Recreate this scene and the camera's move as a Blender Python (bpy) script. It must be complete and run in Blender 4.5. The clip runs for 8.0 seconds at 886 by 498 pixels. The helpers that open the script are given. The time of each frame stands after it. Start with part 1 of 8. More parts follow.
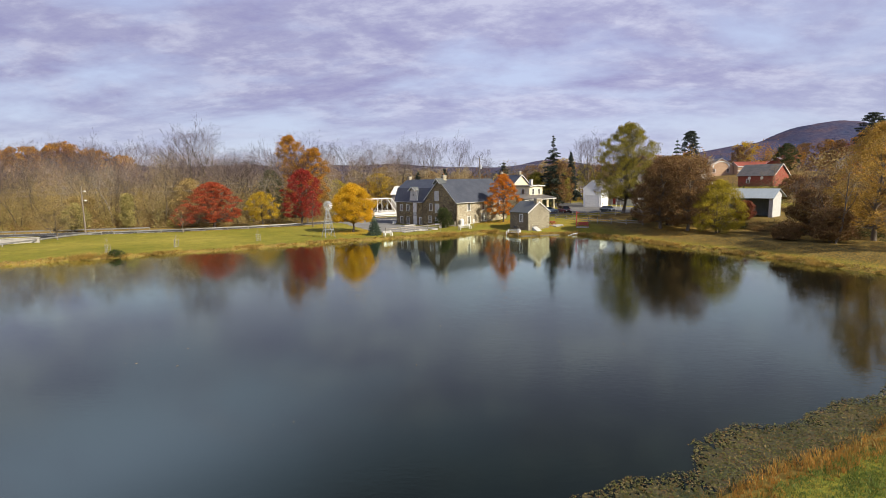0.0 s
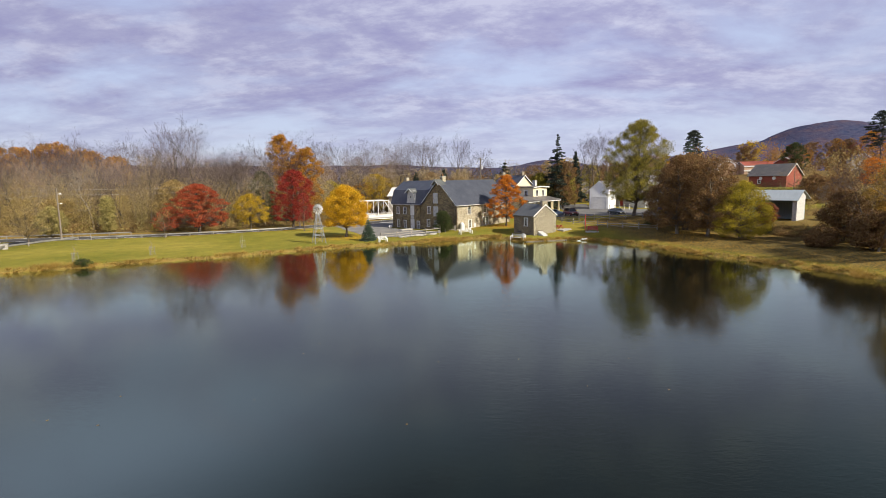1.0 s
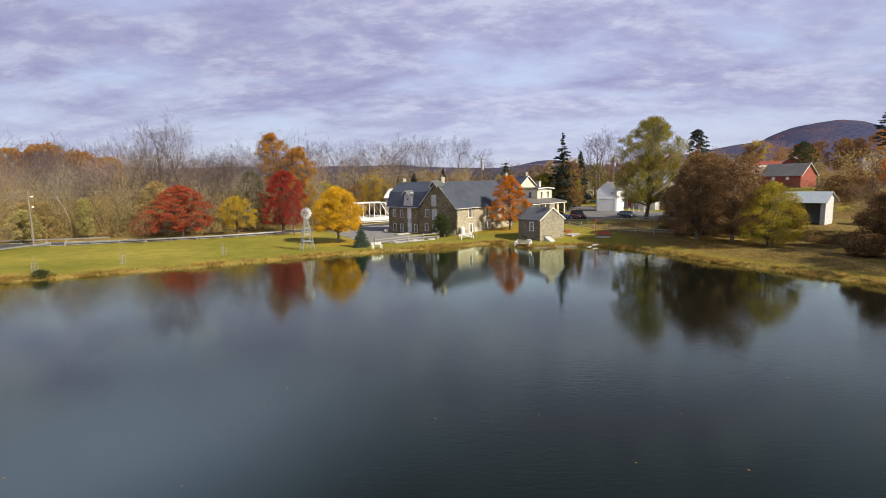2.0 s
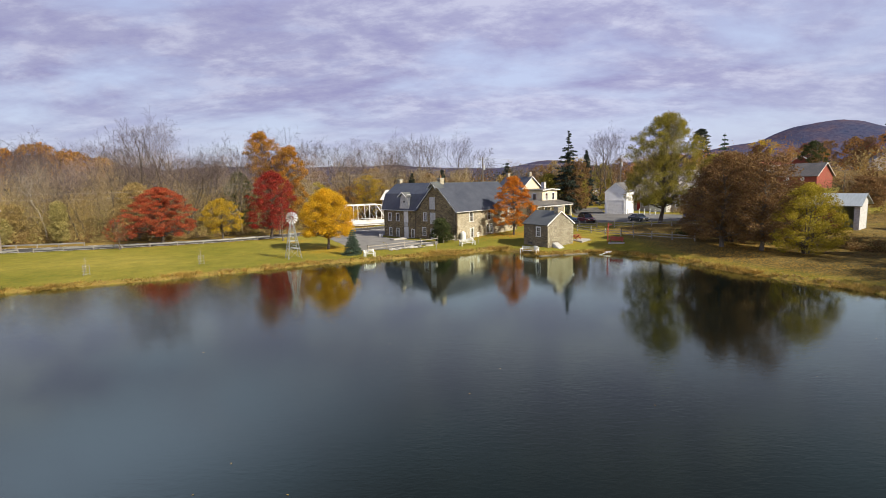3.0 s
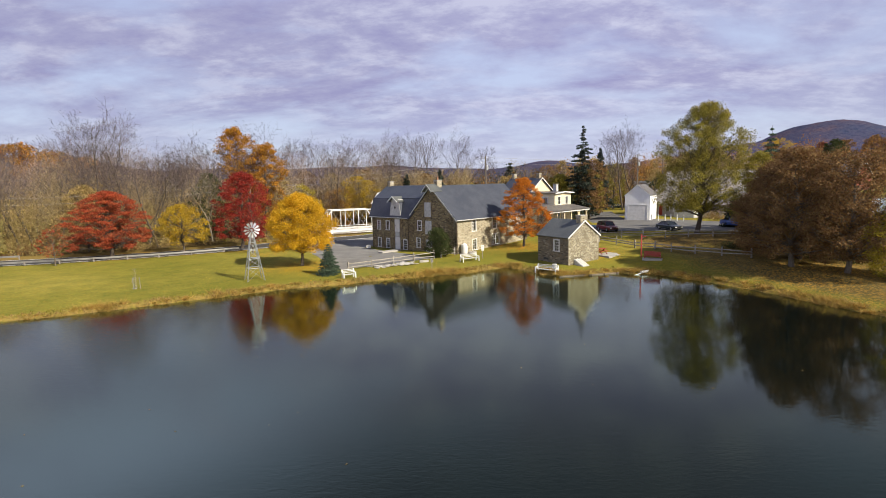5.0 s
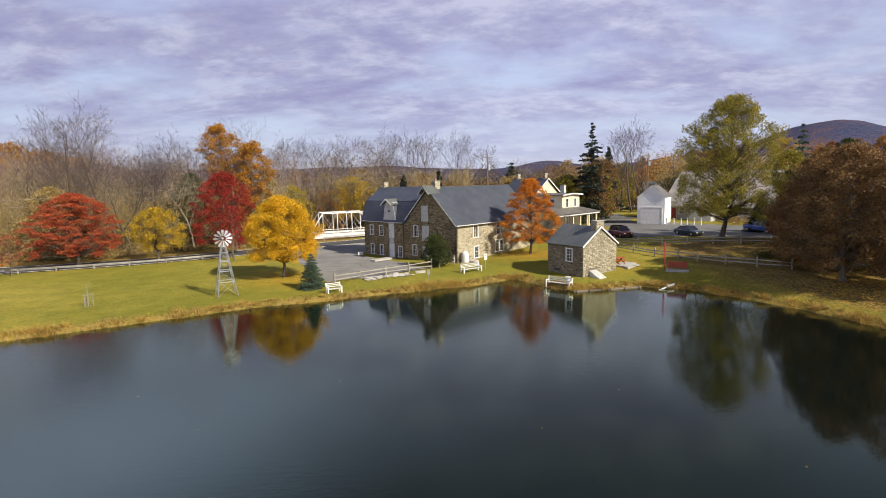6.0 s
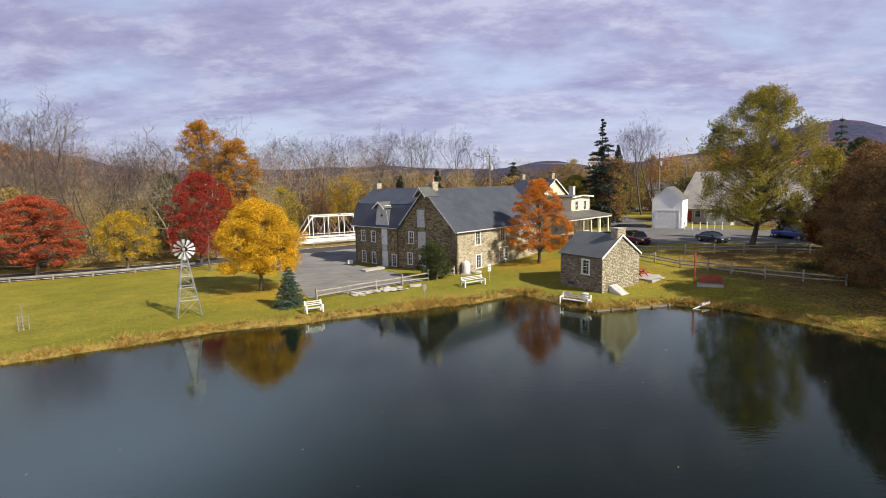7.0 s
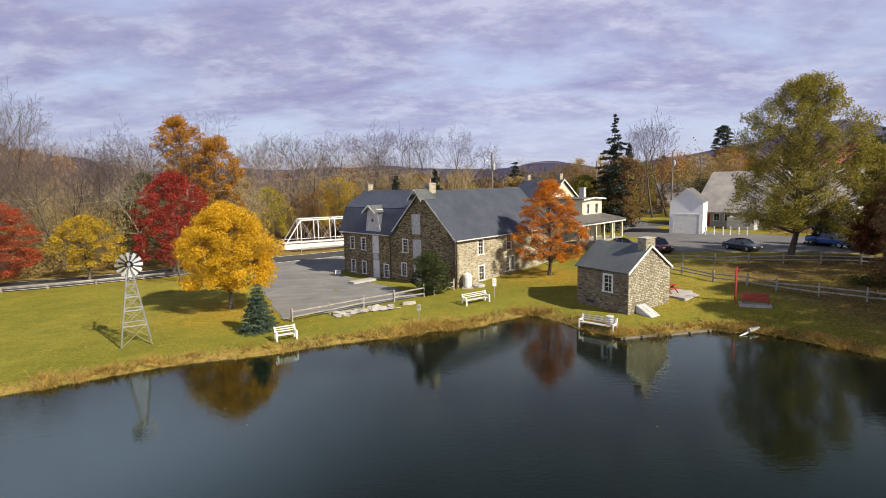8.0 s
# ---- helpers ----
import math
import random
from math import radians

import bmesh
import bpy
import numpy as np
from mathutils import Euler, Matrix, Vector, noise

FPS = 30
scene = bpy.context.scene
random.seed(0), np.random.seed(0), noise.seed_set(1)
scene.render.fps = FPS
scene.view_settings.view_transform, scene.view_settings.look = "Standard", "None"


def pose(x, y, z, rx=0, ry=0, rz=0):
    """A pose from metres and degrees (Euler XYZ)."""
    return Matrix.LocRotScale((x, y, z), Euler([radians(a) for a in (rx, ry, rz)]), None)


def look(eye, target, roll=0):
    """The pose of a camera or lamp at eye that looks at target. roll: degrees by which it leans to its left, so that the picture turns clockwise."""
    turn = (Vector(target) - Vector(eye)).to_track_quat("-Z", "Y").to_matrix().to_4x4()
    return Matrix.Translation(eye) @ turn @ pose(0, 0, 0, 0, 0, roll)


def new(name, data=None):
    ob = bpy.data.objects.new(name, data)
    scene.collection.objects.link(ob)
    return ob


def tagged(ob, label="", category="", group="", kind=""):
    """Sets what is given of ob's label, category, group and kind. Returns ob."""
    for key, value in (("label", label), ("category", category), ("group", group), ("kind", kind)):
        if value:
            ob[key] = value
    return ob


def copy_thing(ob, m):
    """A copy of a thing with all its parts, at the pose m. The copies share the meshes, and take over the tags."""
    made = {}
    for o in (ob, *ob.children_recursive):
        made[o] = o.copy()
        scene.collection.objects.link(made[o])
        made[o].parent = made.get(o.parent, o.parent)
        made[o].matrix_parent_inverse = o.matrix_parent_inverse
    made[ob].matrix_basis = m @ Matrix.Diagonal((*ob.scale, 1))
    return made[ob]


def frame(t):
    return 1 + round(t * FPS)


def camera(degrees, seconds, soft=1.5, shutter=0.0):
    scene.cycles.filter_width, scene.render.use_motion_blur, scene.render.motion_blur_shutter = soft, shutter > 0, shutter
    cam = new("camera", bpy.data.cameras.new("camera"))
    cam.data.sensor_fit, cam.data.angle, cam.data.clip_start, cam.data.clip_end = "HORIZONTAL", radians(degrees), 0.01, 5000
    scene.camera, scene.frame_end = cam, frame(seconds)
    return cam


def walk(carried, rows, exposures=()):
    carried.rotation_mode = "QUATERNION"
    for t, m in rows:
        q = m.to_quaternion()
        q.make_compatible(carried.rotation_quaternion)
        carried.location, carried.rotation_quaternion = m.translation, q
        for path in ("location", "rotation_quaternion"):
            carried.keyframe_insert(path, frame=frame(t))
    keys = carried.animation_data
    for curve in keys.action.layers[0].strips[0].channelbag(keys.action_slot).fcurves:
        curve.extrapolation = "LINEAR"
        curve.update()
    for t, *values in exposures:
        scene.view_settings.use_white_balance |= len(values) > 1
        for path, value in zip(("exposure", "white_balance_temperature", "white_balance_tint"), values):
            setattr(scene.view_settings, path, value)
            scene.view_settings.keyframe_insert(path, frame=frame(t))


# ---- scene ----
# ---- camera and its flight over the pond ----
cam = camera(81.31, 8.0, soft=0.85)
walk(cam, [
    (0.0, pose(-0.000, -59.412, 11.000, 82.438, 0.993, 1.124)),
    (1.0, pose(-0.062, -52.397, 11.182, 82.476, 1.092, 1.060)),
    (2.0, pose(-0.106, -45.232, 11.354, 82.511, 1.172, 0.998)),
    (3.0, pose(-0.133, -37.935, 11.517, 82.541, 1.232, 0.938)),
    (4.0, pose(-0.142, -30.520, 11.670, 82.568, 1.274, 0.879)),
    (5.0, pose(-0.133, -23.003, 11.814, 82.592, 1.296, 0.822)),
    (6.0, pose(-0.106, -15.401, 11.948, 82.612, 1.299, 0.766)),
    (7.0, pose(-0.062, -7.728, 12.072, 82.629, 1.284, 0.712)),
    (8.0, pose(-0.000, 0.000, 12.187, 82.641, 1.249, 0.660)),
], exposures=[(0.0, 0.45), (8.0, 0.45)])

# ---- sky and sun ----
SUN_DIR = Vector((0.65, -0.48, 0.59)).normalized()   # towards the sun


def build_world():
    w = bpy.data.worlds.new("sky")
    scene.world = w
    w.use_nodes = True
    nt = w.node_tree
    nt.nodes.clear()
    N, L = nt.nodes.new, nt.links.new
    out, bg = N("ShaderNodeOutputWorld"), N("ShaderNodeBackground")
    sky = N("ShaderNodeTexSky")
    sky.sky_type, sky.sun_disc = "NISHITA", False
    sky.sun_elevation = math.asin(SUN_DIR.z)
    sky.sun_rotation = math.atan2(SUN_DIR.x, SUN_DIR.y)
    skym = N("ShaderNodeMix"); skym.data_type, skym.blend_type = "RGBA", "MULTIPLY"
    skym.inputs["Factor"].default_value = 1.0
    L(sky.outputs[0], skym.inputs[6]); skym.inputs[7].default_value = (0.03, 0.03, 0.03, 1)
    tc, sep = N("ShaderNodeTexCoord"), N("ShaderNodeSeparateXYZ")
    L(tc.outputs["Generated"], sep.inputs[0])

    def math_node(op, a, b=None):
        m = N("ShaderNodeMath"); m.operation = op
        for i, v in enumerate((a, b)):
            if v is None:
                continue
            if isinstance(v, (int, float)):
                m.inputs[i].default_value = v
            else:
                L(v, m.inputs[i])
        return m.outputs[0]
    zc = math_node("MAXIMUM", sep.outputs[2], 0.0)
    den = math_node("ADD", zc, 0.24)
    comb = N("ShaderNodeCombineXYZ")
    L(math_node("DIVIDE", sep.outputs[0], den), comb.inputs[0])
    L(math_node("DIVIDE", sep.outputs[1], den), comb.inputs[1])
    mp = N("ShaderNodeMapping"); mp.inputs["Scale"].default_value = (1.0, 1.45, 1.0)
    mp.inputs["Rotation"].default_value = (0, 0, radians(9)); mp.inputs["Location"].default_value = (3.1, 1.7, 0)
    L(comb.outputs[0], mp.inputs[0])
    n1 = N("ShaderNodeTexNoise")
    n1.inputs["Scale"].default_value, n1.inputs["Detail"].default_value = 1.1, 9.0
    n1.inputs["Roughness"].default_value, n1.inputs["Distortion"].default_value = 0.58, 0.25
    L(mp.outputs[0], n1.inputs["Vector"])
    n2 = N("ShaderNodeTexNoise")
    n2.inputs["Scale"].default_value, n2.inputs["Detail"].default_value, n2.inputs["Roughness"].default_value = 2.3, 12.0, 0.60
    n2.inputs["Distortion"].default_value = 0.35
    L(mp.outputs[0], n2.inputs["Vector"])
    n3 = N("ShaderNodeTexNoise")
    n3.inputs["Scale"].default_value, n3.inputs["Detail"].default_value, n3.inputs["Roughness"].default_value = 7.5, 8.0, 0.62
    L(mp.outputs[0], n3.inputs["Vector"])
    puffs = math_node("ADD", math_node("MULTIPLY", n2.outputs[0], 0.62), math_node("MULTIPLY", n3.outputs[0], 0.38))
    # cover of cloud, and its light and dark folds
    cover = N("ShaderNodeValToRGB")
    cover.color_ramp.elements[0].position, cover.color_ramp.elements[1].position = 0.36, 0.54
    L(n1.outputs[0], cover.inputs[0])
    folds = N("ShaderNodeValToRGB")
    e = folds.color_ramp.elements
    e[0].position, e[0].color = 0.40, (0.36, 0.352, 0.60, 1)
    e[1].position, e[1].color = 0.60, (0.62, 0.63, 0.82, 1)
    mid = folds.color_ramp.elements.new(0.5); mid.color = (0.44, 0.44, 0.665, 1)
    L(puffs, folds.inputs[0])
    # open sky: pale near the horizon, bluer overhead
    grad = N("ShaderNodeValToRGB")
    g = grad.color_ramp.elements
    g[0].position, g[0].color = 0.0, (0.53, 0.57, 0.74, 1)
    g[1].position, g[1].color = 0.65, (0.40, 0.48, 0.78, 1)
    L(zc, grad.inputs[0])
    addm = N("ShaderNodeMix"); addm.data_type, addm.blend_type = "RGBA", "ADD"
    addm.inputs["Factor"].default_value = 1.0
    L(grad.outputs[0], addm.inputs[6]); L(skym.outputs[2], addm.inputs[7])
    # the cover thins out towards the horizon
    thin = N("ShaderNodeMapRange")
    thin.inputs["From Min"].default_value, thin.inputs["From Max"].default_value = 0.02, 0.16
    thin.inputs["To Min"].default_value, thin.inputs["To Max"].default_value = 0.25, 0.92
    L(zc, thin.inputs[0])
    fac = math_node("MULTIPLY", cover.outputs[0], thin.outputs[0])
    mix = N("ShaderNodeMix"); mix.data_type = "RGBA"
    L(fac, mix.inputs["Factor"]); L(addm.outputs[2], mix.inputs[6]); L(folds.outputs[0], mix.inputs[7])
    # the cloud is thinnest, and so brightest, a little east of north
    gap = math_node("DIVIDE", math_node("SUBTRACT", sep.outputs[0], 0.22), 0.42)
    thinnest = math_node("POWER", 2.718, math_node("MULTIPLY", math_node("MULTIPLY", gap, gap), -1.0))
    open_sky = math_node("ADD", math_node("MULTIPLY", thinnest, 0.08), 0.90)
    tint = N("ShaderNodeMix"); tint.data_type, tint.blend_type = "RGBA", "MULTIPLY"
    tint.inputs["Factor"].default_value = 1.0
    L(mix.outputs[2], tint.inputs[6]); L(open_sky, tint.inputs[7])
    # deeper overhead
    high = N("ShaderNodeMapRange"); high.interpolation_type = "SMOOTHSTEP"
    high.inputs["From Min"].default_value, high.inputs["From Max"].default_value = 0.32, 0.58
    high.inputs["To Min"].default_value, high.inputs["To Max"].default_value = 0.0, 1.0
    lean = math_node("ADD", zc, math_node("MULTIPLY", sep.outputs[0], 0.15))
    L(lean, high.inputs[0])
    deep = N("ShaderNodeMix"); deep.data_type, deep.blend_type = "RGBA", "MULTIPLY"
    deep.inputs[7].default_value = (0.41, 0.44, 0.42, 1)
    L(high.outputs[0], deep.inputs["Factor"]); L(tint.outputs[2], deep.inputs[6])
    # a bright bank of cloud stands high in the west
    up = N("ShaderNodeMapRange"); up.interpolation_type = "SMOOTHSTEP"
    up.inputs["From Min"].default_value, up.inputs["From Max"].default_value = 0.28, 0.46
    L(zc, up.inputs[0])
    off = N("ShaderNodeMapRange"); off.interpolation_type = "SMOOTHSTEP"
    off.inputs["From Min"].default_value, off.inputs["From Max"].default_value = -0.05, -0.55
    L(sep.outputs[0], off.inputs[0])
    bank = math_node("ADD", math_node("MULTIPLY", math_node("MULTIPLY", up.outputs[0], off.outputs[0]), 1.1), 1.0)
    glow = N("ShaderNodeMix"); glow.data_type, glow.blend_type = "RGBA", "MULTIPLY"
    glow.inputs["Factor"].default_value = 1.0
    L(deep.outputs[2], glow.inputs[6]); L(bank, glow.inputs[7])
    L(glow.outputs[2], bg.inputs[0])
    bg.inputs[1].default_value = 0.72
    L(bg.outputs[0], out.inputs[0])


build_world()
sun_data = bpy.data.lights.new("sun", "SUN")
sun_data.energy, sun_data.angle, sun_data.color = 5.5, radians(0.8), (1.0, 0.90, 0.74)
sun = new("sun", sun_data)
sun.matrix_world = look(SUN_DIR * 100, (0, 0, 0))
# ---- materials ----
def nodes_of(name):
    m = bpy.data.materials.new(name)
    m.use_nodes = True
    nt = m.node_tree
    return m, nt, nt.nodes["Principled BSDF"]


def ramp(nt, source, stops):
    r = nt.nodes.new("ShaderNodeValToRGB")
    el = r.color_ramp.elements
    while len(el) < len(stops):
        el.new(0.5)
    for e, (p, c) in zip(el, stops):
        e.position, e.color = p, (*c, 1)
    nt.links.new(source, r.inputs[0])
    return r.outputs[0]


def coords(nt, scale=(1, 1, 1), space="Object"):
    tc, mp = nt.nodes.new("ShaderNodeTexCoord"), nt.nodes.new("ShaderNodeMapping")
    mp.inputs["Scale"].default_value = scale
    nt.links.new(tc.outputs[space], mp.inputs[0])
    return mp.outputs[0]


def noise_tex(nt, vec, scale, detail=5, rough=0.55, distort=0.0):
    n = nt.nodes.new("ShaderNodeTexNoise")
    n.inputs["Scale"].default_value, n.inputs["Detail"].default_value = scale, detail
    n.inputs["Roughness"].default_value, n.inputs["Distortion"].default_value = rough, distort
    nt.links.new(vec, n.inputs["Vector"])
    return n.outputs[0]


def blend(nt, fac, a, b, mode="MIX"):
    m = nt.nodes.new("ShaderNodeMix")
    m.data_type, m.blend_type = "RGBA", mode
    for s, v in ((m.inputs["Factor"], fac), (m.inputs[6], a), (m.inputs[7], b)):
        if isinstance(v, (int, float)):
            s.default_value = v
        elif isinstance(v, tuple):
            s.default_value = (*v, 1)
        else:
            nt.links.new(v, s)
    return m.outputs[2]


def add_bump(nt, bsdf, height, strength=0.4, distance=0.02):
    b = nt.nodes.new("ShaderNodeBump")
    b.inputs["Strength"].default_value, b.inputs["Distance"].default_value = strength, distance
    nt.links.new(height, b.inputs["Height"])
    nt.links.new(b.outputs[0], bsdf.inputs["Normal"])


def surface(name, c1, c2, scale=2.0, fine=30.0, rough=0.7, metal=0.0, bump=0.25, stretch=(1, 1, 1), dirt=0.25):
    """Two tones in large patches, fine grain over them, and a slight relief."""
    m, nt, b = nodes_of(name)
    v = coords(nt, stretch)
    big, small = noise_tex(nt, v, scale, 4), noise_tex(nt, v, fine, 3, 0.7)
    base = ramp(nt, big, [(0.32, c1), (0.68, c2)])
    grain = ramp(nt, small, [(0.3, (1 - dirt,) * 3), (0.7, (1, 1, 1))])
    nt.links.new(blend(nt, 1.0, base, grain, "MULTIPLY"), b.inputs["Base Color"])
    b.inputs["Roughness"].default_value, b.inputs["Metallic"].default_value = rough, metal
    add_bump(nt, b, small, bump, 0.01)
    return m


def stone_wall(name, palette, scale=(2.9, 2.9, 8.2), mortar=(0.17, 0.14, 0.10)):
    """Coursed rubble: uneven flat stones, each its own tone, in recessed mortar."""
    m, nt, b = nodes_of(name)
    v = coords(nt, scale)
    wob = nt.nodes.new("ShaderNodeTexNoise"); wob.inputs["Scale"].default_value = 1.3
    nt.links.new(v, wob.inputs["Vector"])
    va = nt.nodes.new("ShaderNodeVectorMath"); va.operation = "MULTIPLY_ADD"
    nt.links.new(wob.outputs["Color"], va.inputs[0]); va.inputs[1].default_value = (0.45, 0.45, 0.3)
    nt.links.new(v, va.inputs[2])
    cell, edge = nt.nodes.new("ShaderNodeTexVoronoi"), nt.nodes.new("ShaderNodeTexVoronoi")
    edge.feature = "DISTANCE_TO_EDGE"
    for t in (cell, edge):
        t.inputs["Scale"].default_value, t.inputs["Randomness"].default_value = 1.0, 0.85
        nt.links.new(va.outputs[0], t.inputs["Vector"])
    sep = nt.nodes.new("ShaderNodeSeparateColor")
    nt.links.new(cell.outputs["Color"], sep.inputs[0])
    tone = ramp(nt, sep.outputs[0], [(i / (len(palette) - 1), c) for i, c in enumerate(palette)])
    fine = noise_tex(nt, coords(nt), 14, 4, 0.7)
    tone = blend(nt, 1.0, tone, ramp(nt, fine, [(0.25, (0.74, 0.74, 0.74)), (0.75, (1.22, 1.20, 1.16))]), "MULTIPLY")
    stain = noise_tex(nt, coords(nt, (1, 1, 0.5)), 0.55, 4)
    tone = blend(nt, 1.0, tone, ramp(nt, stain, [(0.35, (0.86, 0.84, 0.81)), (0.62, (1.10, 1.09, 1.06))]), "MULTIPLY")
    gap = ramp(nt, edge.outputs["Distance"], [(0.03, (1, 1, 1)), (0.10, (0, 0, 0))])
    nt.links.new(blend(nt, gap, tone, mortar), b.inputs["Base Color"])
    b.inputs["Roughness"].default_value = 0.9
    h = blend(nt, 0.4, ramp(nt, edge.outputs["Distance"], [(0.0, (0, 0, 0)), (0.18, (1, 1, 1))]), fine)
    add_bump(nt, b, h, 0.9, 0.05)
    return m


def slates(name, c1, c2, joint=(0.02, 0.022, 0.026), relief=0.5):
    """Small slates in rows, lichen-stained."""
    m, nt, b = nodes_of(name)
    br = nt.nodes.new("ShaderNodeTexBrick")
    nt.links.new(coords(nt, space="UV"), br.inputs["Vector"])
    br.inputs["Scale"].default_value = 1.0
    br.inputs["Brick Width"].default_value, br.inputs["Row Height"].default_value = 0.30, 0.22
    br.inputs["Mortar Size"].default_value = 0.012
    br.inputs["Color1"].default_value, br.inputs["Color2"].default_value = (*c1, 1), (*c2, 1)
    br.inputs["Mortar"].default_value = (*joint, 1)
    v = coords(nt)
    stain = ramp(nt, noise_tex(nt, v, 0.5, 6), [(0.35, (0.74, 0.76, 0.8)), (0.65, (1.15, 1.12, 1.08))])
    nt.links.new(blend(nt, 1.0, br.outputs["Color"], stain, "MULTIPLY"), b.inputs["Base Color"])
    b.inputs["Roughness"].default_value = 0.55
    add_bump(nt, b, br.outputs["Fac"], -relief, 0.015)
    return m


def leafy(name, tones, translucent=0.35):
    """Leaves, each its own tone out of the given ones; they let some light through."""
    m, nt, b = nodes_of(name)
    g = nt.nodes.new("ShaderNodeNewGeometry")
    col = ramp(nt, g.outputs["Random Per Island"], [(i / max(1, len(tones) - 1), c) for i, c in enumerate(tones)])
    big = ramp(nt, noise_tex(nt, coords(nt), 0.55, 3), [(0.3, (0.72, 0.72, 0.72)), (0.7, (1.18, 1.14, 1.1))])
    col = blend(nt, 1.0, col, big, "MULTIPLY")
    nt.links.new(col, b.inputs["Base Color"])
    b.inputs["Roughness"].default_value = 0.65
    b.inputs["Specular IOR Level"].default_value = 0.25
    tr, mx = nt.nodes.new("ShaderNodeBsdfTranslucent"), nt.nodes.new("ShaderNodeMixShader")
    nt.links.new(col, tr.inputs[0])
    mx.inputs[0].default_value = translucent
    nt.links.new(b.outputs[0], mx.inputs[1]); nt.links.new(tr.outputs[0], mx.inputs[2])
    nt.links.new(mx.outputs[0], nt.nodes["Material Output"].inputs[0])
    return m


def clear_glass(name):
    m, nt, b = nodes_of(name)
    b.inputs["Base Color"].default_value = (0.75, 0.8, 0.8, 1)
    b.inputs["Roughness"].default_value, b.inputs["IOR"].default_value = 0.03, 1.45
    b.inputs["Transmission Weight"].default_value = 1.0
    return m


def lawn_material():
    m, nt, b = nodes_of("lawn")
    v = coords(nt)
    big = noise_tex(nt, v, 0.045, 5)
    mid = noise_tex(nt, v, 0.42, 5, 0.62, 0.4)
    fine = noise_tex(nt, v, 5.5, 5, 0.75)
    green = ramp(nt, big, [(0.30, (0.135, 0.150, 0.020)), (0.52, (0.195, 0.190, 0.032)), (0.72, (0.275, 0.245, 0.052))])
    dry = ramp(nt, mid, [(0.36, (0.82, 0.86, 0.80)), (0.70, (1.24, 1.18, 1.14))])
    col = blend(nt, 1.0, green, dry, "MULTIPLY")
    col = blend(nt, 1.0, col, ramp(nt, fine, [(0.3, (0.58, 0.6, 0.55)), (0.72, (1.3, 1.28, 1.25))]), "MULTIPLY")
    at = nt.nodes.new("ShaderNodeAttribute"); at.attribute_name = "cover"
    sp = nt.nodes.new("ShaderNodeSeparateColor"); nt.links.new(at.outputs["Color"], sp.inputs[0])
    rough_ground = ramp(nt, noise_tex(nt, v, 0.8, 6, 0.7), [(0.3, (0.035, 0.027, 0.014)), (0.55, (0.10, 0.075, 0.035)), (0.75, (0.20, 0.155, 0.07))])
    col = blend(nt, sp.outputs[0], col, rough_ground)            # woodland litter, and tree shade painted on the bank
    straw = ramp(nt, noise_tex(nt, v, 3.0, 5, 0.7), [(0.3, (0.10, 0.065, 0.018)), (0.7, (0.36, 0.25, 0.085))])
    col = blend(nt, sp.outputs[1], col, straw)                   # dead grass of the bank
    leaves = ramp(nt, noise_tex(nt, v, 4.2, 4, 0.8), [(0.47, (0, 0, 0)), (0.60, (1, 1, 1))])
    fallen = blend(nt, 1.0, leaves, sp.outputs[2], "MULTIPLY")
    col = blend(nt, fallen, col, (0.46, 0.25, 0.035))            # fallen leaves
    nt.links.new(col, b.inputs["Base Color"])
    b.inputs["Roughness"].default_value, b.inputs["Specular IOR Level"].default_value = 0.95, 0.1
    add_bump(nt, b, fine, 0.8, 0.06)
    return m


def water_material():
    """Dark still water: a deep green-black body under a clear reflecting surface with slight ripples."""
    m, nt, b = nodes_of("pond_water")
    b.inputs["Base Color"].default_value = (0.0028, 0.0050, 0.0043, 1)
    b.inputs["Roughness"].default_value, b.inputs["Specular IOR Level"].default_value = 0.9, 0.0
    w1 = noise_tex(nt, coords(nt, (0.7, 1.9, 1)), 2.4, 4, 0.55, 0.8)
    gust = ramp(nt, noise_tex(nt, coords(nt), 0.035, 3), [(0.40, (0.30, 0.30, 0.30)), (0.66, (1, 1, 1))])
    bump = nt.nodes.new("ShaderNodeBump")
    bump.inputs["Strength"].default_value, bump.inputs["Distance"].default_value = 0.15, 0.05
    nt.links.new(blend(nt, 1.0, w1, gust, "MULTIPLY"), bump.inputs["Height"])
    gloss, fres, mix = nt.nodes.new("ShaderNodeBsdfGlossy"), nt.nodes.new("ShaderNodeFresnel"), nt.nodes.new("ShaderNodeMixShader")
    gloss.inputs["Color"].default_value, gloss.inputs["Roughness"].default_value = (0.90, 1.0, 0.84, 1), 0.015
    fres.inputs["IOR"].default_value = 1.64
    for n in (gloss, fres):
        nt.links.new(bump.outputs[0], n.inputs["Normal"])
    # stronger gloss towards the far, flat view
    gain = nt.nodes.new("ShaderNodeMath"); gain.operation = "MULTIPLY_ADD"
    nt.links.new(fres.outputs[0], gain.inputs[0]); gain.inputs[1].default_value, gain.inputs[2].default_value = 1.85, 0.70
    gfac = nt.nodes.new("ShaderNodeMath"); gfac.operation, gfac.use_clamp = "MULTIPLY", True
    nt.links.new(fres.outputs[0], gfac.inputs[0]); nt.links.new(gain.outputs[0], gfac.inputs[1])
    nt.links.new(gfac.outputs[0], mix.inputs[0])
    nt.links.new(b.outputs[0], mix.inputs[1]); nt.links.new(gloss.outputs[0], mix.inputs[2])
    nt.links.new(mix.outputs[0], nt.nodes["Material Output"].inputs[0])
    return m


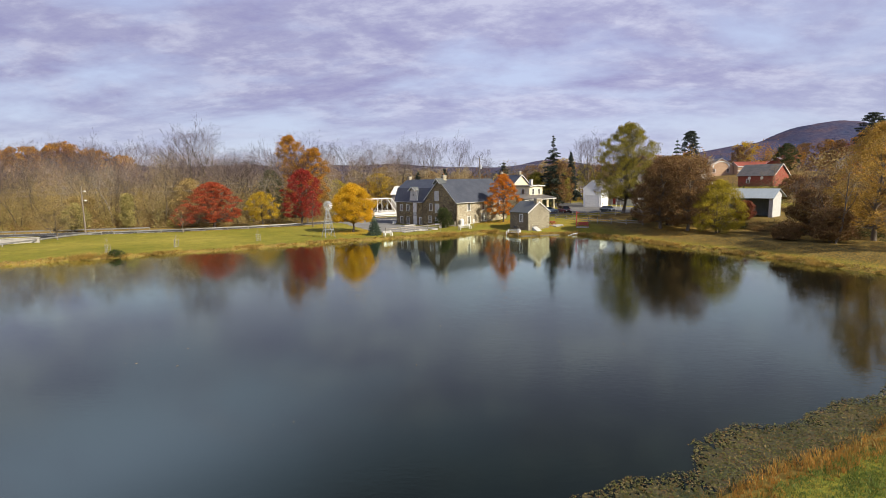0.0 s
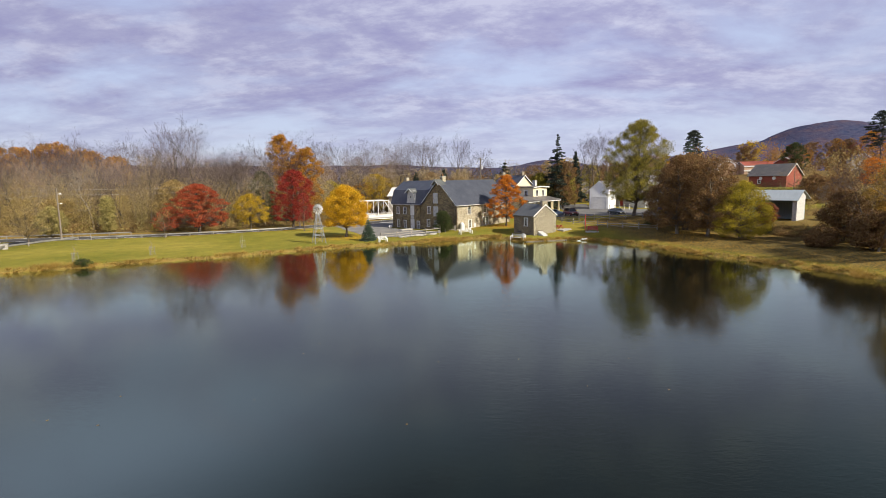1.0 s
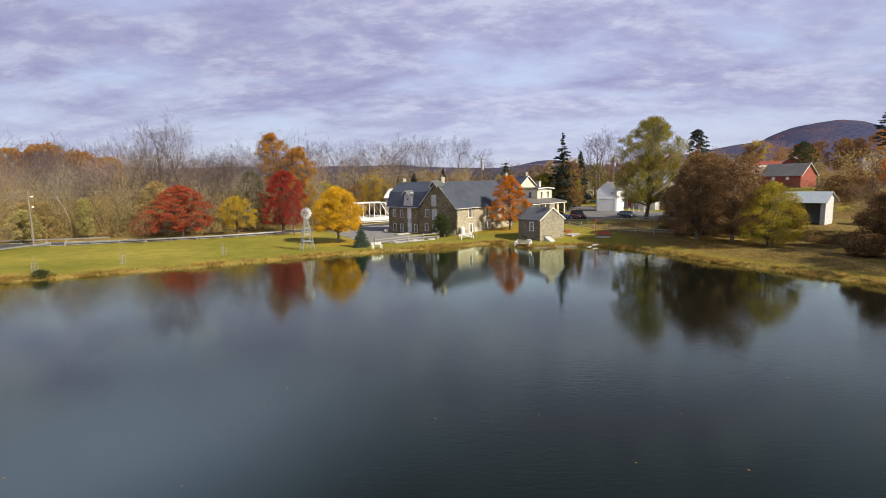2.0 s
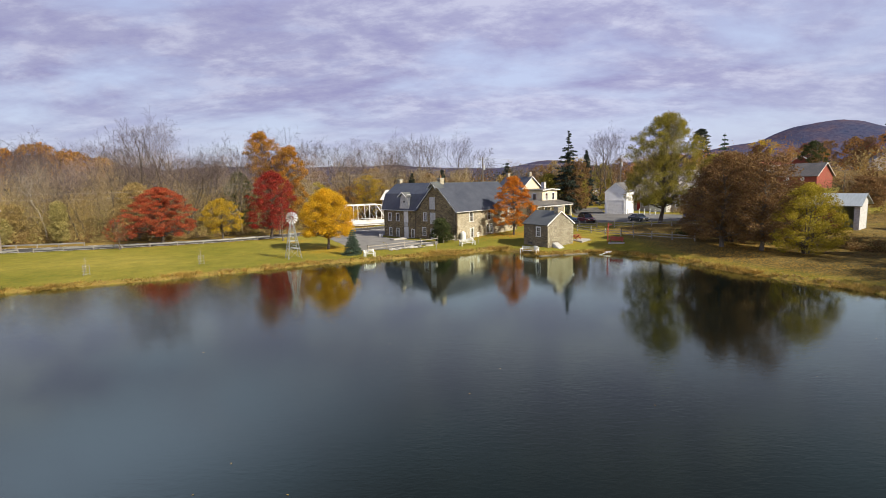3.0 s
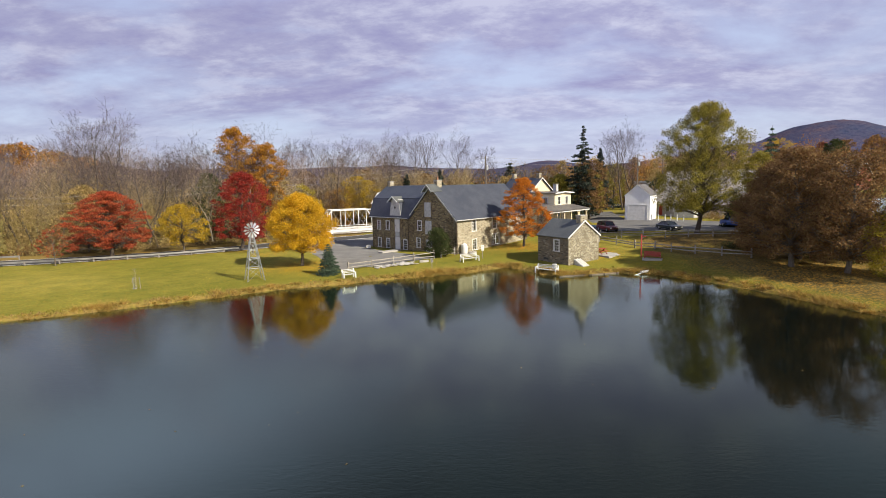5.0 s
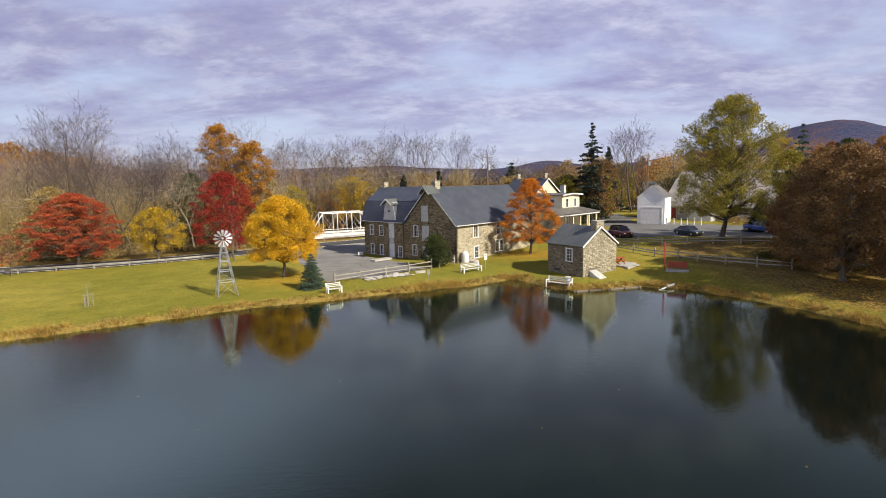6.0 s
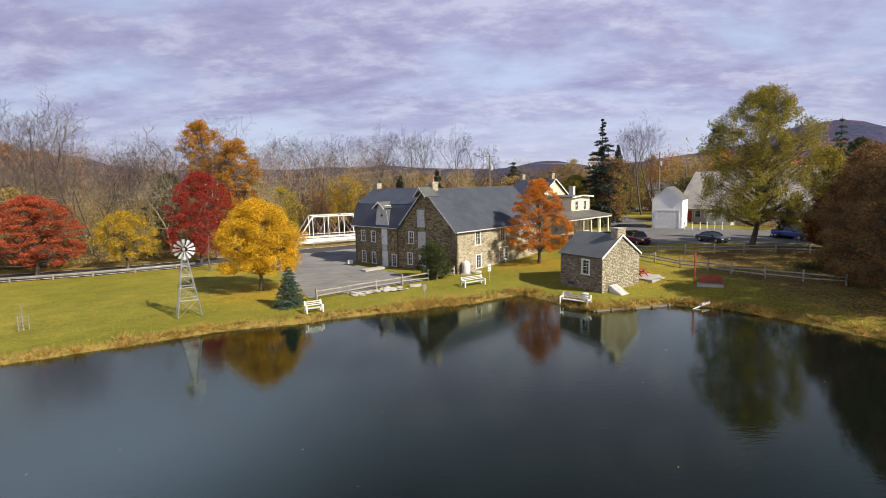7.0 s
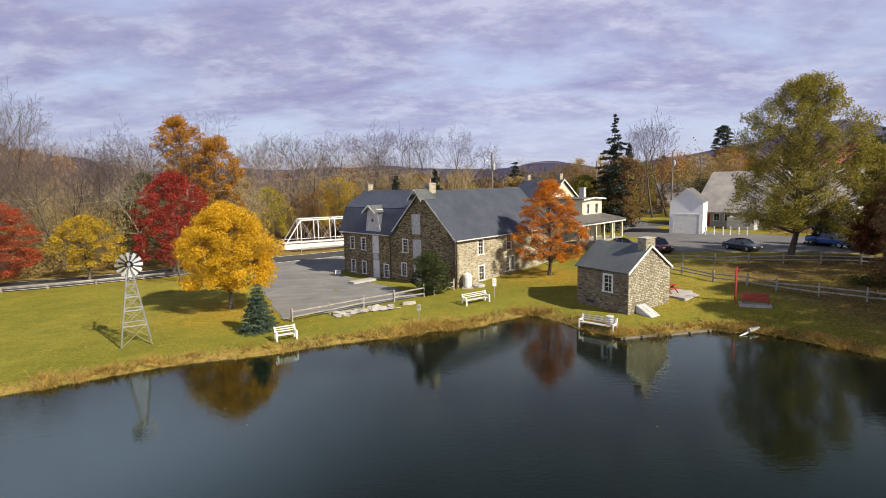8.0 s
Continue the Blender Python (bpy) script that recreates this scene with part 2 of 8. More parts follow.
def asphalt(name, c1, c2, rough=0.9):
    m, nt, b = nodes_of(name)
    v = coords(nt)
    base = ramp(nt, noise_tex(nt, v, 0.22, 6, 0.65, 0.5), [(0.3, c1), (0.7, c2)])
    streak = ramp(nt, noise_tex(nt, coords(nt, (0.4, 2.2, 1)), 0.8, 4), [(0.35, (0.85, 0.85, 0.86)), (0.65, (1.1, 1.1, 1.09))])
    fine = noise_tex(nt, v, 40, 2, 0.8)
    col = blend(nt, 1.0, base, streak, "MULTIPLY")
    col = blend(nt, 1.0, col, ramp(nt, fine, [(0.3, (0.8, 0.8, 0.8)), (0.7, (1.12, 1.12, 1.12))]), "MULTIPLY")
    nt.links.new(col, b.inputs["Base Color"])
    b.inputs["Roughness"].default_value, b.inputs["Specular IOR Level"].default_value = rough, 0.2
    add_bump(nt, b, fine, 0.3, 0.01)
    return m


def siding(name, c, pitch=0.14):
    """Horizontal clapboards."""
    m, nt, b = nodes_of(name)
    v = coords(nt)
    wv = nt.nodes.new("ShaderNodeTexWave")
    wv.wave_type, wv.bands_direction, wv.wave_profile = "BANDS", "Z", "SAW"
    wv.inputs["Scale"].default_value = 1 / pitch / 20 * 6.2832
    nt.links.new(v, wv.inputs["Vector"])
    worn = ramp(nt, noise_tex(nt, v, 1.2, 5), [(0.3, tuple(x * 0.92 for x in c)), (0.7, c)])
    # shade under each board's lap, painted as a dark line
    line = ramp(nt, wv.outputs["Fac"], [(0.0, (0.72, 0.72, 0.74)), (0.14, (1, 1, 1))])
    nt.links.new(blend(nt, 1.0, worn, line, "MULTIPLY"), b.inputs["Base Color"])
    b.inputs["Roughness"].default_value = 0.6
    add_bump(nt, b, wv.outputs["Fac"], 0.5, 0.012)
    return m


def hill_material():
    m, nt, b = nodes_of("hazed_wooded_hill")
    v = coords(nt)
    # the blue in these tones is distance haze painted into the forest colour
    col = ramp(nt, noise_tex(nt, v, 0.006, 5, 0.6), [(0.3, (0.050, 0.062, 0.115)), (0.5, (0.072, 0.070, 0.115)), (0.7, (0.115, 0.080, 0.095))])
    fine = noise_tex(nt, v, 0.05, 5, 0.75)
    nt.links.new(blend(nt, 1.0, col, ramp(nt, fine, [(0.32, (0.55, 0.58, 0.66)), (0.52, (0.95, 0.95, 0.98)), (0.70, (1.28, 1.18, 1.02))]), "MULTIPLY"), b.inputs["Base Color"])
    b.inputs["Roughness"].default_value, b.inputs["Specular IOR Level"].default_value = 1.0, 0.0
    add_bump(nt, b, fine, 1.0, 9.0)
    return m


M = {
    "lawn": lawn_material(), "water": water_material(), "hill": hill_material(),
    "asphalt_lot": asphalt("worn_asphalt", (0.165, 0.163, 0.157), (0.245, 0.24, 0.23)),
    "asphalt_road": asphalt("road_asphalt", (0.055, 0.054, 0.054), (0.085, 0.083, 0.08)),
    "asphalt_drive": asphalt("drive_asphalt", (0.12, 0.12, 0.122), (0.175, 0.172, 0.168)),
    # mill stone comes in two copies; this one has the walls' shade in its tones
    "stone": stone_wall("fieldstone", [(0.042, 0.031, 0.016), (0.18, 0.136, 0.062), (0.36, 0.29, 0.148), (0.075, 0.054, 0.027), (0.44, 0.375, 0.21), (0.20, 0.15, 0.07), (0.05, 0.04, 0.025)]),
    # paler copy: the side wall's sunlight in the tones; also on chimneys and abutments
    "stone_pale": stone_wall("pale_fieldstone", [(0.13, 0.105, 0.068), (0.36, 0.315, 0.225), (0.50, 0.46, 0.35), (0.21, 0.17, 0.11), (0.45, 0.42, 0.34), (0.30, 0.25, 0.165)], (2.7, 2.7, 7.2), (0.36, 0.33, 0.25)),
    "slate": slates("dark_slate", (0.046, 0.054, 0.076), (0.056, 0.065, 0.088), (0.034, 0.040, 0.056), 0.15),
    "slate_grey": slates("grey_slate", (0.088, 0.098, 0.100), (0.108, 0.116, 0.114), (0.065, 0.07, 0.074), 0.2),
    "shingle": slates("brown_shingles", (0.12, 0.115, 0.11), (0.16, 0.15, 0.14)),
    "shingle_tan": slates("tan_shingles", (0.36, 0.33, 0.29), (0.39, 0.36, 0.315), (0.30, 0.275, 0.24), 0.2),
    "white": surface("white_paint", (0.66, 0.66, 0.64), (0.80, 0.80, 0.78), 1.5, 25, 0.5, 0, 0.15, dirt=0.10),
    "offwhite": surface("weathered_white", (0.46, 0.47, 0.46), (0.66, 0.66, 0.64), 2.5, 18, 0.65, 0, 0.2, dirt=0.25),
    "siding_white": siding("white_clapboard", (0.87, 0.88, 0.88)),
    "siding_tan": siding("tan_clapboard", (0.44, 0.40, 0.35)),
    "siding_cream": siding("cream_clapboard", (0.79, 0.69, 0.46)),
    "brick_red": surface("red_brick", (0.24, 0.055, 0.036), (0.33, 0.09, 0.058), 1.5, 12, 0.9, 0, 0.4),
    "red_paint": surface("red_paint", (0.34, 0.035, 0.025), (0.44, 0.06, 0.045), 2.0, 20, 0.55, 0, 0.2),
    "glass": clear_glass("window_glass"),
    "wood_grey": surface("weathered_wood", (0.25, 0.23, 0.20), (0.42, 0.39, 0.345), 3.0, 22, 0.9, 0, 0.4, (1, 1, 0.3), 0.35),
    "wood_dark": surface("dark_wood", (0.075, 0.052, 0.035), (0.14, 0.10, 0.07), 3.0, 22, 0.9, 0, 0.4, dirt=0.35),
    "galv": surface("galvanised_steel", (0.42, 0.44, 0.45), (0.58, 0.60, 0.61), 3.0, 25, 0.42, 0.75, 0.15, dirt=0.2),
    "rail_steel": surface("guardrail_steel", (0.25, 0.245, 0.23), (0.38, 0.375, 0.355), 1.2, 18, 0.55, 0.4, 0.15, dirt=0.25),
    "concrete": surface("concrete", (0.36, 0.34, 0.31), (0.50, 0.48, 0.44), 1.0, 16, 0.9, 0, 0.3),
    "slab": surface("pale_stone_slab", (0.34, 0.32, 0.29), (0.56, 0.54, 0.50), 1.5, 10, 0.85, 0, 0.5, dirt=0.35),
    "bark": surface("bark", (0.085, 0.066, 0.05), (0.17, 0.14, 0.11), 2.0, 14, 0.95, 0, 0.7, (1, 1, 0.25), 0.5),
    "bark_grey": surface("grey_bark", (0.105, 0.085, 0.062), (0.215, 0.18, 0.14), 1.2, 12, 0.95, 0, 0.7, (1, 1, 0.25), 0.45),
    "bark_pale": surface("pale_bark", (0.25, 0.215, 0.165), (0.40, 0.355, 0.285), 1.2, 12, 0.95, 0, 0.6, (1, 1, 0.25), 0.4),
    "rubber": surface("rubber", (0.015, 0.015, 0.015), (0.03, 0.03, 0.03), 3, 20, 0.8),
    "black": surface("black_trim", (0.02, 0.02, 0.022), (0.04, 0.04, 0.042), 3, 20, 0.5),
    # near-black so that the rooms' darkness is in the boards' own colour
    "dark_room": surface("dark_interior", (0.02, 0.018, 0.016), (0.04, 0.036, 0.03), 2, 10, 0.9),
    "copper_pot": surface("terracotta", (0.40, 0.20, 0.10), (0.52, 0.28, 0.15), 3, 20, 0.8),
    "leaf_yellow": leafy("yellow_leaves", [(0.60, 0.355, 0.012), (0.69, 0.43, 0.016), (0.53, 0.285, 0.010), (0.73, 0.49, 0.03), (0.50, 0.33, 0.018)]),
    "leaf_gold": leafy("gold_leaves", [(0.52, 0.34, 0.02), (0.60, 0.39, 0.025), (0.42, 0.30, 0.03), (0.30, 0.26, 0.035)]),
    "leaf_red": leafy("red_leaves", [(0.36, 0.048, 0.022), (0.45, 0.085, 0.032), (0.26, 0.030, 0.018), (0.46, 0.15, 0.06), (0.32, 0.12, 0.045)]),
    "leaf_maroon": leafy("maroon_leaves", [(0.29, 0.022, 0.018), (0.38, 0.036, 0.024), (0.19, 0.016, 0.014), (0.40, 0.075, 0.035)]),
    "leaf_orange": leafy("orange_leaves", [(0.55, 0.175, 0.012), (0.64, 0.24, 0.02), (0.44, 0.13, 0.010), (0.66, 0.31, 0.045)]),
    "leaf_rust": leafy("rust_leaves", [(0.47, 0.21, 0.02), (0.56, 0.29, 0.03), (0.36, 0.15, 0.02), (0.24, 0.16, 0.03)]),
    "leaf_olive": leafy("olive_leaves", [(0.22, 0.20, 0.03), (0.33, 0.285, 0.04), (0.14, 0.14, 0.026), (0.42, 0.34, 0.05), (0.24, 0.235, 0.045)]),
    "leaf_green": leafy("dark_green_leaves", [(0.04, 0.06, 0.018), (0.07, 0.09, 0.025), (0.03, 0.045, 0.016), (0.10, 0.11, 0.03)]),
    "leaf_lime": leafy("yellow_green_leaves", [(0.37, 0.30, 0.022), (0.44, 0.36, 0.028), (0.27, 0.235, 0.022), (0.47, 0.36, 0.04)]),
    "leaf_brown": leafy("brown_leaves", [(0.19, 0.100, 0.040), (0.25, 0.140, 0.055), (0.105, 0.060, 0.028), (0.33, 0.20, 0.075), (0.15, 0.115, 0.042)]),
    "thicket": leafy("thicket_twigs", [(0.32, 0.235, 0.078), (0.43, 0.32, 0.11), (0.19, 0.135, 0.048), (0.47, 0.37, 0.13), (0.29, 0.25, 0.075)], 0.1),
    "thicket_grey": leafy("grey_thicket_twigs", [(0.31, 0.238, 0.125), (0.42, 0.335, 0.185), (0.17, 0.128, 0.068)], 0.1),
    "leaf_tan": leafy("tan_leaves", [(0.36, 0.26, 0.105), (0.45, 0.335, 0.14), (0.27, 0.19, 0.075), (0.39, 0.32, 0.11)]),
    "needle": leafy("blue_spruce_needles", [(0.050, 0.085, 0.055), (0.075, 0.12, 0.080), (0.034, 0.058, 0.040), (0.115, 0.165, 0.115)], 0.1),
    "needle_dark": leafy("dark_needles", [(0.025, 0.038, 0.028), (0.04, 0.056, 0.038), (0.02, 0.03, 0.024), (0.055, 0.07, 0.045)], 0.1),
    "straw": leafy("dead_grass", [(0.30, 0.19, 0.06), (0.42, 0.30, 0.11), (0.22, 0.13, 0.045), (0.48, 0.36, 0.16), (0.20, 0.17, 0.05)], 0.3),
    "leaf_redbrown": leafy("red_brown_leaves", [(0.20, 0.045, 0.028), (0.26, 0.08, 0.04), (0.13, 0.035, 0.022), (0.22, 0.13, 0.06)]),
    "twig_top": leafy("twig_tops", [(0.23, 0.175, 0.15), (0.32, 0.25, 0.215), (0.14, 0.104, 0.092)], 0.1),
    "twig_dark": leafy("dark_twigs", [(0.085, 0.066, 0.068), (0.12, 0.094, 0.096), (0.05, 0.039, 0.040)], 0.1),
    "leaf_goldtan": leafy("gold_tan_leaves", [(0.42, 0.265, 0.05), (0.53, 0.34, 0.065), (0.30, 0.18, 0.045), (0.44, 0.34, 0.08)]),
    "leaf_paleolive": leafy("pale_olive_leaves", [(0.36, 0.32, 0.11), (0.46, 0.41, 0.16), (0.27, 0.24, 0.085), (0.40, 0.33, 0.14)]),
    "weed": leafy("pond_weed", [(0.075, 0.095, 0.018), (0.125, 0.12, 0.026), (0.038, 0.048, 0.012), (0.15, 0.078, 0.026), (0.062, 0.076, 0.014), (0.26, 0.195, 0.085)], 0.1),
}
# ---- small helpers for building ----
def thing(name, m, label, category, group="", kind=""):
    ob = new(name)
    ob.empty_display_size = 0.3
    ob.matrix_world = m
    return tagged(ob, label, category, group, kind)


def part(name, bm, material, parent, label=""):
    """Links a bmesh as one mesh object under a thing or a part."""
    uv = bm.loops.layers.uv.new("UVMap")
    for f in bm.faces:
        f.normal_update()
        n = f.normal
        u = Vector((0, 0, 1)).cross(n)
        u = u.normalized() if u.length > 1e-3 else Vector((1, 0, 0))
        w = n.cross(u)
        for lp in f.loops:
            lp[uv].uv = (lp.vert.co.dot(u), lp.vert.co.dot(w))
    me = bpy.data.meshes.new(name)
    bm.to_mesh(me)
    bm.free()
    me.materials.append(M[material])
    ob = new(name, me)
    ob.parent = parent
    return tagged(ob, label)


def data_part(name, verts, faces, material, parent=None, label="", smooth=False):
    me = bpy.data.meshes.new(name)
    me.from_pydata(verts, [], faces)
    me.materials.append(M[material])
    if smooth:
        me.shade_smooth()
    ob = new(name, me)
    ob.parent = parent
    return tagged(ob, label)


def box(bm, x0, y0, z0, x1, y1, z1):
    v = [bm.verts.new((x, y, z)) for z in (z0, z1) for y in (y0, y1) for x in (x0, x1)]
    for f in ((0, 2, 3, 1), (4, 5, 7, 6), (0, 1, 5, 4), (2, 6, 7, 3), (0, 4, 6, 2), (1, 3, 7, 5)):
        bm.faces.new([v[i] for i in f])


def chamfered(x0, y0, z0, x1, y1, z1, r):
    bm = bmesh.new()
    box(bm, x0, y0, z0, x1, y1, z1)
    bmesh.ops.bevel(bm, geom=bm.edges[:], offset=r, segments=2, affect="EDGES")
    return bm


def solid(bm, outline, shift):
    """A closed outline in space, pulled along a vector into a solid."""
    s = Vector(shift)
    a = [bm.verts.new(p) for p in outline]
    b = [bm.verts.new(Vector(p) + s) for p in outline]
    n = len(a)
    bm.faces.new(a[::-1])
    bm.faces.new(b)
    for i in range(n):
        bm.faces.new((a[i], a[(i + 1) % n], b[(i + 1) % n], b[i]))
    bmesh.ops.recalc_face_normals(bm, faces=bm.faces[:])


def bar(bm, p, q, w, h=None):
    """A square bar from p to q."""
    p, q = Vector(p), Vector(q)
    d = (q - p).normalized()
    a = d.cross(Vector((0, 0, 1)))
    a = a.normalized() if a.length > 1e-3 else Vector((1, 0, 0))
    b = d.cross(a)
    a, b = a * w / 2, b * (h or w) / 2
    r = [[bm.verts.new(e + s * a + t * b) for s, t in ((-1, -1), (1, -1), (1, 1), (-1, 1))] for e in (p, q)]
    bm.faces.new(r[0][::-1]); bm.faces.new(r[1])
    for i in range(4):
        bm.faces.new((r[0][i], r[0][(i + 1) % 4], r[1][(i + 1) % 4], r[1][i]))


def rod(bm, p, q, r0, r1=None, n=8):
    p, q = Vector(p), Vector(q)
    d = (q - p).normalized()
    a = d.cross(Vector((0.3, 0.2, 1))).normalized() if abs(d.z) > 0.9 else d.cross(Vector((0, 0, 1))).normalized()
    a = Vector((1, 0, 0)) if a.length < 0.5 else a
    b = d.cross(a)
    rings = []
    for e, r in ((p, r0), (q, r0 if r1 is None else r1)):
        rings.append([bm.verts.new(e + r * (math.cos(2 * math.pi * i / n) * a + math.sin(2 * math.pi * i / n) * b)) for i in range(n)])
    bm.faces.new(rings[0][::-1]); bm.faces.new(rings[1])
    for i in range(n):
        bm.faces.new((rings[0][i], rings[0][(i + 1) % n], rings[1][(i + 1) % n], rings[1][i]))


def lathe(bm, profile, n=16, centre=(0, 0, 0)):
    c = Vector(centre)
    rings = [[bm.verts.new(c + Vector((r * math.cos(2 * math.pi * i / n), r * math.sin(2 * math.pi * i / n), z))) for i in range(n)] for r, z in profile]
    for a, b in zip(rings, rings[1:]):
        for i in range(n):
            bm.faces.new((a[i], a[(i + 1) % n], b[(i + 1) % n], b[i]))
    bm.faces.new(rings[0][::-1]); bm.faces.new(rings[-1])


def pierced_wall(bm, length, z0, z1, thick, holes, put):
    """A wall from 0 to length, its outer face at depth 0; holes are (a0, a1, z0, z1); put(a, depth, z) gives the place."""
    xs = sorted({0, length, *(h[0] for h in holes), *(h[1] for h in holes)})
    zs = sorted({z0, z1, *(h[2] for h in holes), *(h[3] for h in holes)})
    cache = {}

    def v(a, d, z):
        k = (round(a, 4), d, round(z, 4))
        if k not in cache:
            cache[k] = bm.verts.new(put(a, d, z))
        return cache[k]

    def open_cell(i, j):
        if not (0 <= i < len(xs) - 1 and 0 <= j < len(zs) - 1):
            return True
        ca, cz = (xs[i] + xs[i + 1]) / 2, (zs[j] + zs[j + 1]) / 2
        return any(h[0] < ca < h[1] and h[2] < cz < h[3] for h in holes)
    for i in range(len(xs) - 1):
        for j in range(len(zs) - 1):
            if open_cell(i, j):
                continue
            a0, a1, c0, c1 = xs[i], xs[i + 1], zs[j], zs[j + 1]
            for d in (0, thick):
                bm.faces.new((v(a0, d, c0), v(a1, d, c0), v(a1, d, c1), v(a0, d, c1)))
            for (di, dj), e in (((-1, 0), ((a0, c0), (a0, c1))), ((1, 0), ((a1, c0), (a1, c1))), ((0, -1), ((a0, c0), (a1, c0))), ((0, 1), ((a0, c1), (a1, c1)))):
                if open_cell(i + di, j + dj):
                    (p, q), (r, s) = e
                    bm.faces.new((v(p, 0, q), v(r, 0, s), v(r, thick, s), v(p, thick, q)))
    bmesh.ops.recalc_face_normals(bm, faces=bm.faces[:])


def sash_window(parent, put, hole, cols=2, rows=4, trim=0.10, frame_mat="white", proud=0.03):
    """A sash window in a hole of a wall: casing, sill, bars, and panes of glass."""
    a0, a1, z0, z1 = hole

    def slab(bm, p0, p1, c0, c1, d0, d1):
        solid(bm, [put(p0, d0, c0), put(p1, d0, c0), put(p1, d0, c1), put(p0, d0, c1)], Vector(put(p0, d1, c0)) - Vector(put(p0, d0, c0)))
    bm = bmesh.new()
    slab(bm, a0 - trim, a0 + 0.04, z0 - 0.02, z1 + trim, -proud, 0.10)
    slab(bm, a1 - 0.04, a1 + trim, z0 - 0.02, z1 + trim, -proud, 0.10)
    slab(bm, a0 + 0.04, a1 - 0.04, z1 - 0.04, z1 + trim, -proud, 0.10)
    win = part("window", bm, frame_mat, parent)
    bm = bmesh.new()
    zm = (z0 + z1) / 2
    slab(bm, a0 + 0.04, a1 - 0.04, zm - 0.03, zm + 0.03, 0.06, 0.12)
    w = (a1 - a0 - 0.08) / cols
    for i in range(1, cols):
        slab(bm, a0 + 0.04 + i * w - 0.018, a0 + 0.04 + i * w + 0.018, z0, z1 - 0.04, 0.07, 0.11)
    for j in range(1, rows):
        if j * 2 != rows:
            zz = z0 + (z1 - z0) * j / rows
            slab(bm, a0 + 0.04, a1 - 0.04, zz - 0.015, zz + 0.015, 0.072, 0.108)
    part("sash", bm, frame_mat, win)
    bm = bmesh.new()
    slab(bm, a0 - trim - 0.05, a1 + trim + 0.05, z0 - 0.12, z0 - 0.02, -proud - 0.06, 0.10)
    part("sill", bm, frame_mat, win)
    bm = bmesh.new()
    slab(bm, a0 + 0.03, a1 - 0.03, z0, z1 - 0.03, 0.085, 0.095)
    part("pane", bm, "glass", win).visible_shadow = False
    return win


def plank_door(parent, put, rect, material="white", name="door", proud=0.05, label=""):
    """A boarded door with its casing, set on the face of a wall."""
    a0, a1, z0, z1 = rect

    def slab(bm, p0, p1, c0, c1, d0, d1):
        solid(bm, [put(p0, d0, c0), put(p1, d0, c0), put(p1, d0, c1), put(p0, d0, c1)], Vector(put(p0, d1, c0)) - Vector(put(p0, d0, c0)))
    bm = bmesh.new()
    n = max(3, round((a1 - a0) / 0.2))
    for i in range(n):
        w = (a1 - a0) / n
        slab(bm, a0 + i * w + 0.006, a0 + (i + 1) * w - 0.006, z0 + 0.02, z1, -proud, 0.0)
    for z in (z0 + 0.25, z1 - 0.30):
        slab(bm, a0 + 0.03, a1 - 0.03, z - 0.06, z + 0.06, -proud - 0.03, -proud)
    door = part(name, bm, material, parent, label)
    bm = bmesh.new()
    slab(bm, a0 - 0.10, a0, z0, z1 + 0.10, -proud - 0.02, 0.0)
    slab(bm, a1, a1 + 0.10, z0, z1 + 0.10, -proud - 0.02, 0.0)
    slab(bm, a0, a1, z1, z1 + 0.10, -proud - 0.02, 0.0)
    part("casing", bm, "offwhite", door)
    bm = bmesh.new()
    slab(bm, a1 - 0.16, a1 - 0.10, (z0 + z1) / 2 - 0.08, (z0 + z1) / 2 + 0.06, -proud - 0.05, -proud)
    part("handle", bm, "black", door)
    return door


class Growth:
    """Gathers tubes and leaves of a plant as plain lists."""

    def __init__(self):
        self.v, self.f = [], []

    def tube(self, path, radii, n=5):
        base = len(self.v)
        for k, p in enumerate(path):
            d = (path[min(k + 1, len(path) - 1)] - path[max(k - 1, 0)]).normalized()
            a = d.cross(Vector((0.37, 0.91, 0.13)))
            a = a.normalized()
            b = d.cross(a)
            for i in range(n):
                t = 2 * math.pi * i / n
                self.v.append(tuple(p + radii[k] * (math.cos(t) * a + math.sin(t) * b)))
        for k in range(len(path) - 1):
            for i in range(n):
                j = (i + 1) % n
                self.f.append((base + k * n + i, base + k * n + j, base + (k + 1) * n + j, base + (k + 1) * n + i))

    def spike(self, p, q, w):
        """A fine twig: one slip that runs out to a point."""
        d = q - p
        a = d.cross(Vector((0.37, 0.91, 0.13))).normalized() * w
        b = len(self.v)
        self.v.extend([tuple(p - a), tuple(p + a), tuple(q)])
        self.f.append((b, b + 1, b + 2))

    def limb(self, p, q, r0, r1, rng, bend=0.12, n=5, steps=4):
        L = (q - p).length
        side = Vector((rng.uniform(-1, 1), rng.uniform(-1, 1), rng.uniform(-0.2, 0.8))) * L * bend
        pts = [p.lerp(q, k / steps) + side * math.sin(math.pi * k / steps) for k in range(steps + 1)]
        self.tube(pts, [r0 + (r1 - r0) * k / steps for k in range(steps + 1)], n)
        return pts


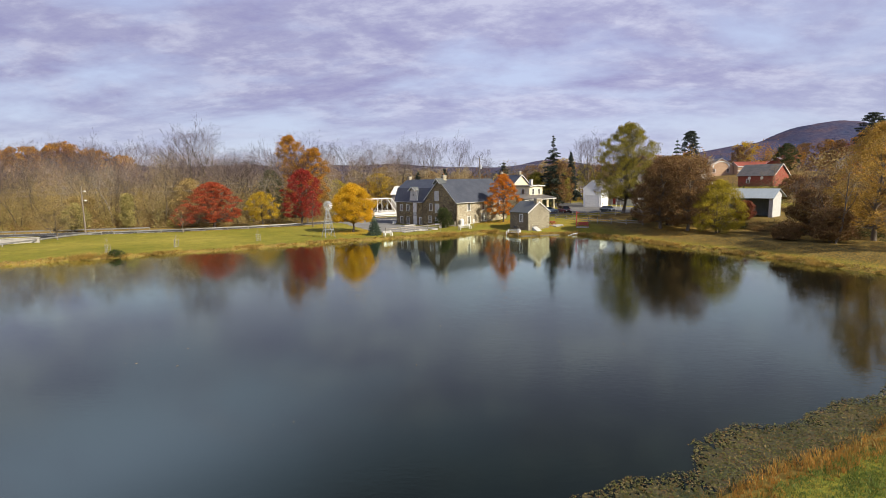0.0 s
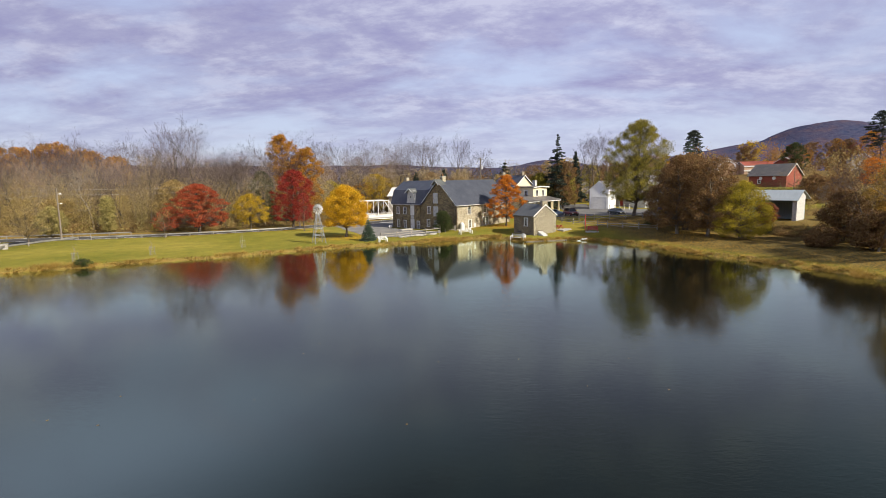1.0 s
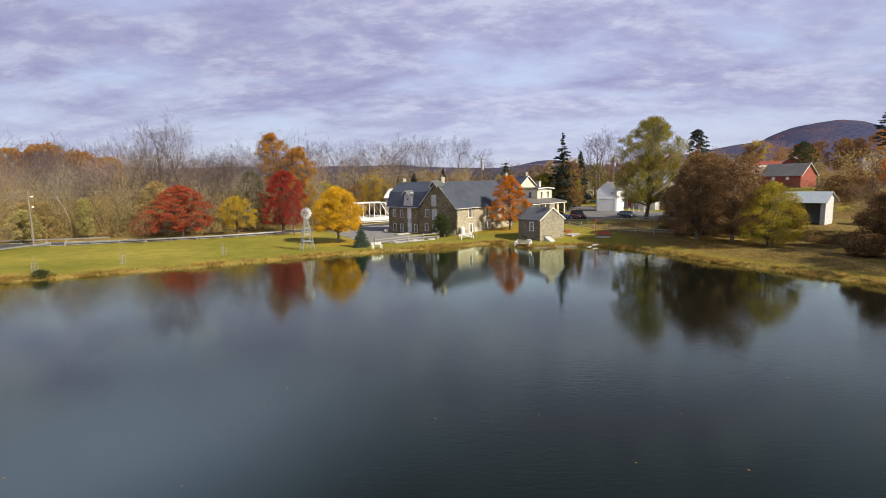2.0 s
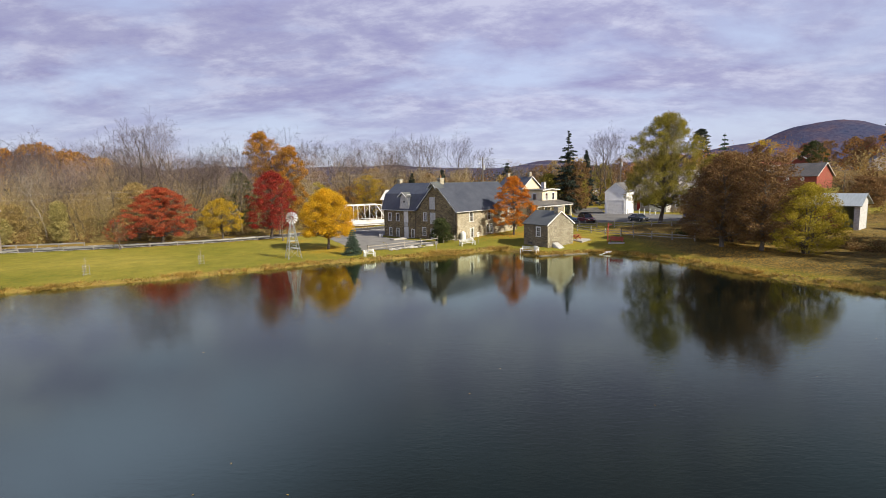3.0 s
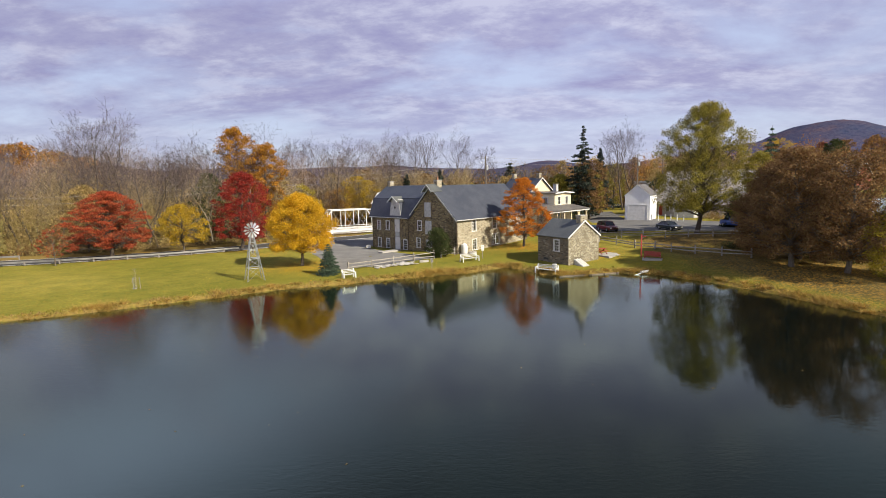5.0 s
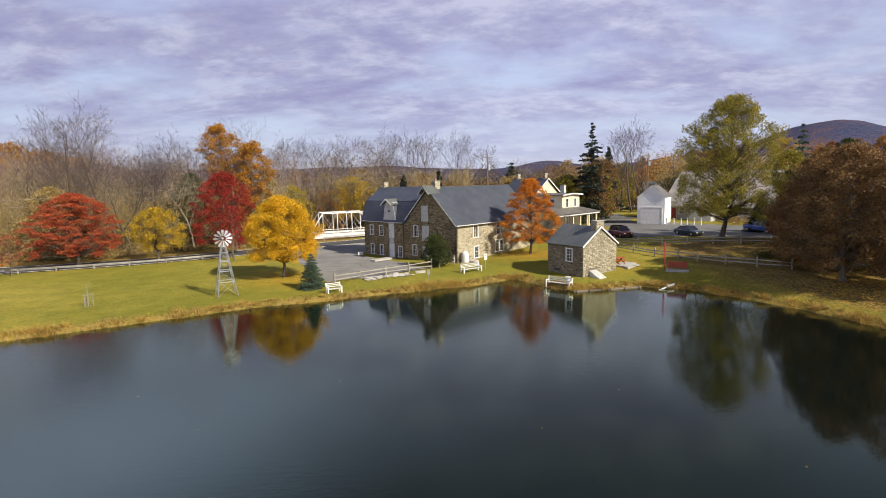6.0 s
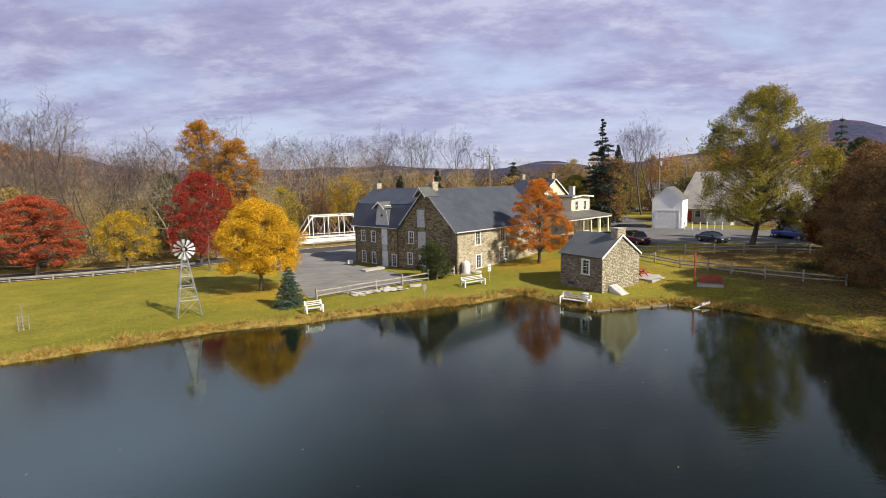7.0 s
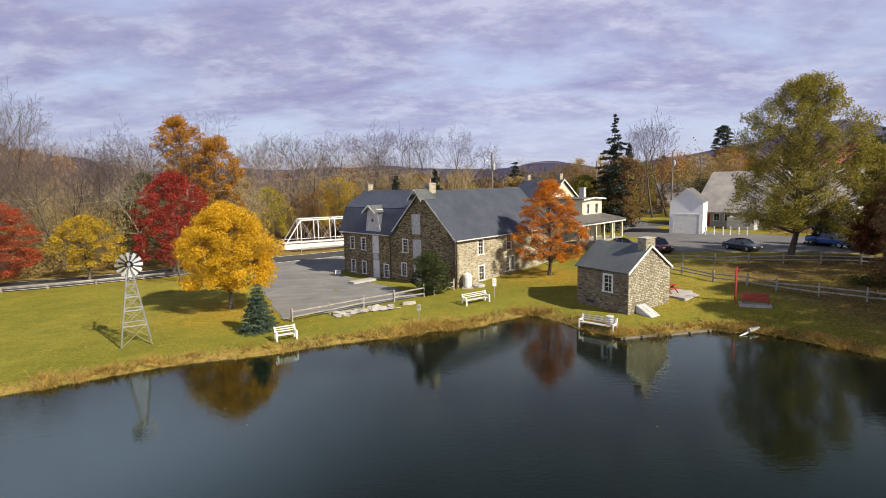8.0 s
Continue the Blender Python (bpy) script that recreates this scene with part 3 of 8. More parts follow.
def leaf_quads(centres, size, rng, up=0.35, out=None):
    """Pointed leaves about the given points: arrays of corners and faces."""
    n = len(centres)
    nor = rng.normal(size=(n, 3))
    nor[:, 2] += up
    if out is not None:
        nor += out * 0.8
    nor /= np.linalg.norm(nor, axis=1)[:, None] + 1e-9
    a = np.cross(nor, rng.normal(size=(n, 3)))
    a /= np.linalg.norm(a, axis=1)[:, None] + 1e-9
    b = np.cross(nor, a)
    s = size * rng.uniform(0.6, 1.35, n)[:, None]
    v = np.stack([centres + a * s * 1.1, centres - a * s * 0.6 + b * s * 0.62, centres - a * s * 0.6 - b * s * 0.62], 1).reshape(-1, 3)
    f = np.arange(3 * n).reshape(n, 3)
    return v, f


def profile_round(h):
    return max(0.0, math.sin(math.pi * min(1, max(0, 0.08 + 0.90 * h)) ** 0.85)) ** 0.65


def profile_tall(h):
    return max(0.0, 1 - h) ** 0.55 * (0.55 + 0.6 * h) * 1.15


def profile_open(h):
    return max(0.0, math.sin(math.pi * (0.14 + 0.80 * h))) ** 0.55 * (0.86 + 0.14 * math.sin(h * 9.0))


def profile_lobed(h):
    return max(0.0, math.sin(math.pi * (0.22 + 0.74 * h))) ** 0.7 * (0.82 + 0.2 * math.sin(h * 8.0 + 1.0))


def profile_egg(h):
    """Broadest below the middle, with a rounded top."""
    return max(0.0, math.sin(math.pi * min(1.0, 0.13 + 0.87 * h) ** 0.8)) ** 0.62 * (0.94 + 0.07 * math.sin(h * 17.0))


def profile_cone(h):
    """Broad low down, drawn out to a narrow top."""
    return min(1.0, 0.5 + 2.4 * h) * max(0.0, 1 - h) ** 0.5 * (1.0 + 0.10 * math.sin(h * 19.0 + 1.0))


def profile_crown(h):
    """Broad in the lower half, uneven, thinning to a loose top."""
    return max(0.0, math.sin(math.pi * (0.16 + 0.80 * h))) ** 0.7 * (0.88 + 0.14 * math.sin(h * 11.0) + 0.06 * math.sin(h * 27.0))


def leafy_tree(name, m, label, category, leaf, height, base, radius, profile=profile_round, clumps=70, per_clump=90, leaf_size=0.20,
               clump_r=0.85, trunk_r=0.22, bark="bark", seed=0, squash=0.7, inner=0.35, stems=1, lean=(0, 0), rise=0.55, group=""):
    """A tree with a tapered trunk, limbs to every clump, and a crown of single leaves gathered in clumps."""
    rng, rr = np.random.default_rng(seed), random.Random(seed)
    t = thing(name, m, label, category, group)
    g = Growth()
    top = Vector((lean[0], lean[1], base + (height - base) * 0.86))
    tops = []
    for s in range(stems):
        a = 2 * math.pi * s / stems + 0.7
        off = Vector((math.cos(a), math.sin(a), 0)) * (radius * 0.35 if stems > 1 else 0)
        foot = off * 0.15
        pts = [foot + (top + off - foot) * k / 7 + Vector((rr.uniform(-1, 1), rr.uniform(-1, 1), 0)) * (0.018 * height * (k > 0)) for k in range(8)]
        pts[0].z = -0.3
        rad = [trunk_r * (1.35 if k == 0 else 1.0) * (1 - 0.86 * k / 7) / (stems ** 0.4) + 0.012 for k in range(8)]
        g.tube(pts, rad, 8)
        tops.append(pts)
    centres, outs = [], []
    for c in range(clumps):
        h = (c + rr.random()) / clumps
        a = c * 2.39996 + rr.uniform(-0.5, 0.5)
        r = radius * profile(h) * (rr.uniform(0.72, 1.02) if rr.random() > inner else rr.uniform(0.15, 0.7))
        p = Vector((r * math.cos(a) + lean[0] * h, r * math.sin(a) + lean[1] * h, base + (height - base) * (0.03 + 0.95 * h)))
        pts = tops[c % stems]
        zs = p.z - (0.25 + rise * r)
        zs = max(0.75 * base + 0.3 * rr.random() * (top.z - base) * 0.5, min(zs, top.z * 0.95))
        kf = max(0.8, min(6.8, 7 * zs / top.z))
        start = pts[int(kf)].lerp(pts[int(kf) + 1], kf - int(kf))
        g.limb(start, p, max(0.02, trunk_r * 0.28 * (1 - 0.75 * h)), 0.012, rr, 0.17, 3, 4)
        for _ in range(2):
            e = p + Vector((rr.gauss(0, 1), rr.gauss(0, 1), rr.gauss(0.2, 0.6))) * clump_r * 0.8
            g.spike(start.lerp(p, 0.7), e, 0.02)
        n = int(per_clump * rr.uniform(0.6, 1.4))
        q = rng.normal(size=(n, 3))
        q *= (rng.random(n) ** 0.4 / (np.linalg.norm(q, axis=1) + 1e-9))[:, None] * clump_r * rr.uniform(0.75, 1.25)
        q[:, 2] *= squash
        centres.append(q + np.array(p))
        outs.append(q / (np.linalg.norm(q, axis=1)[:, None] + 1e-9))
    data_part("trunk", g.v, g.f, bark, t, smooth=True)
    v, f = leaf_quads(np.concatenate(centres), leaf_size, rng, 0.35, np.concatenate(outs))
    data_part("crown", v.tolist(), f.tolist(), leaf, t)
    return t


def bare_tree(name, m, label, height, spread, bark, seed, twig=None, levels=(6, 6, 5, 3), trunk_r=0.26, upright=0.55, first=0.28, forks=1):
    """A leafless tree: trunk, limbs, branches and fine twigs. The twigs are a mesh of their own."""
    rr = random.Random(seed)
    t = thing(name, m, label, "tree", "bare trees of the wood")
    g, tw = Growth(), Growth()

    def grow(p, d, L, r, lv):
        steps = 4 if lv < 2 else (2 if lv < 3 else 1)
        pts, q = [p], p.copy()
        dd = d.copy()
        for k in range(steps):
            dd = (dd + Vector((rr.gauss(0, 0.13), rr.gauss(0, 0.13), rr.gauss(0.05, 0.08)))).normalized()
            q = q + dd * L / steps
            pts.append(q.copy())
        rad = [max(0.011, r * (1 - 0.72 * k / steps)) for k in range(steps + 1)]
        if lv >= len(levels):
            tw.spike(p, q, 0.016)
            return
        (g if lv < 3 else tw).tube(pts, rad, (7, 5, 3, 3, 3)[lv])
        n = levels[lv]
        for c in range(n):
            s = (first if lv == 0 else 0.25) + (1 - (first if lv == 0 else 0.25)) * (c + rr.random()) / n
            k = min(steps - 1, int(s * steps))
            o = pts[k].lerp(pts[k + 1], s * steps - k)
            a = c * 2.4 + rr.uniform(-0.6, 0.6)
            side = dd.cross(Vector((math.cos(a), math.sin(a), 0.2))).normalized()
            nd = (dd * (upright + 0.3 * s) + side * spread + Vector((0, 0, 0.25))).normalized()
            grow(o, nd, L * (0.62 - 0.22 * s) * rr.uniform(0.75, 1.2), max(0.016, r * 0.44 * (1.1 - 0.6 * s)), lv + 1)
    for s in range(forks):
        a = 2.1 * s + 0.4
        d = Vector((math.cos(a) * 0.16, math.sin(a) * 0.16, 1)) if forks > 1 else Vector((rr.gauss(0, 0.04), rr.gauss(0, 0.04), 1))
        grow(Vector((0, 0, -0.3)), d.normalized(), height * 0.80, trunk_r, 0)
    data_part("trunk", g.v, g.f, bark, t, smooth=True)
    tagged(data_part("branchwork", tw.v, tw.f, twig or bark, t), kind="stuff")
    return t


def conifer(name, m, label, height, radius, seed, leaf="needle", ragged=0.15, whorls=16, per=9, bare=0.04, droop=0.25, tuft=0.16, trunk_r=0.14, dense=26, group=""):
    """An evergreen: straight trunk, whorls of drooping boughs, each set with needle tufts."""
    rng, rr = np.random.default_rng(seed), random.Random(seed)
    t = thing(name, m, label, "tree", group)
    g = Growth()
    g.tube([Vector((0, 0, -0.2)), Vector((0, 0, height * 0.5)), Vector((0, 0, height))], [trunk_r, trunk_r * 0.6, 0.015], 7)
    cs = []
    for w in range(whorls):
        h = bare + (1 - bare) * (w + 0.3) / whorls
        h0 = h
        for k in range(per):
            h = min(0.985, max(bare, h0 + (rr.uniform(-0.9, 0.9) / whorls if ragged > 0.35 else 0)))
            R = radius * (1 - h) ** 0.85 + 0.05
            if rr.random() < ragged * 0.6:
                continue
            a = 2 * math.pi * (k + rr.random()) / per + w * 0.5
            L = R * rr.uniform(1 - ragged, 1 + ragged * 0.6)
            p = Vector((0, 0, h * height))
            q = p + Vector((math.cos(a) * L, math.sin(a) * L, -droop * L + rr.gauss(0, 0.06) * L))
            g.limb(p, q, 0.035, 0.008, rr, 0.03, 3, 2)
            n = max(4, int(dense * L / radius * 1.6))
            s = rng.random(n) ** 0.7
            pts = np.array(p)[None] * (1 - s[:, None]) + np.array(q)[None] * s[:, None]
            wd = 0.22 * L * (1.15 - s)[:, None] + 0.05
            pts += rng.normal(size=(n, 3)) * wd * np.array([1, 1, 0.35])
            cs.append(pts)
    data_part("trunk", g.v, g.f, "bark", t, smooth=True)
    v, f = leaf_quads(np.concatenate(cs), tuft, rng, 0.6)
    data_part("needles", v.tolist(), f.tolist(), leaf, t)
    return t
# ---- ground, pond, roads ----
SHORE = np.array([
    (-130, -35), (-100, -12), (-80, 1), (-63, 10), (-57, 14.4), (-51.5, 16.8), (-44.6, 20.6), (-37, 23.7), (-30.6, 27.4), (-25, 30.8), (-22.4, 32.4),
    (-19.6, 34.1), (-16.2, 35.3), (-13.0, 36.2), (-10.4, 37.8), (-7.0, 39.0), (-4.5, 39.9), (-1.9, 41.2), (2.4, 42.6), (5.0, 44.6),
    (7.2, 46.0), (9.0, 43.9), (11.0, 40.9), (12.7, 38.6), (20.6, 40.4), (21.7, 39.5), (23.6, 39.2), (27.3, 35.2), (30.7, 29.2), (34.2, 20.3),
    (38.9, 12.4), (42.4, 5.6), (44.7, -0.7), (47, -6), (47, -16), (42, -25), (32, -30), (22.0, -35.6), (16.5, -39.4), (11.2, -41.9),
    (7.0, -44.2), (-6, -49), (-35, -58), (-80, -66), (-120, -60)], float)


WATER = 0.3
near_eye = SHORE[:, 1] > -12
away = SHORE - np.array([0.0, -25.0])
SHORE[near_eye] -= (away / np.linalg.norm(away, axis=1)[:, None])[near_eye] * 0.95


def shore_distance(x, y):
    """Metres from the water's edge: land positive, pond negative."""
    x, y = np.asarray(x, float), np.asarray(y, float)
    best, inside = np.full(x.shape, 1e9), np.zeros(x.shape, bool)
    for (ax, ay), (bx, by) in zip(SHORE, np.roll(SHORE, -1, 0)):
        dx, dy = bx - ax, by - ay
        t = np.clip(((x - ax) * dx + (y - ay) * dy) / (dx * dx + dy * dy), 0, 1)
        best = np.minimum(best, np.hypot(x - ax - t * dx, y - ay - t * dy))
        cross = (ay > y) != (by > y)
        with np.errstate(divide="ignore", invalid="ignore"):
            inside ^= cross & (x < ax + (y - ay) * dx / (by - ay if by != ay else 1e-9))
    return np.where(inside, -best, best)


LEVELS = [  # x, y, height of the land
    (0.5, 54, 0.85), (-14, 66, 0.40), (-13, 44, 0.75), (-22, 50, 0.62), (-24, 37, 0.70), (-40, 36, 0.55), (-56, 58, 0.5), (-84, 52, 0.35),
    (-110, 20, 0.5), (11, 58, 1.35), (15, 44, 1.05), (20, 47, 1.3), (25, 54, 1.9), (28, 45, 1.95), (34, 65, 2.85), (36, 84, 3.15), (40, 57, 3.15),
    (24, 85, 2.9), (63, 41, 3.0), (46, 27, 1.7), (54, 8, 1.8), (110, 120, 7.2), (90, 60, 4.5), (200, 230, 13.0), (5, 120, 2.5), (-60, 110, 0.9),
    (-30, 82, 0.45), (60, -40, 1.2), (0, -75, 1.2)]


def land(x, y):
    x, y = np.asarray(x, float), np.asarray(y, float)
    num, den = np.zeros(x.shape), np.zeros(x.shape)
    for px, py, pz in LEVELS:
        d2 = (x - px) ** 2 + (y - py) ** 2 + 30.0
        w = d2 ** -1.6
        num, den = num + w * pz, den + w
    b = num / den
    far = np.clip((np.hypot(x, y - 40) - 230) / 900, 0, 1)
    return b * (1 - far) + far * 6.0


def ground_height(x, y):
    x, y = np.asarray(x, float), np.asarray(y, float)
    d, b = shore_distance(x, y), land(x, y)
    b = np.maximum(b, 0.62)
    bank = np.minimum(0.72, b)
    up = np.clip(d / 1.1, 0, 1)
    rise = WATER + (bank - WATER) * (1 - (1 - up) ** 2) + (b - bank) * np.clip((d - 0.8) / 6, 0, 1) ** 1.2
    z = np.where(d > 0, rise, np.maximum(-1.6, WATER + d * 0.5))
    # bed of the creek under the truss bridge
    s, p = (x + 23) * 0.91 + (y - 96.4) * 0.42, -(x + 23) * 0.42 + (y - 96.4) * 0.91
    z = z - 2.6 * np.exp(-(s / 6.0) ** 6) * np.clip((p + 4.5) / 2.5, 0, 1) * np.clip((60 - p) / 10, 0, 1)
    return z


def gz(x, y):
    return float(ground_height(np.array([x]), np.array([y]))[0])


def spread_lines(lo, hi, step, far):
    a = list(np.arange(lo, hi + 1e-6, step))
    s, p, left, right = step, lo, [], []
    while p > -far:
        s *= 1.22; p -= s; left.append(p)
    s, p = step, hi
    while p < far:
        s *= 1.22; p += s; right.append(p)
    return np.array(left[::-1] + a + right)


ROAD = [(-160, 36), (-120, 46), (-90, 52.5), (-75, 55.2), (-60, 59.5), (-48, 64.5), (-38, 71), (-29, 79), (-18, 86), (-6, 92), (10, 97), (25, 101), (60, 112), (120, 150)]


def polyline_distance(x, y, line):
    best = np.full(np.shape(x), 1e9)
    for (ax, ay), (bx, by) in zip(line, line[1:]):
        dx, dy = bx - ax, by - ay
        t = np.clip(((x - ax) * dx + (y - ay) * dy) / (dx * dx + dy * dy), 0, 1)
        best = np.minimum(best, np.hypot(x - ax - t * dx, y - ay - t * dy))
    return best


def build_ground():
    xs, ys = spread_lines(-96, 84, 0.75, 4600), spread_lines(-66, 104, 0.75, 4600)
    X, Y = np.meshgrid(xs, ys)
    Z = ground_height(X, Y)
    rng = np.random.default_rng(3)
    D = shore_distance(X, Y)
    Z += np.where((D > 0.3) & (np.abs(X) < 90), rng.normal(0, 0.018, X.shape), 0)
    nx, ny = len(xs), len(ys)
    idx = np.arange(nx * ny).reshape(ny, nx)
    f = np.stack([idx[:-1, :-1], idx[:-1, 1:], idx[1:, 1:], idx[1:, :-1]], -1).reshape(-1, 4)
    ob = data_part("ground", np.stack([X, Y, Z], -1).reshape(-1, 3).tolist(), f.tolist(), "lawn", smooth=True)
    tagged(ob, "green lawn with dry patches and fallen leaves around a pond", "ground", kind="structure")
    # what covers the land: woodland litter and painted tree shade, dead grass at the bank, fallen leaves
    rd = polyline_distance(X, Y, ROAD)
    north = Y > np.interp(X, [p[0] for p in ROAD], [p[1] for p in ROAD])
    wood = np.where(north & (X < 4), np.clip((rd - 6.5) / 4, 0, 1), 0)
    # litter under the bank trees, spread further to darken lawn that lies in shade
    wood = np.maximum(wood, np.clip((X - 29 + 0.2 * (Y - 30)) / 5, 0, 0.85) * np.clip((52 - Y) / 6, 0, 1) * np.clip((D - 0.8) / 2.5, 0, 1))
    # beyond the fence the litter colour stands in for shade as well
    wood = np.maximum(wood, np.clip((X - 25) / 6, 0, 0.92) * np.clip((Y - 46) / 4, 0, 1) * np.clip((61 - Y) / 4, 0, 1))
    wood = np.maximum(wood, np.clip((np.hypot(X, Y - 40) - 120) / 30, 0, 1))
    straw = np.where(D > -0.2, np.clip(1.35 - D / 0.9, 0, 1), 0) * 0.85
    straw = np.maximum(straw, np.where(north & (X < -20) & (rd > 3.2), np.clip((10 - rd) / 2.5, 0, 0.8), 0))
    fallen = np.zeros(X.shape)
    for px, py, r in ((-20, 47.0, 7.5), (11.5, 58, 6.5), (-55, 62, 6), (-38, 68, 6), (-44, 64, 4), (38, 30, 9), (20, 48, 6), (-30, 61, 4)):
        fallen = np.maximum(fallen, np.clip(1.25 - np.hypot(X - px, Y - py) / r, 0, 0.95))
    fallen = np.maximum(fallen, np.where(X > 22, 0.45, 0.22))
    col = np.stack([wood, straw, fallen, np.ones_like(wood)], -1).reshape(-1, 4)
    at = ob.data.color_attributes.new("cover", "FLOAT_COLOR", "POINT")
    at.data.foreach_set("color", col.astype(np.float32).ravel())


def build_water():
    bm = bmesh.new()
    bm.faces.new([bm.verts.new((x, y, WATER)) for x, y in [(-170, -110), (80, -110), (80, 60), (-170, 60)]])
    ob = part("water", bm, "water", None)
    tagged(ob, "still dark pond water mirroring trees and cloudy sky", "pond", kind="structure")


def draped(name, cells, lift, material, label, category, ragged=0.0):
    """A sheet over a grid of ground cells, a little above the land, with edges that go into it."""
    vid, v, f = {}, [], []

    def at(p):
        k = (round(p[0], 3), round(p[1], 3))
        if k not in vid:
            vid[k] = len(v)
            w = ragged * noise.noise(Vector((p[0] * 0.6, p[1] * 0.6, 2.2)))
            x, y = p[0] + w, p[1] + ragged * noise.noise(Vector((p[0] * 0.6, p[1] * 0.6, 7.2)))
            v.append((x, y, gz(x, y) + lift))
        return vid[k]
    edges = {}
    for quad in cells:
        q = [at(p) for p in quad]
        f.append(q)
        mid = (sum(v[i][0] for i in q) / len(q), sum(v[i][1] for i in q) / len(q))
        for a, b in zip(q, q[1:] + q[:1]):
            edges[(a, b)] = mid
    for (a, b), (cx, cy) in list(edges.items()):
        if (b, a) not in edges:
            ex, ey = (v[a][0] + v[b][0]) / 2 - cx, (v[a][1] + v[b][1]) / 2 - cy
            k, n = 0.3 / (math.hypot(ex, ey) + 1e-6), len(v)
            v.extend([(v[b][0] + ex * k, v[b][1] + ey * k, v[b][2] - 0.14), (v[a][0] + ex * k, v[a][1] + ey * k, v[a][2] - 0.14)])
            f.append([b, a, n + 1, n])
    ob = data_part(name, v, f, material, smooth=False)
    return tagged(ob, label, category, kind="structure")


def smooth_line(line, step=2.0):
    pts = [Vector((*p, 0)) for p in line]
    out = []
    for i in range(len(pts) - 1):
        p0, p1, p2, p3 = pts[max(i - 1, 0)], pts[i], pts[i + 1], pts[min(i + 2, len(pts) - 1)]
        n = max(1, int((p2 - p1).length / step))
        for k in range(n):
            t = k / n
            out.append(0.5 * (2 * p1 + (p2 - p0) * t + (2 * p0 - 5 * p1 + 4 * p2 - p3) * t * t + (3 * p1 - p0 - 3 * p2 + p3) * t ** 3))
    out.append(pts[-1])
    return out


def offset_line(pts, d):
    res = []
    for i, p in enumerate(pts):
        t = (pts[min(i + 1, len(pts) - 1)] - pts[max(i - 1, 0)]).normalized()
        res.append(p + Vector((-t.y, t.x, 0)) * d)
    return res


def strip_cells(line, offs):
    pts = smooth_line(line)
    rows = [offset_line(pts, o) for o in offs]
    return [[tuple(rows[j][i][:2]), tuple(rows[j][i + 1][:2]), tuple(rows[j + 1][i + 1][:2]), tuple(rows[j + 1][i][:2])]
            for j in range(len(rows) - 1) for i in range(len(pts) - 1)]


def poly_cells(corners, n, m):
    """Cells of a four-cornered sheet."""
    a, b, c, d = [Vector((*p, 0)) for p in corners]
    P = [[(a.lerp(b, i / n)).lerp(d.lerp(c, i / n), j / m) for i in range(n + 1)] for j in range(m + 1)]
    return [[tuple(P[j][i][:2]), tuple(P[j][i + 1][:2]), tuple(P[j + 1][i + 1][:2]), tuple(P[j + 1][i][:2])] for j in range(m) for i in range(n)]


build_ground()
build_water()
draped("road", strip_cells(ROAD, (-3.6, -1.2, 1.2, 3.6)), 0.05, "asphalt_road", "dark asphalt road between steel guardrails", "road")
for off in (-3.3, 3.3):
    draped("road_edge_line", strip_cells(ROAD[1:10], (off - 0.07, off + 0.07)), 0.062, "white", "thin white line along the road's edge", "road marking")
draped("parking_lot", poly_cells([(-14.6, 43.4), (-2.9, 50.9), (-15.7, 67.4), (-31, 77.0)], 14, 18), 0.045, "asphalt_lot", "worn grey asphalt lot beside the stone mill", "parking lot", 0.7)
draped("lot_back", poly_cells([(-31, 76.9), (-15.8, 67.5), (-9.2, 75.2), (-16.5, 85.0)], 10, 8), 0.047, "asphalt_lot", "worn grey asphalt between the lot and the road", "parking lot")
draped("drive", poly_cells([(20, 69.5), (47, 60.0), (66, 70), (40, 88)], 26, 16), 0.05, "asphalt_drive", "grey asphalt yard before a white garage", "parking lot", 0.7)
draped("drive_lane", poly_cells([(28.5, 82), (35.5, 82), (44, 120), (34, 120)], 5, 16), 0.05, "asphalt_drive", "asphalt lane past the cream house", "driveway")


def build_hills():
    def ridge(name, label, x0, x1, y, depth, crest, mat_scale):
        nx, ny = 90, 14
        v, f = [], []
        for j in range(ny):
            s = j / (ny - 1)
            for i in range(nx):
                x = x0 + (x1 - x0) * i / (nx - 1)
                h = crest(x) * math.sin(math.pi / 2 * min(1, s * 1.15)) ** 0.9
                h += mat_scale * noise.noise(Vector((x * 0.004, s * 3.0, 0.3))) * s + mat_scale * 0.25 * noise.noise(Vector((x * 0.02, s * 9.0, 4.3)))
                v.append((x, y + depth * s, h - 4 * (j == 0)))
        for j in range(ny - 1):
            for i in range(nx - 1):
                a = j * nx + i
                f.append((a, a + 1, a + nx + 1, a + nx))
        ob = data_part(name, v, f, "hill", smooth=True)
        tagged(ob, label, "hill", kind="structure")

    def bump(x, c, w, h, p=2.0):
        return h * math.exp(-abs((x - c) / w) ** p)
    crest_x = [900, 1400, 1775, 2050, 2230, 2310, 2450, 2560, 2680, 2800, 2892, 3050, 3300, 4000, 5200]
    crest_z = [80, 130, 180, 226, 250, 292, 340, 363, 374, 363, 337, 292, 252, 225, 180]
    ridge("backdrop_hill", "wooded mountain far behind the village, haze painted in as blue-grey", 900, 5200, 3000, 800,
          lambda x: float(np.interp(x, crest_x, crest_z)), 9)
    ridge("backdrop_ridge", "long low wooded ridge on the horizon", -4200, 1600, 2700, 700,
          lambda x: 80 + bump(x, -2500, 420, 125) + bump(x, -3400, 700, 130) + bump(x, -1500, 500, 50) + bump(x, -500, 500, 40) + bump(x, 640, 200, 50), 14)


build_hills()
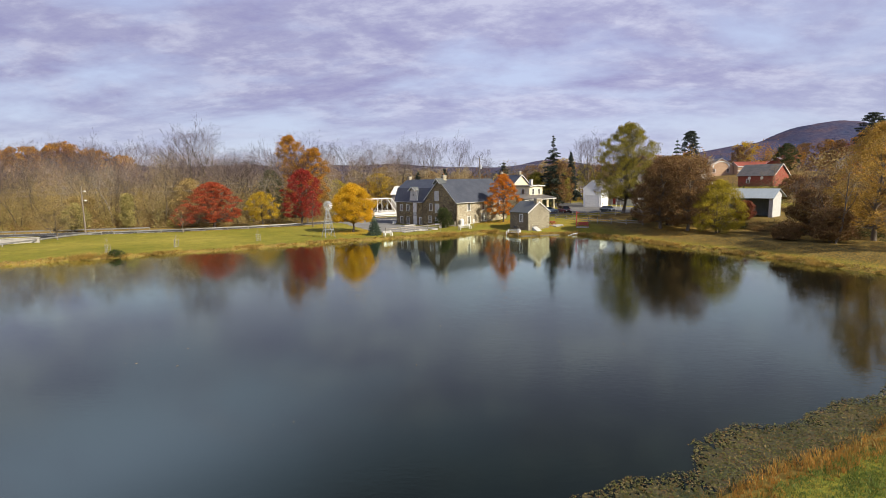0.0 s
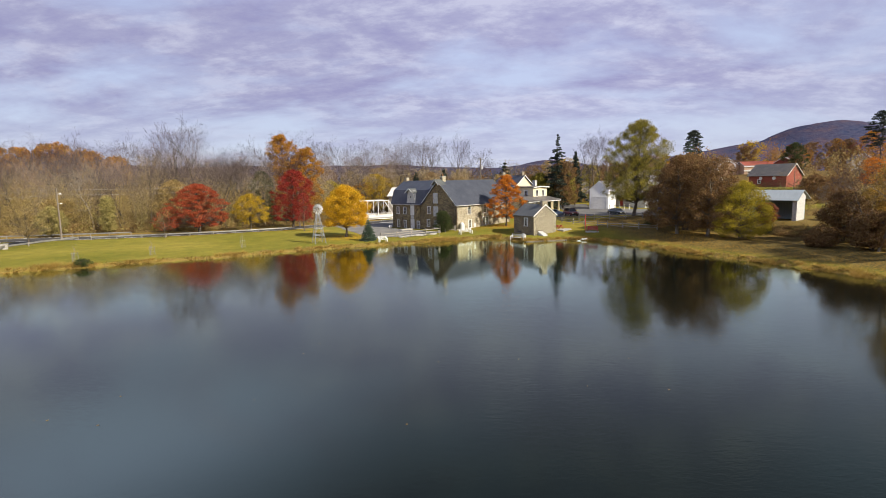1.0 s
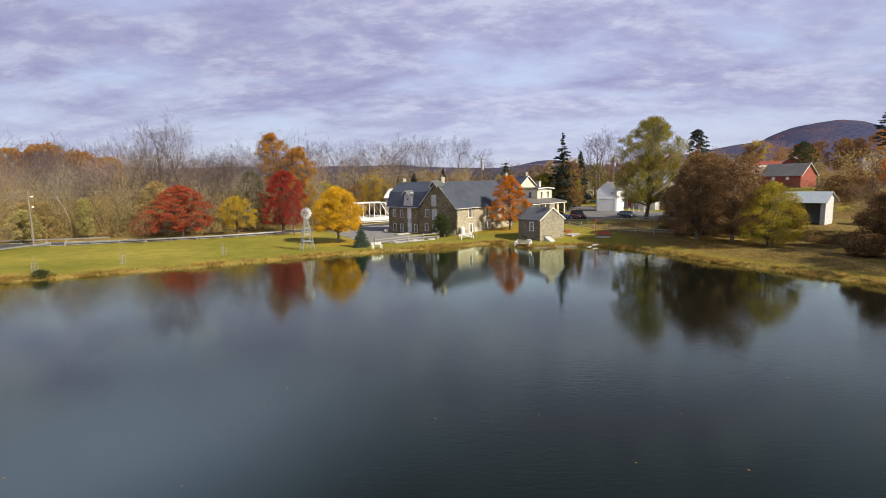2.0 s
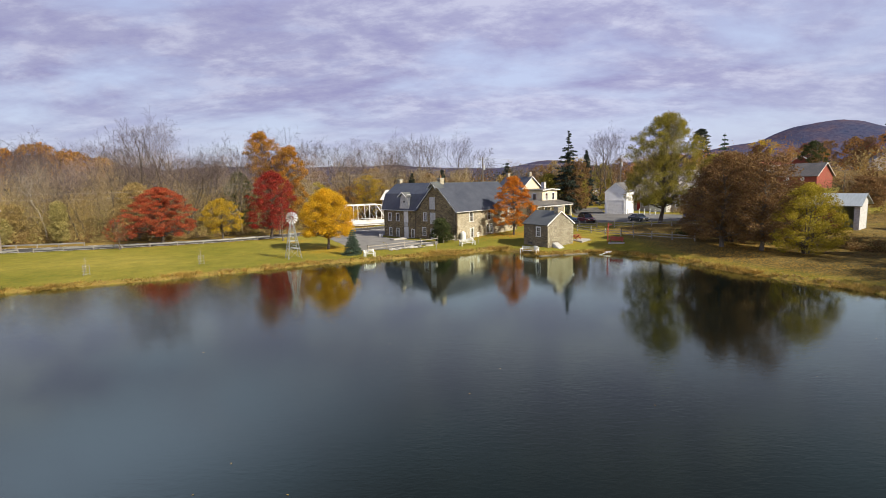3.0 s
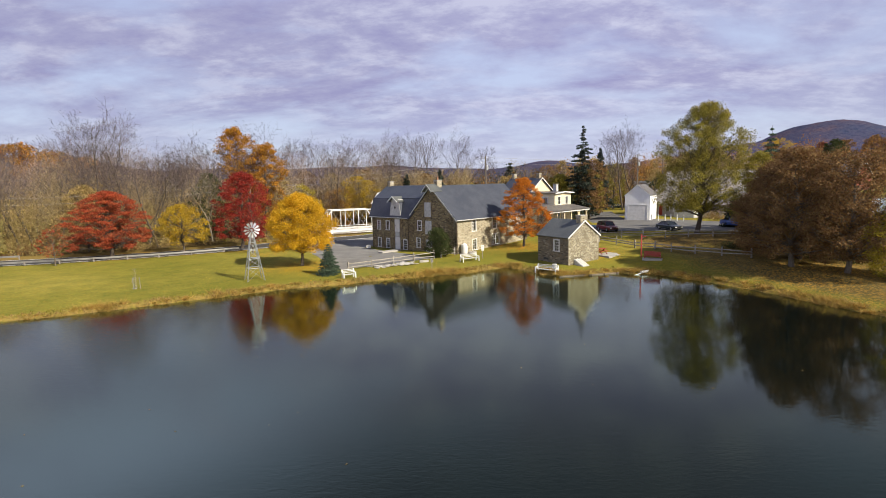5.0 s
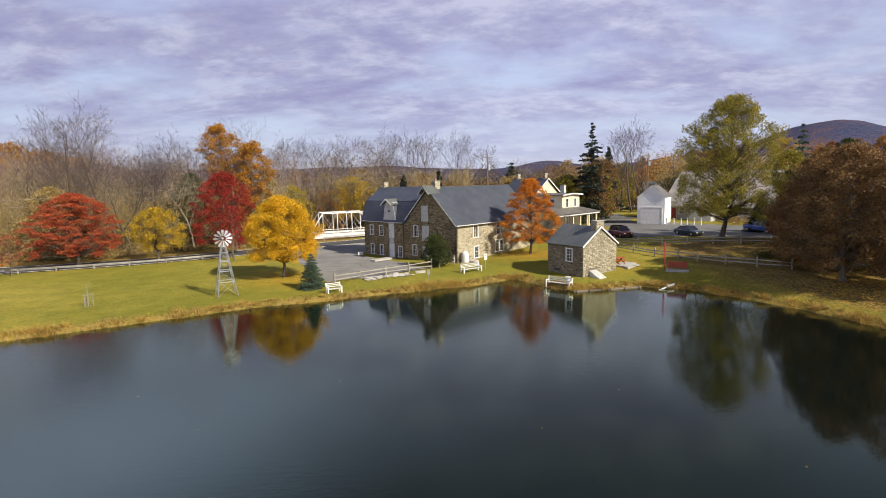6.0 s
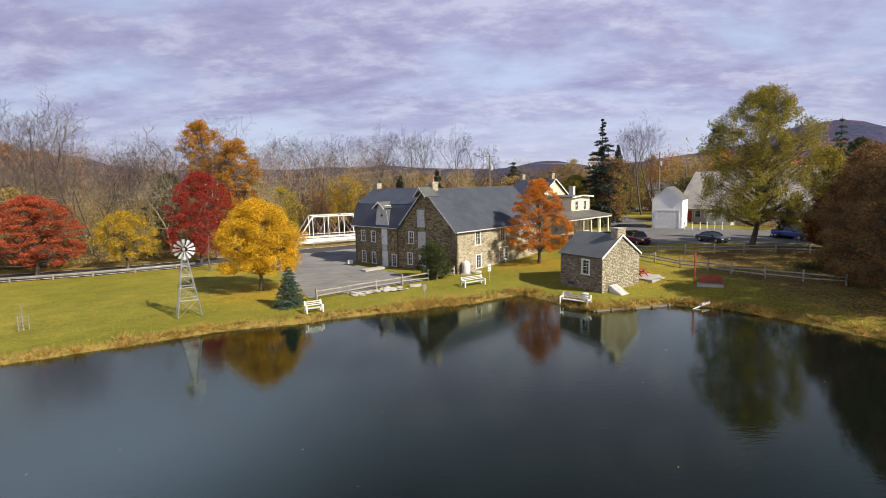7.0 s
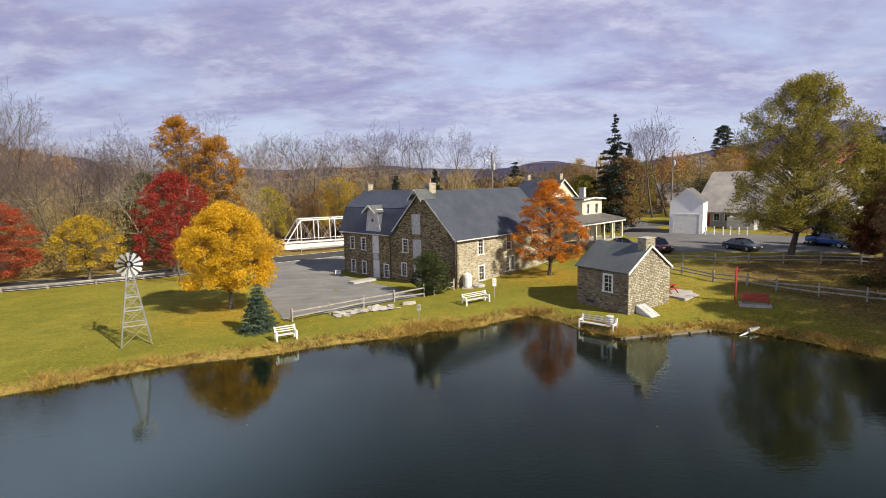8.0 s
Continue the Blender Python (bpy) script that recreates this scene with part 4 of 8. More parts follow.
# ---- the stone mill ----
def roof_sheet(bm, a, b, c, d, thick=0.14):
    """A roof plane a-b (eave) to c-d (ridge), as a slab."""
    n = (Vector(b) - Vector(a)).cross(Vector(d) - Vector(a)).normalized()
    if n.z < 0:
        n = -n
    solid(bm, [a, b, c, d], n * thick)


def chimney(parent, x, y, z0, z1, w, d, material="stone_pale", pot=True):
    bm = bmesh.new()
    box(bm, x - w / 2, y - d / 2, z0, x + w / 2, y + d / 2, z1)
    ch = part("chimney", bm, material, parent)
    bm = bmesh.new()
    box(bm, x - w / 2 - 0.05, y - d / 2 - 0.05, z1, x + w / 2 + 0.05, y + d / 2 + 0.05, z1 + 0.12)
    part("chimney_cap", bm, "concrete", ch)
    if pot:
        bm = bmesh.new()
        lathe(bm, [(0.13, z1 + 0.12), (0.15, z1 + 0.2), (0.12, z1 + 0.55), (0.14, z1 + 0.6)], 10, (x, y, 0))
        part("chimney_pot", bm, "copper_pot", ch)
    return ch


def gutter(parent, p, q, drop=None):
    bm = bmesh.new()
    bar(bm, p, q, 0.13, 0.12)
    gt = part("gutter", bm, "offwhite", parent)
    if drop:
        bm = bmesh.new()
        rod(bm, (drop[0], drop[1], drop[2]), (drop[0], drop[1], drop[3]), 0.05, n=8)
        part("downspout", bm, drop[4], gt)


def build_mill():
    Z = 0.2
    t = thing("mill", pose(0.52, 54.03, Z, 0, 0, 46.3), "two-storey fieldstone mill with dark slate gambrel and gable roofs", "building")
    LX, LY, WY, WX = 18.2, 10.36, 20.3, 8.0          # main block, and the wing that goes on from it
    E, R, B = 6.0, 10.95, -0.6                       # eaves, ridge and foot, above the base
    ym = LY / 2

    def gable(a, d, z):
        return (d, a, z)

    def right(a, d, z):
        return (a, d, z)

    gw = [(7.5, 8.4, 4.05, 5.5), (7.85, 8.7, 1.25, 2.7)]
    bm = bmesh.new()
    # walls turned from the sun get the copy with shade in its colour
    pierced_wall(bm, LY, B, E, 0.5, gw, gable)
    solid(bm, [(0, 0, E), (0, LY, E), (0, ym, R - 0.12)], (0.5, 0, 0))
    part("wall", bm, "stone", t, "brown fieldstone gable wall with its shade in the colour")
    for h in gw:
        sash_window(t, gable, h)
    rw = [(3.7, 4.6, 3.98, 5.65), (8.8, 9.7, 4.0, 5.7), (3.8, 4.7, 1.05, 2.65), (8.55, 9.4, 1.45, 3.1), (9.5, 10.35, 1.45, 3.1), (14.2, 15.1, 4.0, 5.7)]
    bm = bmesh.new()
    # this wall gets the copy with sunlight in its colour
    pierced_wall(bm, LX, B, E, 0.5, rw, lambda a, d, z: (a, d, z))
    part("wall", bm, "stone_pale", t, "tan fieldstone side wall with sunlight put into its colour")
    for h in rw:
        sash_window(t, right, h)
    bm = bmesh.new()
    box(bm, 0.5, LY - 0.5, B, LX, LY, E)
    part("wall", bm, "stone", t)
    bm = bmesh.new()
    solid(bm, [(LX, 0, B), (LX, LY, B), (LX, LY, E), (LX, ym, R - 0.12), (LX, 0, E)], (-0.5, 0, 0))
    part("wall", bm, "stone", t)
    bm = bmesh.new()
    box(bm, 0.55, 0.55, E - 0.35, LX - 0.55, LY - 0.55, E - 0.25)
    box(bm, 0.55, 0.55, 2.75, LX - 0.55, LY - 0.55, 2.85)
    part("floor_boards", bm, "dark_room", t)
    # roofs of the main block
    s = (R - E) / ym
    for y0, sign in ((-0.30, 1), (LY + 0.30, -1)):
        ze = E - 0.30 * s + 0.05
        bm = bmesh.new()
        roof_sheet(bm, (-0.22, y0, ze), (LX + 0.25, y0, ze), (LX + 0.25, ym, R), (-0.22, ym, R))
        part("roof", bm, "slate", t, "dark grey slate roof slope")
    bm = bmesh.new()
    bar(bm, (-0.2, ym, R + 0.15), (LX + 0.25, ym, R + 0.15), 0.22, 0.06)
    part("ridge_cap", bm, "slate_grey", t)
    for y0 in (-0.32, LY + 0.32):
        bm = bmesh.new()
        ze = E - 0.32 * s
        solid(bm, [(-0.26, y0, ze - 0.05), (-0.26, ym, R - 0.05), (-0.26, ym, R + 0.17), (-0.26, y0, ze + 0.17)], (0.06, 0, 0))
        part("rake_board", bm, "offwhite", t, "pale grey painted rake board")
    gutter(t, (-0.2, -0.38, E - 0.18), (LX, -0.38, E - 0.18), (0.10, -0.10, E - 0.2, B, "wood_dark"))
    # hoist hood at the peak, and the loading doors under it
    bm = bmesh.new()
    for sg in (1, -1):
        roof_sheet(bm, (-1.0, ym + sg * 1.05, R - 0.85), (1.4, ym + sg * 1.05, R - 0.85), (1.4, ym, R + 0.30), (-1.0, ym, R + 0.30), 0.09)
    hood = part("hoist_hood", bm, "slate_grey", t, "small grey gabled hood over the hoist")
    bm = bmesh.new()
    for sg in (1, -1):
        solid(bm, [(-1.04, ym + sg * 1.1, R - 1.02), (-1.04, ym, R + 0.18), (-1.04, ym, R + 0.40), (-1.04, ym + sg * 1.1, R - 0.78)], (0.05, 0, 0))
    part("fascia", bm, "offwhite", hood)
    bm = bmesh.new()
    bar(bm, (-1.1, ym, R - 0.1), (0.1, ym, R - 0.1), 0.18, 0.2)
    part("hoist_beam", bm, "wood_grey", hood)
    plank_door(t, gable, (5.38, 6.58, 6.2, 8.38), "offwhite", "loading_door", label="pale boarded loading door high in the gable")
    plank_door(t, gable, (5.30, 6.5, 3.45, 5.5), "offwhite", "loading_door", label="pale boarded loading door")
    plank_door(t, gable, (5.35, 6.45, 0.35, 2.5), "offwhite", "door", label="white ground floor door")
    chimney(t, 1.55, ym, R - 0.6, R + 0.9, 1.0, 0.8)
    # the wing
    ww = [(17.95, 18.8, 3.75, 5.2), (15.55, 16.42, 3.75, 5.2), (17.9, 18.75, 0.7, 2.2), (15.6, 16.42, 0.7, 2.2), (11.15, 12.0, 0.7, 2.2)]
    bm = bmesh.new()
    pierced_wall(bm, WY - LY, B - 0.3, E + 0.05, 0.5, [(a - LY, b - LY, c, d) for a, b, c, d in ww], lambda a, d, z: (d + 0.02, a + LY, z))
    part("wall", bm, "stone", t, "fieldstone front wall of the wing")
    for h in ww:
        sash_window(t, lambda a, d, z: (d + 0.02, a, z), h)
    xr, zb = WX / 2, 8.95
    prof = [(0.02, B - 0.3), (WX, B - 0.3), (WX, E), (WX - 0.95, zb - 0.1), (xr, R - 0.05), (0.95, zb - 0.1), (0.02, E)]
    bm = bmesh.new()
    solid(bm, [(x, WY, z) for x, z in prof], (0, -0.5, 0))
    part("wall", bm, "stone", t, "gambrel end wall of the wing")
    bm = bmesh.new()
    box(bm, WX - 0.5, LY, B, WX, WY - 0.5, E)
    part("wall", bm, "stone", t)
    steps = [(-0.32, E - 0.25), (0.85, zb), (xr, R + 0.08), (WX - 0.85, zb), (WX + 0.32, E - 0.25)]
    for (xa, za), (xb, zb2) in zip(steps, steps[1:]):
        y0 = LY - 0.25 if xa < 0 else LY - 3.2
        bm = bmesh.new()
        if za > zb2:
            (xa, za), (xb, zb2) = (xb, zb2), (xa, za)
        roof_sheet(bm, (xa, y0, za), (xa, WY + 0.25, za), (xb, WY + 0.25, zb2), (xb, LY - 3.2, zb2))
        part("roof", bm, "slate", t, "dark blue-grey slate gambrel slope")
    gutter(t, (-0.40, LY + 0.1, E - 0.15), (-0.40, WY + 0.2, E - 0.15), (-0.08, LY + 0.28, E - 0.1, B, "wood_dark"))
    chimney(t, xr + 0.1, WY - 0.6, R - 0.5, R + 0.85, 0.85, 0.75, pot=False)
    # tapering hoist dormer on the wing
    bm = bmesh.new()
    solid(bm, [(-0.30, 12.05, E - 0.15), (-0.30, 15.05, E - 0.15), (-0.30, 14.45, 8.9), (-0.30, 13.55, 9.15), (-0.30, 12.65, 8.9)], (1.9, 0, 0))
    dm = part("dormer", bm, "offwhite", t, "white boarded tapering hoist dormer")
    bm = bmesh.new()
    for sg in (1, -1):
        roof_sheet(bm, (-0.95, 13.55 + sg * 1.2, 8.5), (2.3, 13.55 + sg * 1.2, 8.5), (2.3, 13.55, 9.35), (-0.95, 13.55, 9.35), 0.09)
    part("dormer_roof", bm, "slate_grey", dm)
    bm = bmesh.new()
    for sg in (1, -1):
        solid(bm, [(-0.99, 13.55 + sg * 1.26, 8.36), (-0.99, 13.55, 9.24), (-0.99, 13.55, 9.46), (-0.99, 13.55 + sg * 1.26, 8.58)], (0.05, 0, 0))
    part("fascia", bm, "white", dm)
    bm = bmesh.new()
    solid(bm, [(-0.26, 12.05, E - 0.10), (1.55, 12.05, E - 0.10), (1.55, 12.64, 8.85), (-0.26, 12.64, 8.85)], (0, -0.03, 0))
    part("cheek", bm, "slate", dm)
    bm = bmesh.new()
    rod(bm, (-0.30, 13.55, 7.55), (-0.33, 13.55, 7.55), 0.2, n=14)
    part("hoist_wheel", bm, "black", dm)

    def wing_front(a, d, z):
        return (d + 0.02, a, z)
    plank_door(t, wing_front, (12.9, 14.0, 3.45, 5.6), "white", "loading_door", label="white boarded upper loading door")
    plank_door(t, wing_front, (12.9, 14.0, 0.2, 2.55), "white", "door", label="white boarded entrance door")
    bm = bmesh.new()
    box(bm, -0.06, 12.95, 2.68, 0.02, 13.95, 3.42)
    part("panel", bm, "offwhite", t)
    bm = bmesh.new()
    box(bm, 0.6, LY - 0.1, 2.75, WX - 0.6, WY - 0.6, 2.85)
    part("floor_boards", bm, "dark_room", t)
    return t


build_mill()


# ---- the small stone spring house ----
def build_spring_house():
    t = thing("spring_house", pose(14.62, 41.98, 0.9, 0, 0, 32.7), "small fieldstone spring house with grey slate roof and chimney", "building")
    LX, LY, E, R, B = 5.55, 5.6, 3.55, 5.55, -0.7
    xm = LX / 2

    def front(a, d, z):
        return (d, a, z)
    holes = [(1.68, 2.55, 1.72, 3.1)]
    bm = bmesh.new()
    pierced_wall(bm, LY, B, E, 0.45, holes, front)
    front_wall = part("wall", bm, "mortar", t, "fieldstone front wall in mortar, shade put into the stones")
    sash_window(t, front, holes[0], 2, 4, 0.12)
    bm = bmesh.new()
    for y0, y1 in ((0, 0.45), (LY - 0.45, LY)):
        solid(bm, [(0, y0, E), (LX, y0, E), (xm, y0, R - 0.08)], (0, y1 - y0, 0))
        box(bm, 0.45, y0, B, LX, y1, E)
    gable_wall = part("wall", bm, "mortar", t, "pale fieldstone gable wall with sunlight put into its stones")
    bm = bmesh.new()
    box(bm, LX - 0.45, 0.45, B, LX, LY - 0.45, E)
    part("wall", bm, "stone", t)
    bm = bmesh.new()
    box(bm, -0.012, 3.6, 0.35, 0.0, 4.5, 0.62)
    part("vent", bm, "black", t)
    s = (R - E) / xm
    for x0 in (-0.18, LX + 0.18):
        ze = E - 0.18 * s + 0.03
        bm = bmesh.new()
        roof_sheet(bm, (x0, -0.12, ze), (x0, LY + 0.15, ze), (xm, LY + 0.15, R), (xm, -0.12, R), 0.10)
        part("roof", bm, "slate_grey", t, "grey slate roof slope")
        bm = bmesh.new()
        solid(bm, [(x0, -0.17, ze - 0.08), (xm, -0.17, R - 0.08), (xm, -0.17, R + 0.12), (x0, -0.17, ze + 0.12)], (0, 0.05, 0))
        part("rake_board", bm, "white", t, "white painted rake board")
    bm = bmesh.new()
    box(bm, xm - 0.62, 0.03, R - 0.7, xm + 0.62, 0.85, R + 0.65)
    ch = part("chimney", bm, "stone_pale", t, "squat fieldstone chimney")
    bm = bmesh.new()
    box(bm, xm - 0.68, -0.03, R + 0.65, xm + 0.68, 0.91, R + 0.73)
    part("chimney_cap", bm, "concrete", ch)
    # slanting cellar hatch against the gable
    bm = bmesh.new()
    solid(bm, [(1.0, -0.02, -0.35), (1.0, -0.02, 0.72), (1.0, -1.55, -0.02), (1.0, -1.55, -0.35)], (1.15, 0, 0))
    hatch = part("cellar_hatch", bm, "offwhite", t, "slanting pale wooden cellar hatch")
    bm = bmesh.new()
    for x in (1.12, 1.58, 2.04):
        solid(bm, [(x - 0.03, -0.03, 0.74), (x - 0.03, -1.5, 0.03), (x - 0.03, -1.5, 0.07), (x - 0.03, -0.03, 0.78)], (0.06, 0, 0))
    part("batten", bm, "white", hatch)

    return front_wall, gable_wall


def stone_meshes(material):
    """A few rough flat stones, one metre long and high, to be shared."""
    rr = random.Random(77)
    made = []
    for k in range(10):
        bm = bmesh.new()
        n = 8
        out, top = [], []
        for i in range(n):
            a = 2 * math.pi * (i + 0.5) / n
            c, s = math.cos(a), math.sin(a)
            f = 0.5 / max(abs(c), abs(s)) * rr.uniform(0.88, 1.0)
            out.append(bm.verts.new((c * f, 0.0, s * f)))
            top.append(bm.verts.new((c * f * 0.86, -1.0 + rr.uniform(-0.2, 0.2), s * f * 0.84)))
        bm.faces.new(top[::-1])
        for i in range(n):
            bm.faces.new((out[i], out[(i + 1) % n], top[(i + 1) % n], top[i]))
        bmesh.ops.recalc_face_normals(bm, faces=bm.faces[:])
        me = bpy.data.meshes.new("stone")
        bm.to_mesh(me)
        bm.free()
        me.materials.append(M[material])
        made.append(me)
    return made


def single_stone_material(name, tones):
    m, nt, b = nodes_of(name)
    info = nt.nodes.new("ShaderNodeObjectInfo")
    tone = ramp(nt, info.outputs["Random"], tones)
    tc = nt.nodes.new("ShaderNodeTexCoord")
    fine = noise_tex(nt, tc.outputs["Object"], 5.0, 5, 0.7)
    nt.links.new(blend(nt, 1.0, tone, ramp(nt, fine, [(0.3, (0.7, 0.7, 0.7)), (0.7, (1.2, 1.18, 1.15))]), "MULTIPLY"), b.inputs["Base Color"])
    b.inputs["Roughness"].default_value = 0.9
    add_bump(nt, b, fine, 0.6, 0.03)
    return m


# front wall stones: tones lowered to carry that wall's shade
M["single_stone_shaded"] = single_stone_material("shaded_fieldstone", [(0.0, (0.042, 0.031, 0.019)), (0.16, (0.155, 0.118, 0.068)), (0.33, (0.29, 0.235, 0.145)), (0.5, (0.078, 0.056, 0.033)), (0.66, (0.34, 0.29, 0.195)), (0.83, (0.14, 0.108, 0.068)), (1.0, (0.23, 0.162, 0.085))])
# gable stones: tones raised to carry the sunlight on that wall
M["single_stone_sunlit"] = single_stone_material("sunlit_fieldstone", [(0.0, (0.17, 0.145, 0.095)), (0.2, (0.38, 0.345, 0.245)), (0.4, (0.49, 0.46, 0.36)), (0.6, (0.24, 0.21, 0.14)), (0.8, (0.45, 0.43, 0.35)), (1.0, (0.34, 0.295, 0.20))])
M["mortar"] = surface("lime_mortar", (0.15, 0.128, 0.09), (0.24, 0.208, 0.15), 1.2, 16, 0.95, 0, 0.5, dirt=0.3)


def lay_stones(wall, put, width, height_at, z0, holes, seed, turn, shapes, course=0.15):
    """Courses of single stones on the face of a wall, leaving joints and openings free."""
    rr = random.Random(seed)
    z = z0
    while True:
        h = course * rr.uniform(0.78, 1.22)
        if z + h > height_at(None):
            break
        a = 0.0
        while a < width - 0.1:
            w = min(rr.uniform(0.20, 0.62), width - a)
            if width - a - w < 0.22:
                w = width - a
            mid = a + w / 2
            ok = z + h < height_at(a + 0.06) and z + h < height_at(a + w - 0.06)
            ok = ok and not any(a + w > p0 - 0.13 and a < p1 + 0.13 and z + h > c0 - 0.14 and z < c1 + 0.13 for p0, p1, c0, c1 in holes)
            if ok:
                o = new("stone", rr.choice(shapes))
                o.parent = wall
                o.matrix_local = Matrix.Translation(put(mid, z + h / 2)) @ Matrix.Rotation(turn, 4, "Z") @ Matrix.Rotation(rr.gauss(0, 0.015), 4, "Y") @ Matrix.Diagonal((w - 0.03, rr.uniform(0.012, 0.04), h - 0.022, 1))
            a += w
        z += h


SHADED_STONES, SUNLIT_STONES = stone_meshes("single_stone_shaded"), stone_meshes("single_stone_sunlit")
SPRING_WALLS = build_spring_house()
# ---- trees round the pond ----
def at(x, y, turn=0.0, dz=0.0):
    return pose(x, y, gz(x, y) + dz, 0, 0, turn)


leafy_tree("maple_tree", at(-21.1, 47.9), "round maple in bright golden-yellow leaf on the lawn", "tree", "leaf_yellow", 9.9, 2.1, 4.75, profile_egg, 260, 230, 0.085, 0.85, 0.20, seed=11, inner=0.3)
leafy_tree("maple_tree", at(-56.5, 61.0), "spreading red maple beside the road", "tree", "leaf_red", 11.0, 1.4, 6.9, profile_egg, 260, 130, 0.105, 0.95, 0.28, seed=12, squash=0.34, inner=0.42)
leafy_tree("maple_tree", at(-46.5, 64.8), "small yellow tree with thinning leaves by the guardrail", "tree", "leaf_gold", 8.4, 1.9, 4.6, profile_egg, 110, 85, 0.12, 0.75, 0.17, bark="bark_grey", seed=13)
leafy_tree("maple_tree", at(-38.6, 70.5), "dark maroon maple beyond the road", "tree", "leaf_maroon", 13.8, 1.6, 5.9, profile_crown, 210, 110, 0.115, 0.9, 0.25, seed=14, squash=0.6, inner=0.4, lean=(0.8, 0))
leafy_tree("sweetgum_tree", at(11.3, 58.6), "orange maple dropping leaves between mill and spring house", "tree", "leaf_orange", 10.9, 1.5, 5.0, profile_cone, 210, 120, 0.085, 0.62, 0.17, seed=15, inner=0.35, squash=0.5)
leafy_tree("oak_tree", at(-44.2, 92.0), "tall oak in rust-orange leaf at the edge of the wood", "tree", "leaf_rust", 24.2, 3.0, 6.2, profile_lobed, 190, 110, 0.165, 1.1, 0.42, seed=16, inner=0.45, lean=(-3.6, 0), squash=0.6)
leafy_tree("oak_tree", at(-40.8, 90.0), "lower oak in copper-orange leaf beside the tall one", "tree", "leaf_rust", 20.4, 4.0, 5.0, profile_crown, 130, 105, 0.165, 1.05, 0.32, seed=28, inner=0.4, lean=(0.8, 0), squash=0.6)
leafy_tree("shade_tree", at(38.2, 58.0), "tall shade tree with thinning olive-green leaves by the yard", "tree", "leaf_olive", 19.9, 3.2, 7.7, profile_crown, 430, 150, 0.10, 0.85, 0.30, seed=17, inner=0.5, squash=0.85, lean=(1.2, 0.5), rise=0.7)
leafy_tree("crab_apple_tree", at(40.3, 37.6), "broad dense brown-leaved tree on the bank", "tree", "leaf_brown", 12.7, 0.3, 7.3, profile_egg, 380, 230, 0.085, 0.85, 0.30, seed=18, stems=3, inner=0.3)
leafy_tree("willow_shrub", at(43.2, 25.6), "rounded yellow-green shrub-like tree on the bank", "tree", "leaf_lime", 8.5, 0.3, 4.2, profile_egg, 190, 190, 0.075, 0.75, 0.15, seed=19, stems=4, inner=0.3)
leafy_tree("small_tree", at(-80.5, 43.0), "pale tan half-bare tree by the road", "tree", "leaf_tan", 8.6, 1.6, 4.0, profile_round, 120, 40, 0.10, 0.8, 0.14, bark="bark_grey", seed=20)
leafy_tree("small_tree", at(-59.8, 52.8), "thin young tree with a few red leaves", "tree", "leaf_red", 5.6, 1.6, 2.6, profile_round, 30, 18, 0.13, 0.7, 0.09, bark="bark_grey", seed=21)
leafy_tree("small_tree", at(-33.5, 62.5), "thin reddish tree losing its leaves beside the lot", "tree", "leaf_maroon", 8.5, 2.2, 3.0, profile_tall, 45, 26, 0.14, 0.8, 0.12, bark="bark_grey", seed=22)
leafy_tree("shrub", at(-51.0, 16.6), "low dark green bush at the water's edge", "shrub", "leaf_green", 0.85, 0.0, 1.1, profile_egg, 30, 90, 0.06, 0.4, 0.03, seed=27, stems=3)
leafy_tree("shrub", at(-2.1, 51.9), "tall dark green shrub at the mill's gable", "shrub", "leaf_green", 4.2, 0.1, 1.9, profile_round, 70, 110, 0.10, 0.6, 0.08, seed=23, stems=3)
conifer("spruce_tree", at(-15.4, 39.9), "young blue spruce on the lawn", 3.9, 1.55, 24, "needle", 0.16, 13, 12, 0.03, 0.10, 0.070, 0.07, 90)
conifer("hemlock_tree", at(28.6, 90.5), "tall dark ragged evergreen behind the house", 20.3, 5.0, 25, "needle_dark", 0.75, 36, 6, 0.10, 0.16, 0.22, 0.28, 110)
conifer("spruce_tree", at(51.5, 62.0), "dark blue-green spruce behind the shade tree", 16.8, 3.4, 26, "needle", 0.2, 20, 9, 0.03, 0.25, 0.20, 0.2, 40)

# the bare wood across the road: six trees grown once, then repeated
KINDS = [
    bare_tree("bare_tree", at(-70, 80.6, 40), "tall leafless grey tree with fine purple-grey twigs", 25, 0.8, "bark", 31, "twig_dark", (9, 8, 6, 4), 0.30, 0.45),
    bare_tree("bare_tree", at(-64, 83, 110), "tall leafless grey tree with fine purple-grey twigs", 24, 0.85, "bark", 32, "twig_dark", (9, 8, 6, 4), 0.28, 0.45),
    bare_tree("bare_tree", at(-88, 72, 0), "leafless pale-barked tree with crooked limbs", 16, 1.0, "bark_pale", 33, "bark_pale", (7, 7, 5, 3), 0.20, 0.4),
    bare_tree("bare_tree", at(-78, 78, 70), "leafless brown tree with dense twigs", 18, 0.95, "bark_grey", 34, "thicket_grey", (7, 7, 5, 3), 0.22, 0.4),
    bare_tree("bare_tree", at(-58, 86, 200), "leafless grey tree in the wood", 20, 0.85, "bark", 35, "twig_dark", (7, 7, 5, 4), 0.22, 0.45),
    bare_tree("bare_tree", at(-100, 82, 130), "leafless forked tree in the wood", 20, 0.85, "bark", 36, "twig_dark", (6, 6, 5, 4), 0.22, 0.45, 0.28, 2),
]


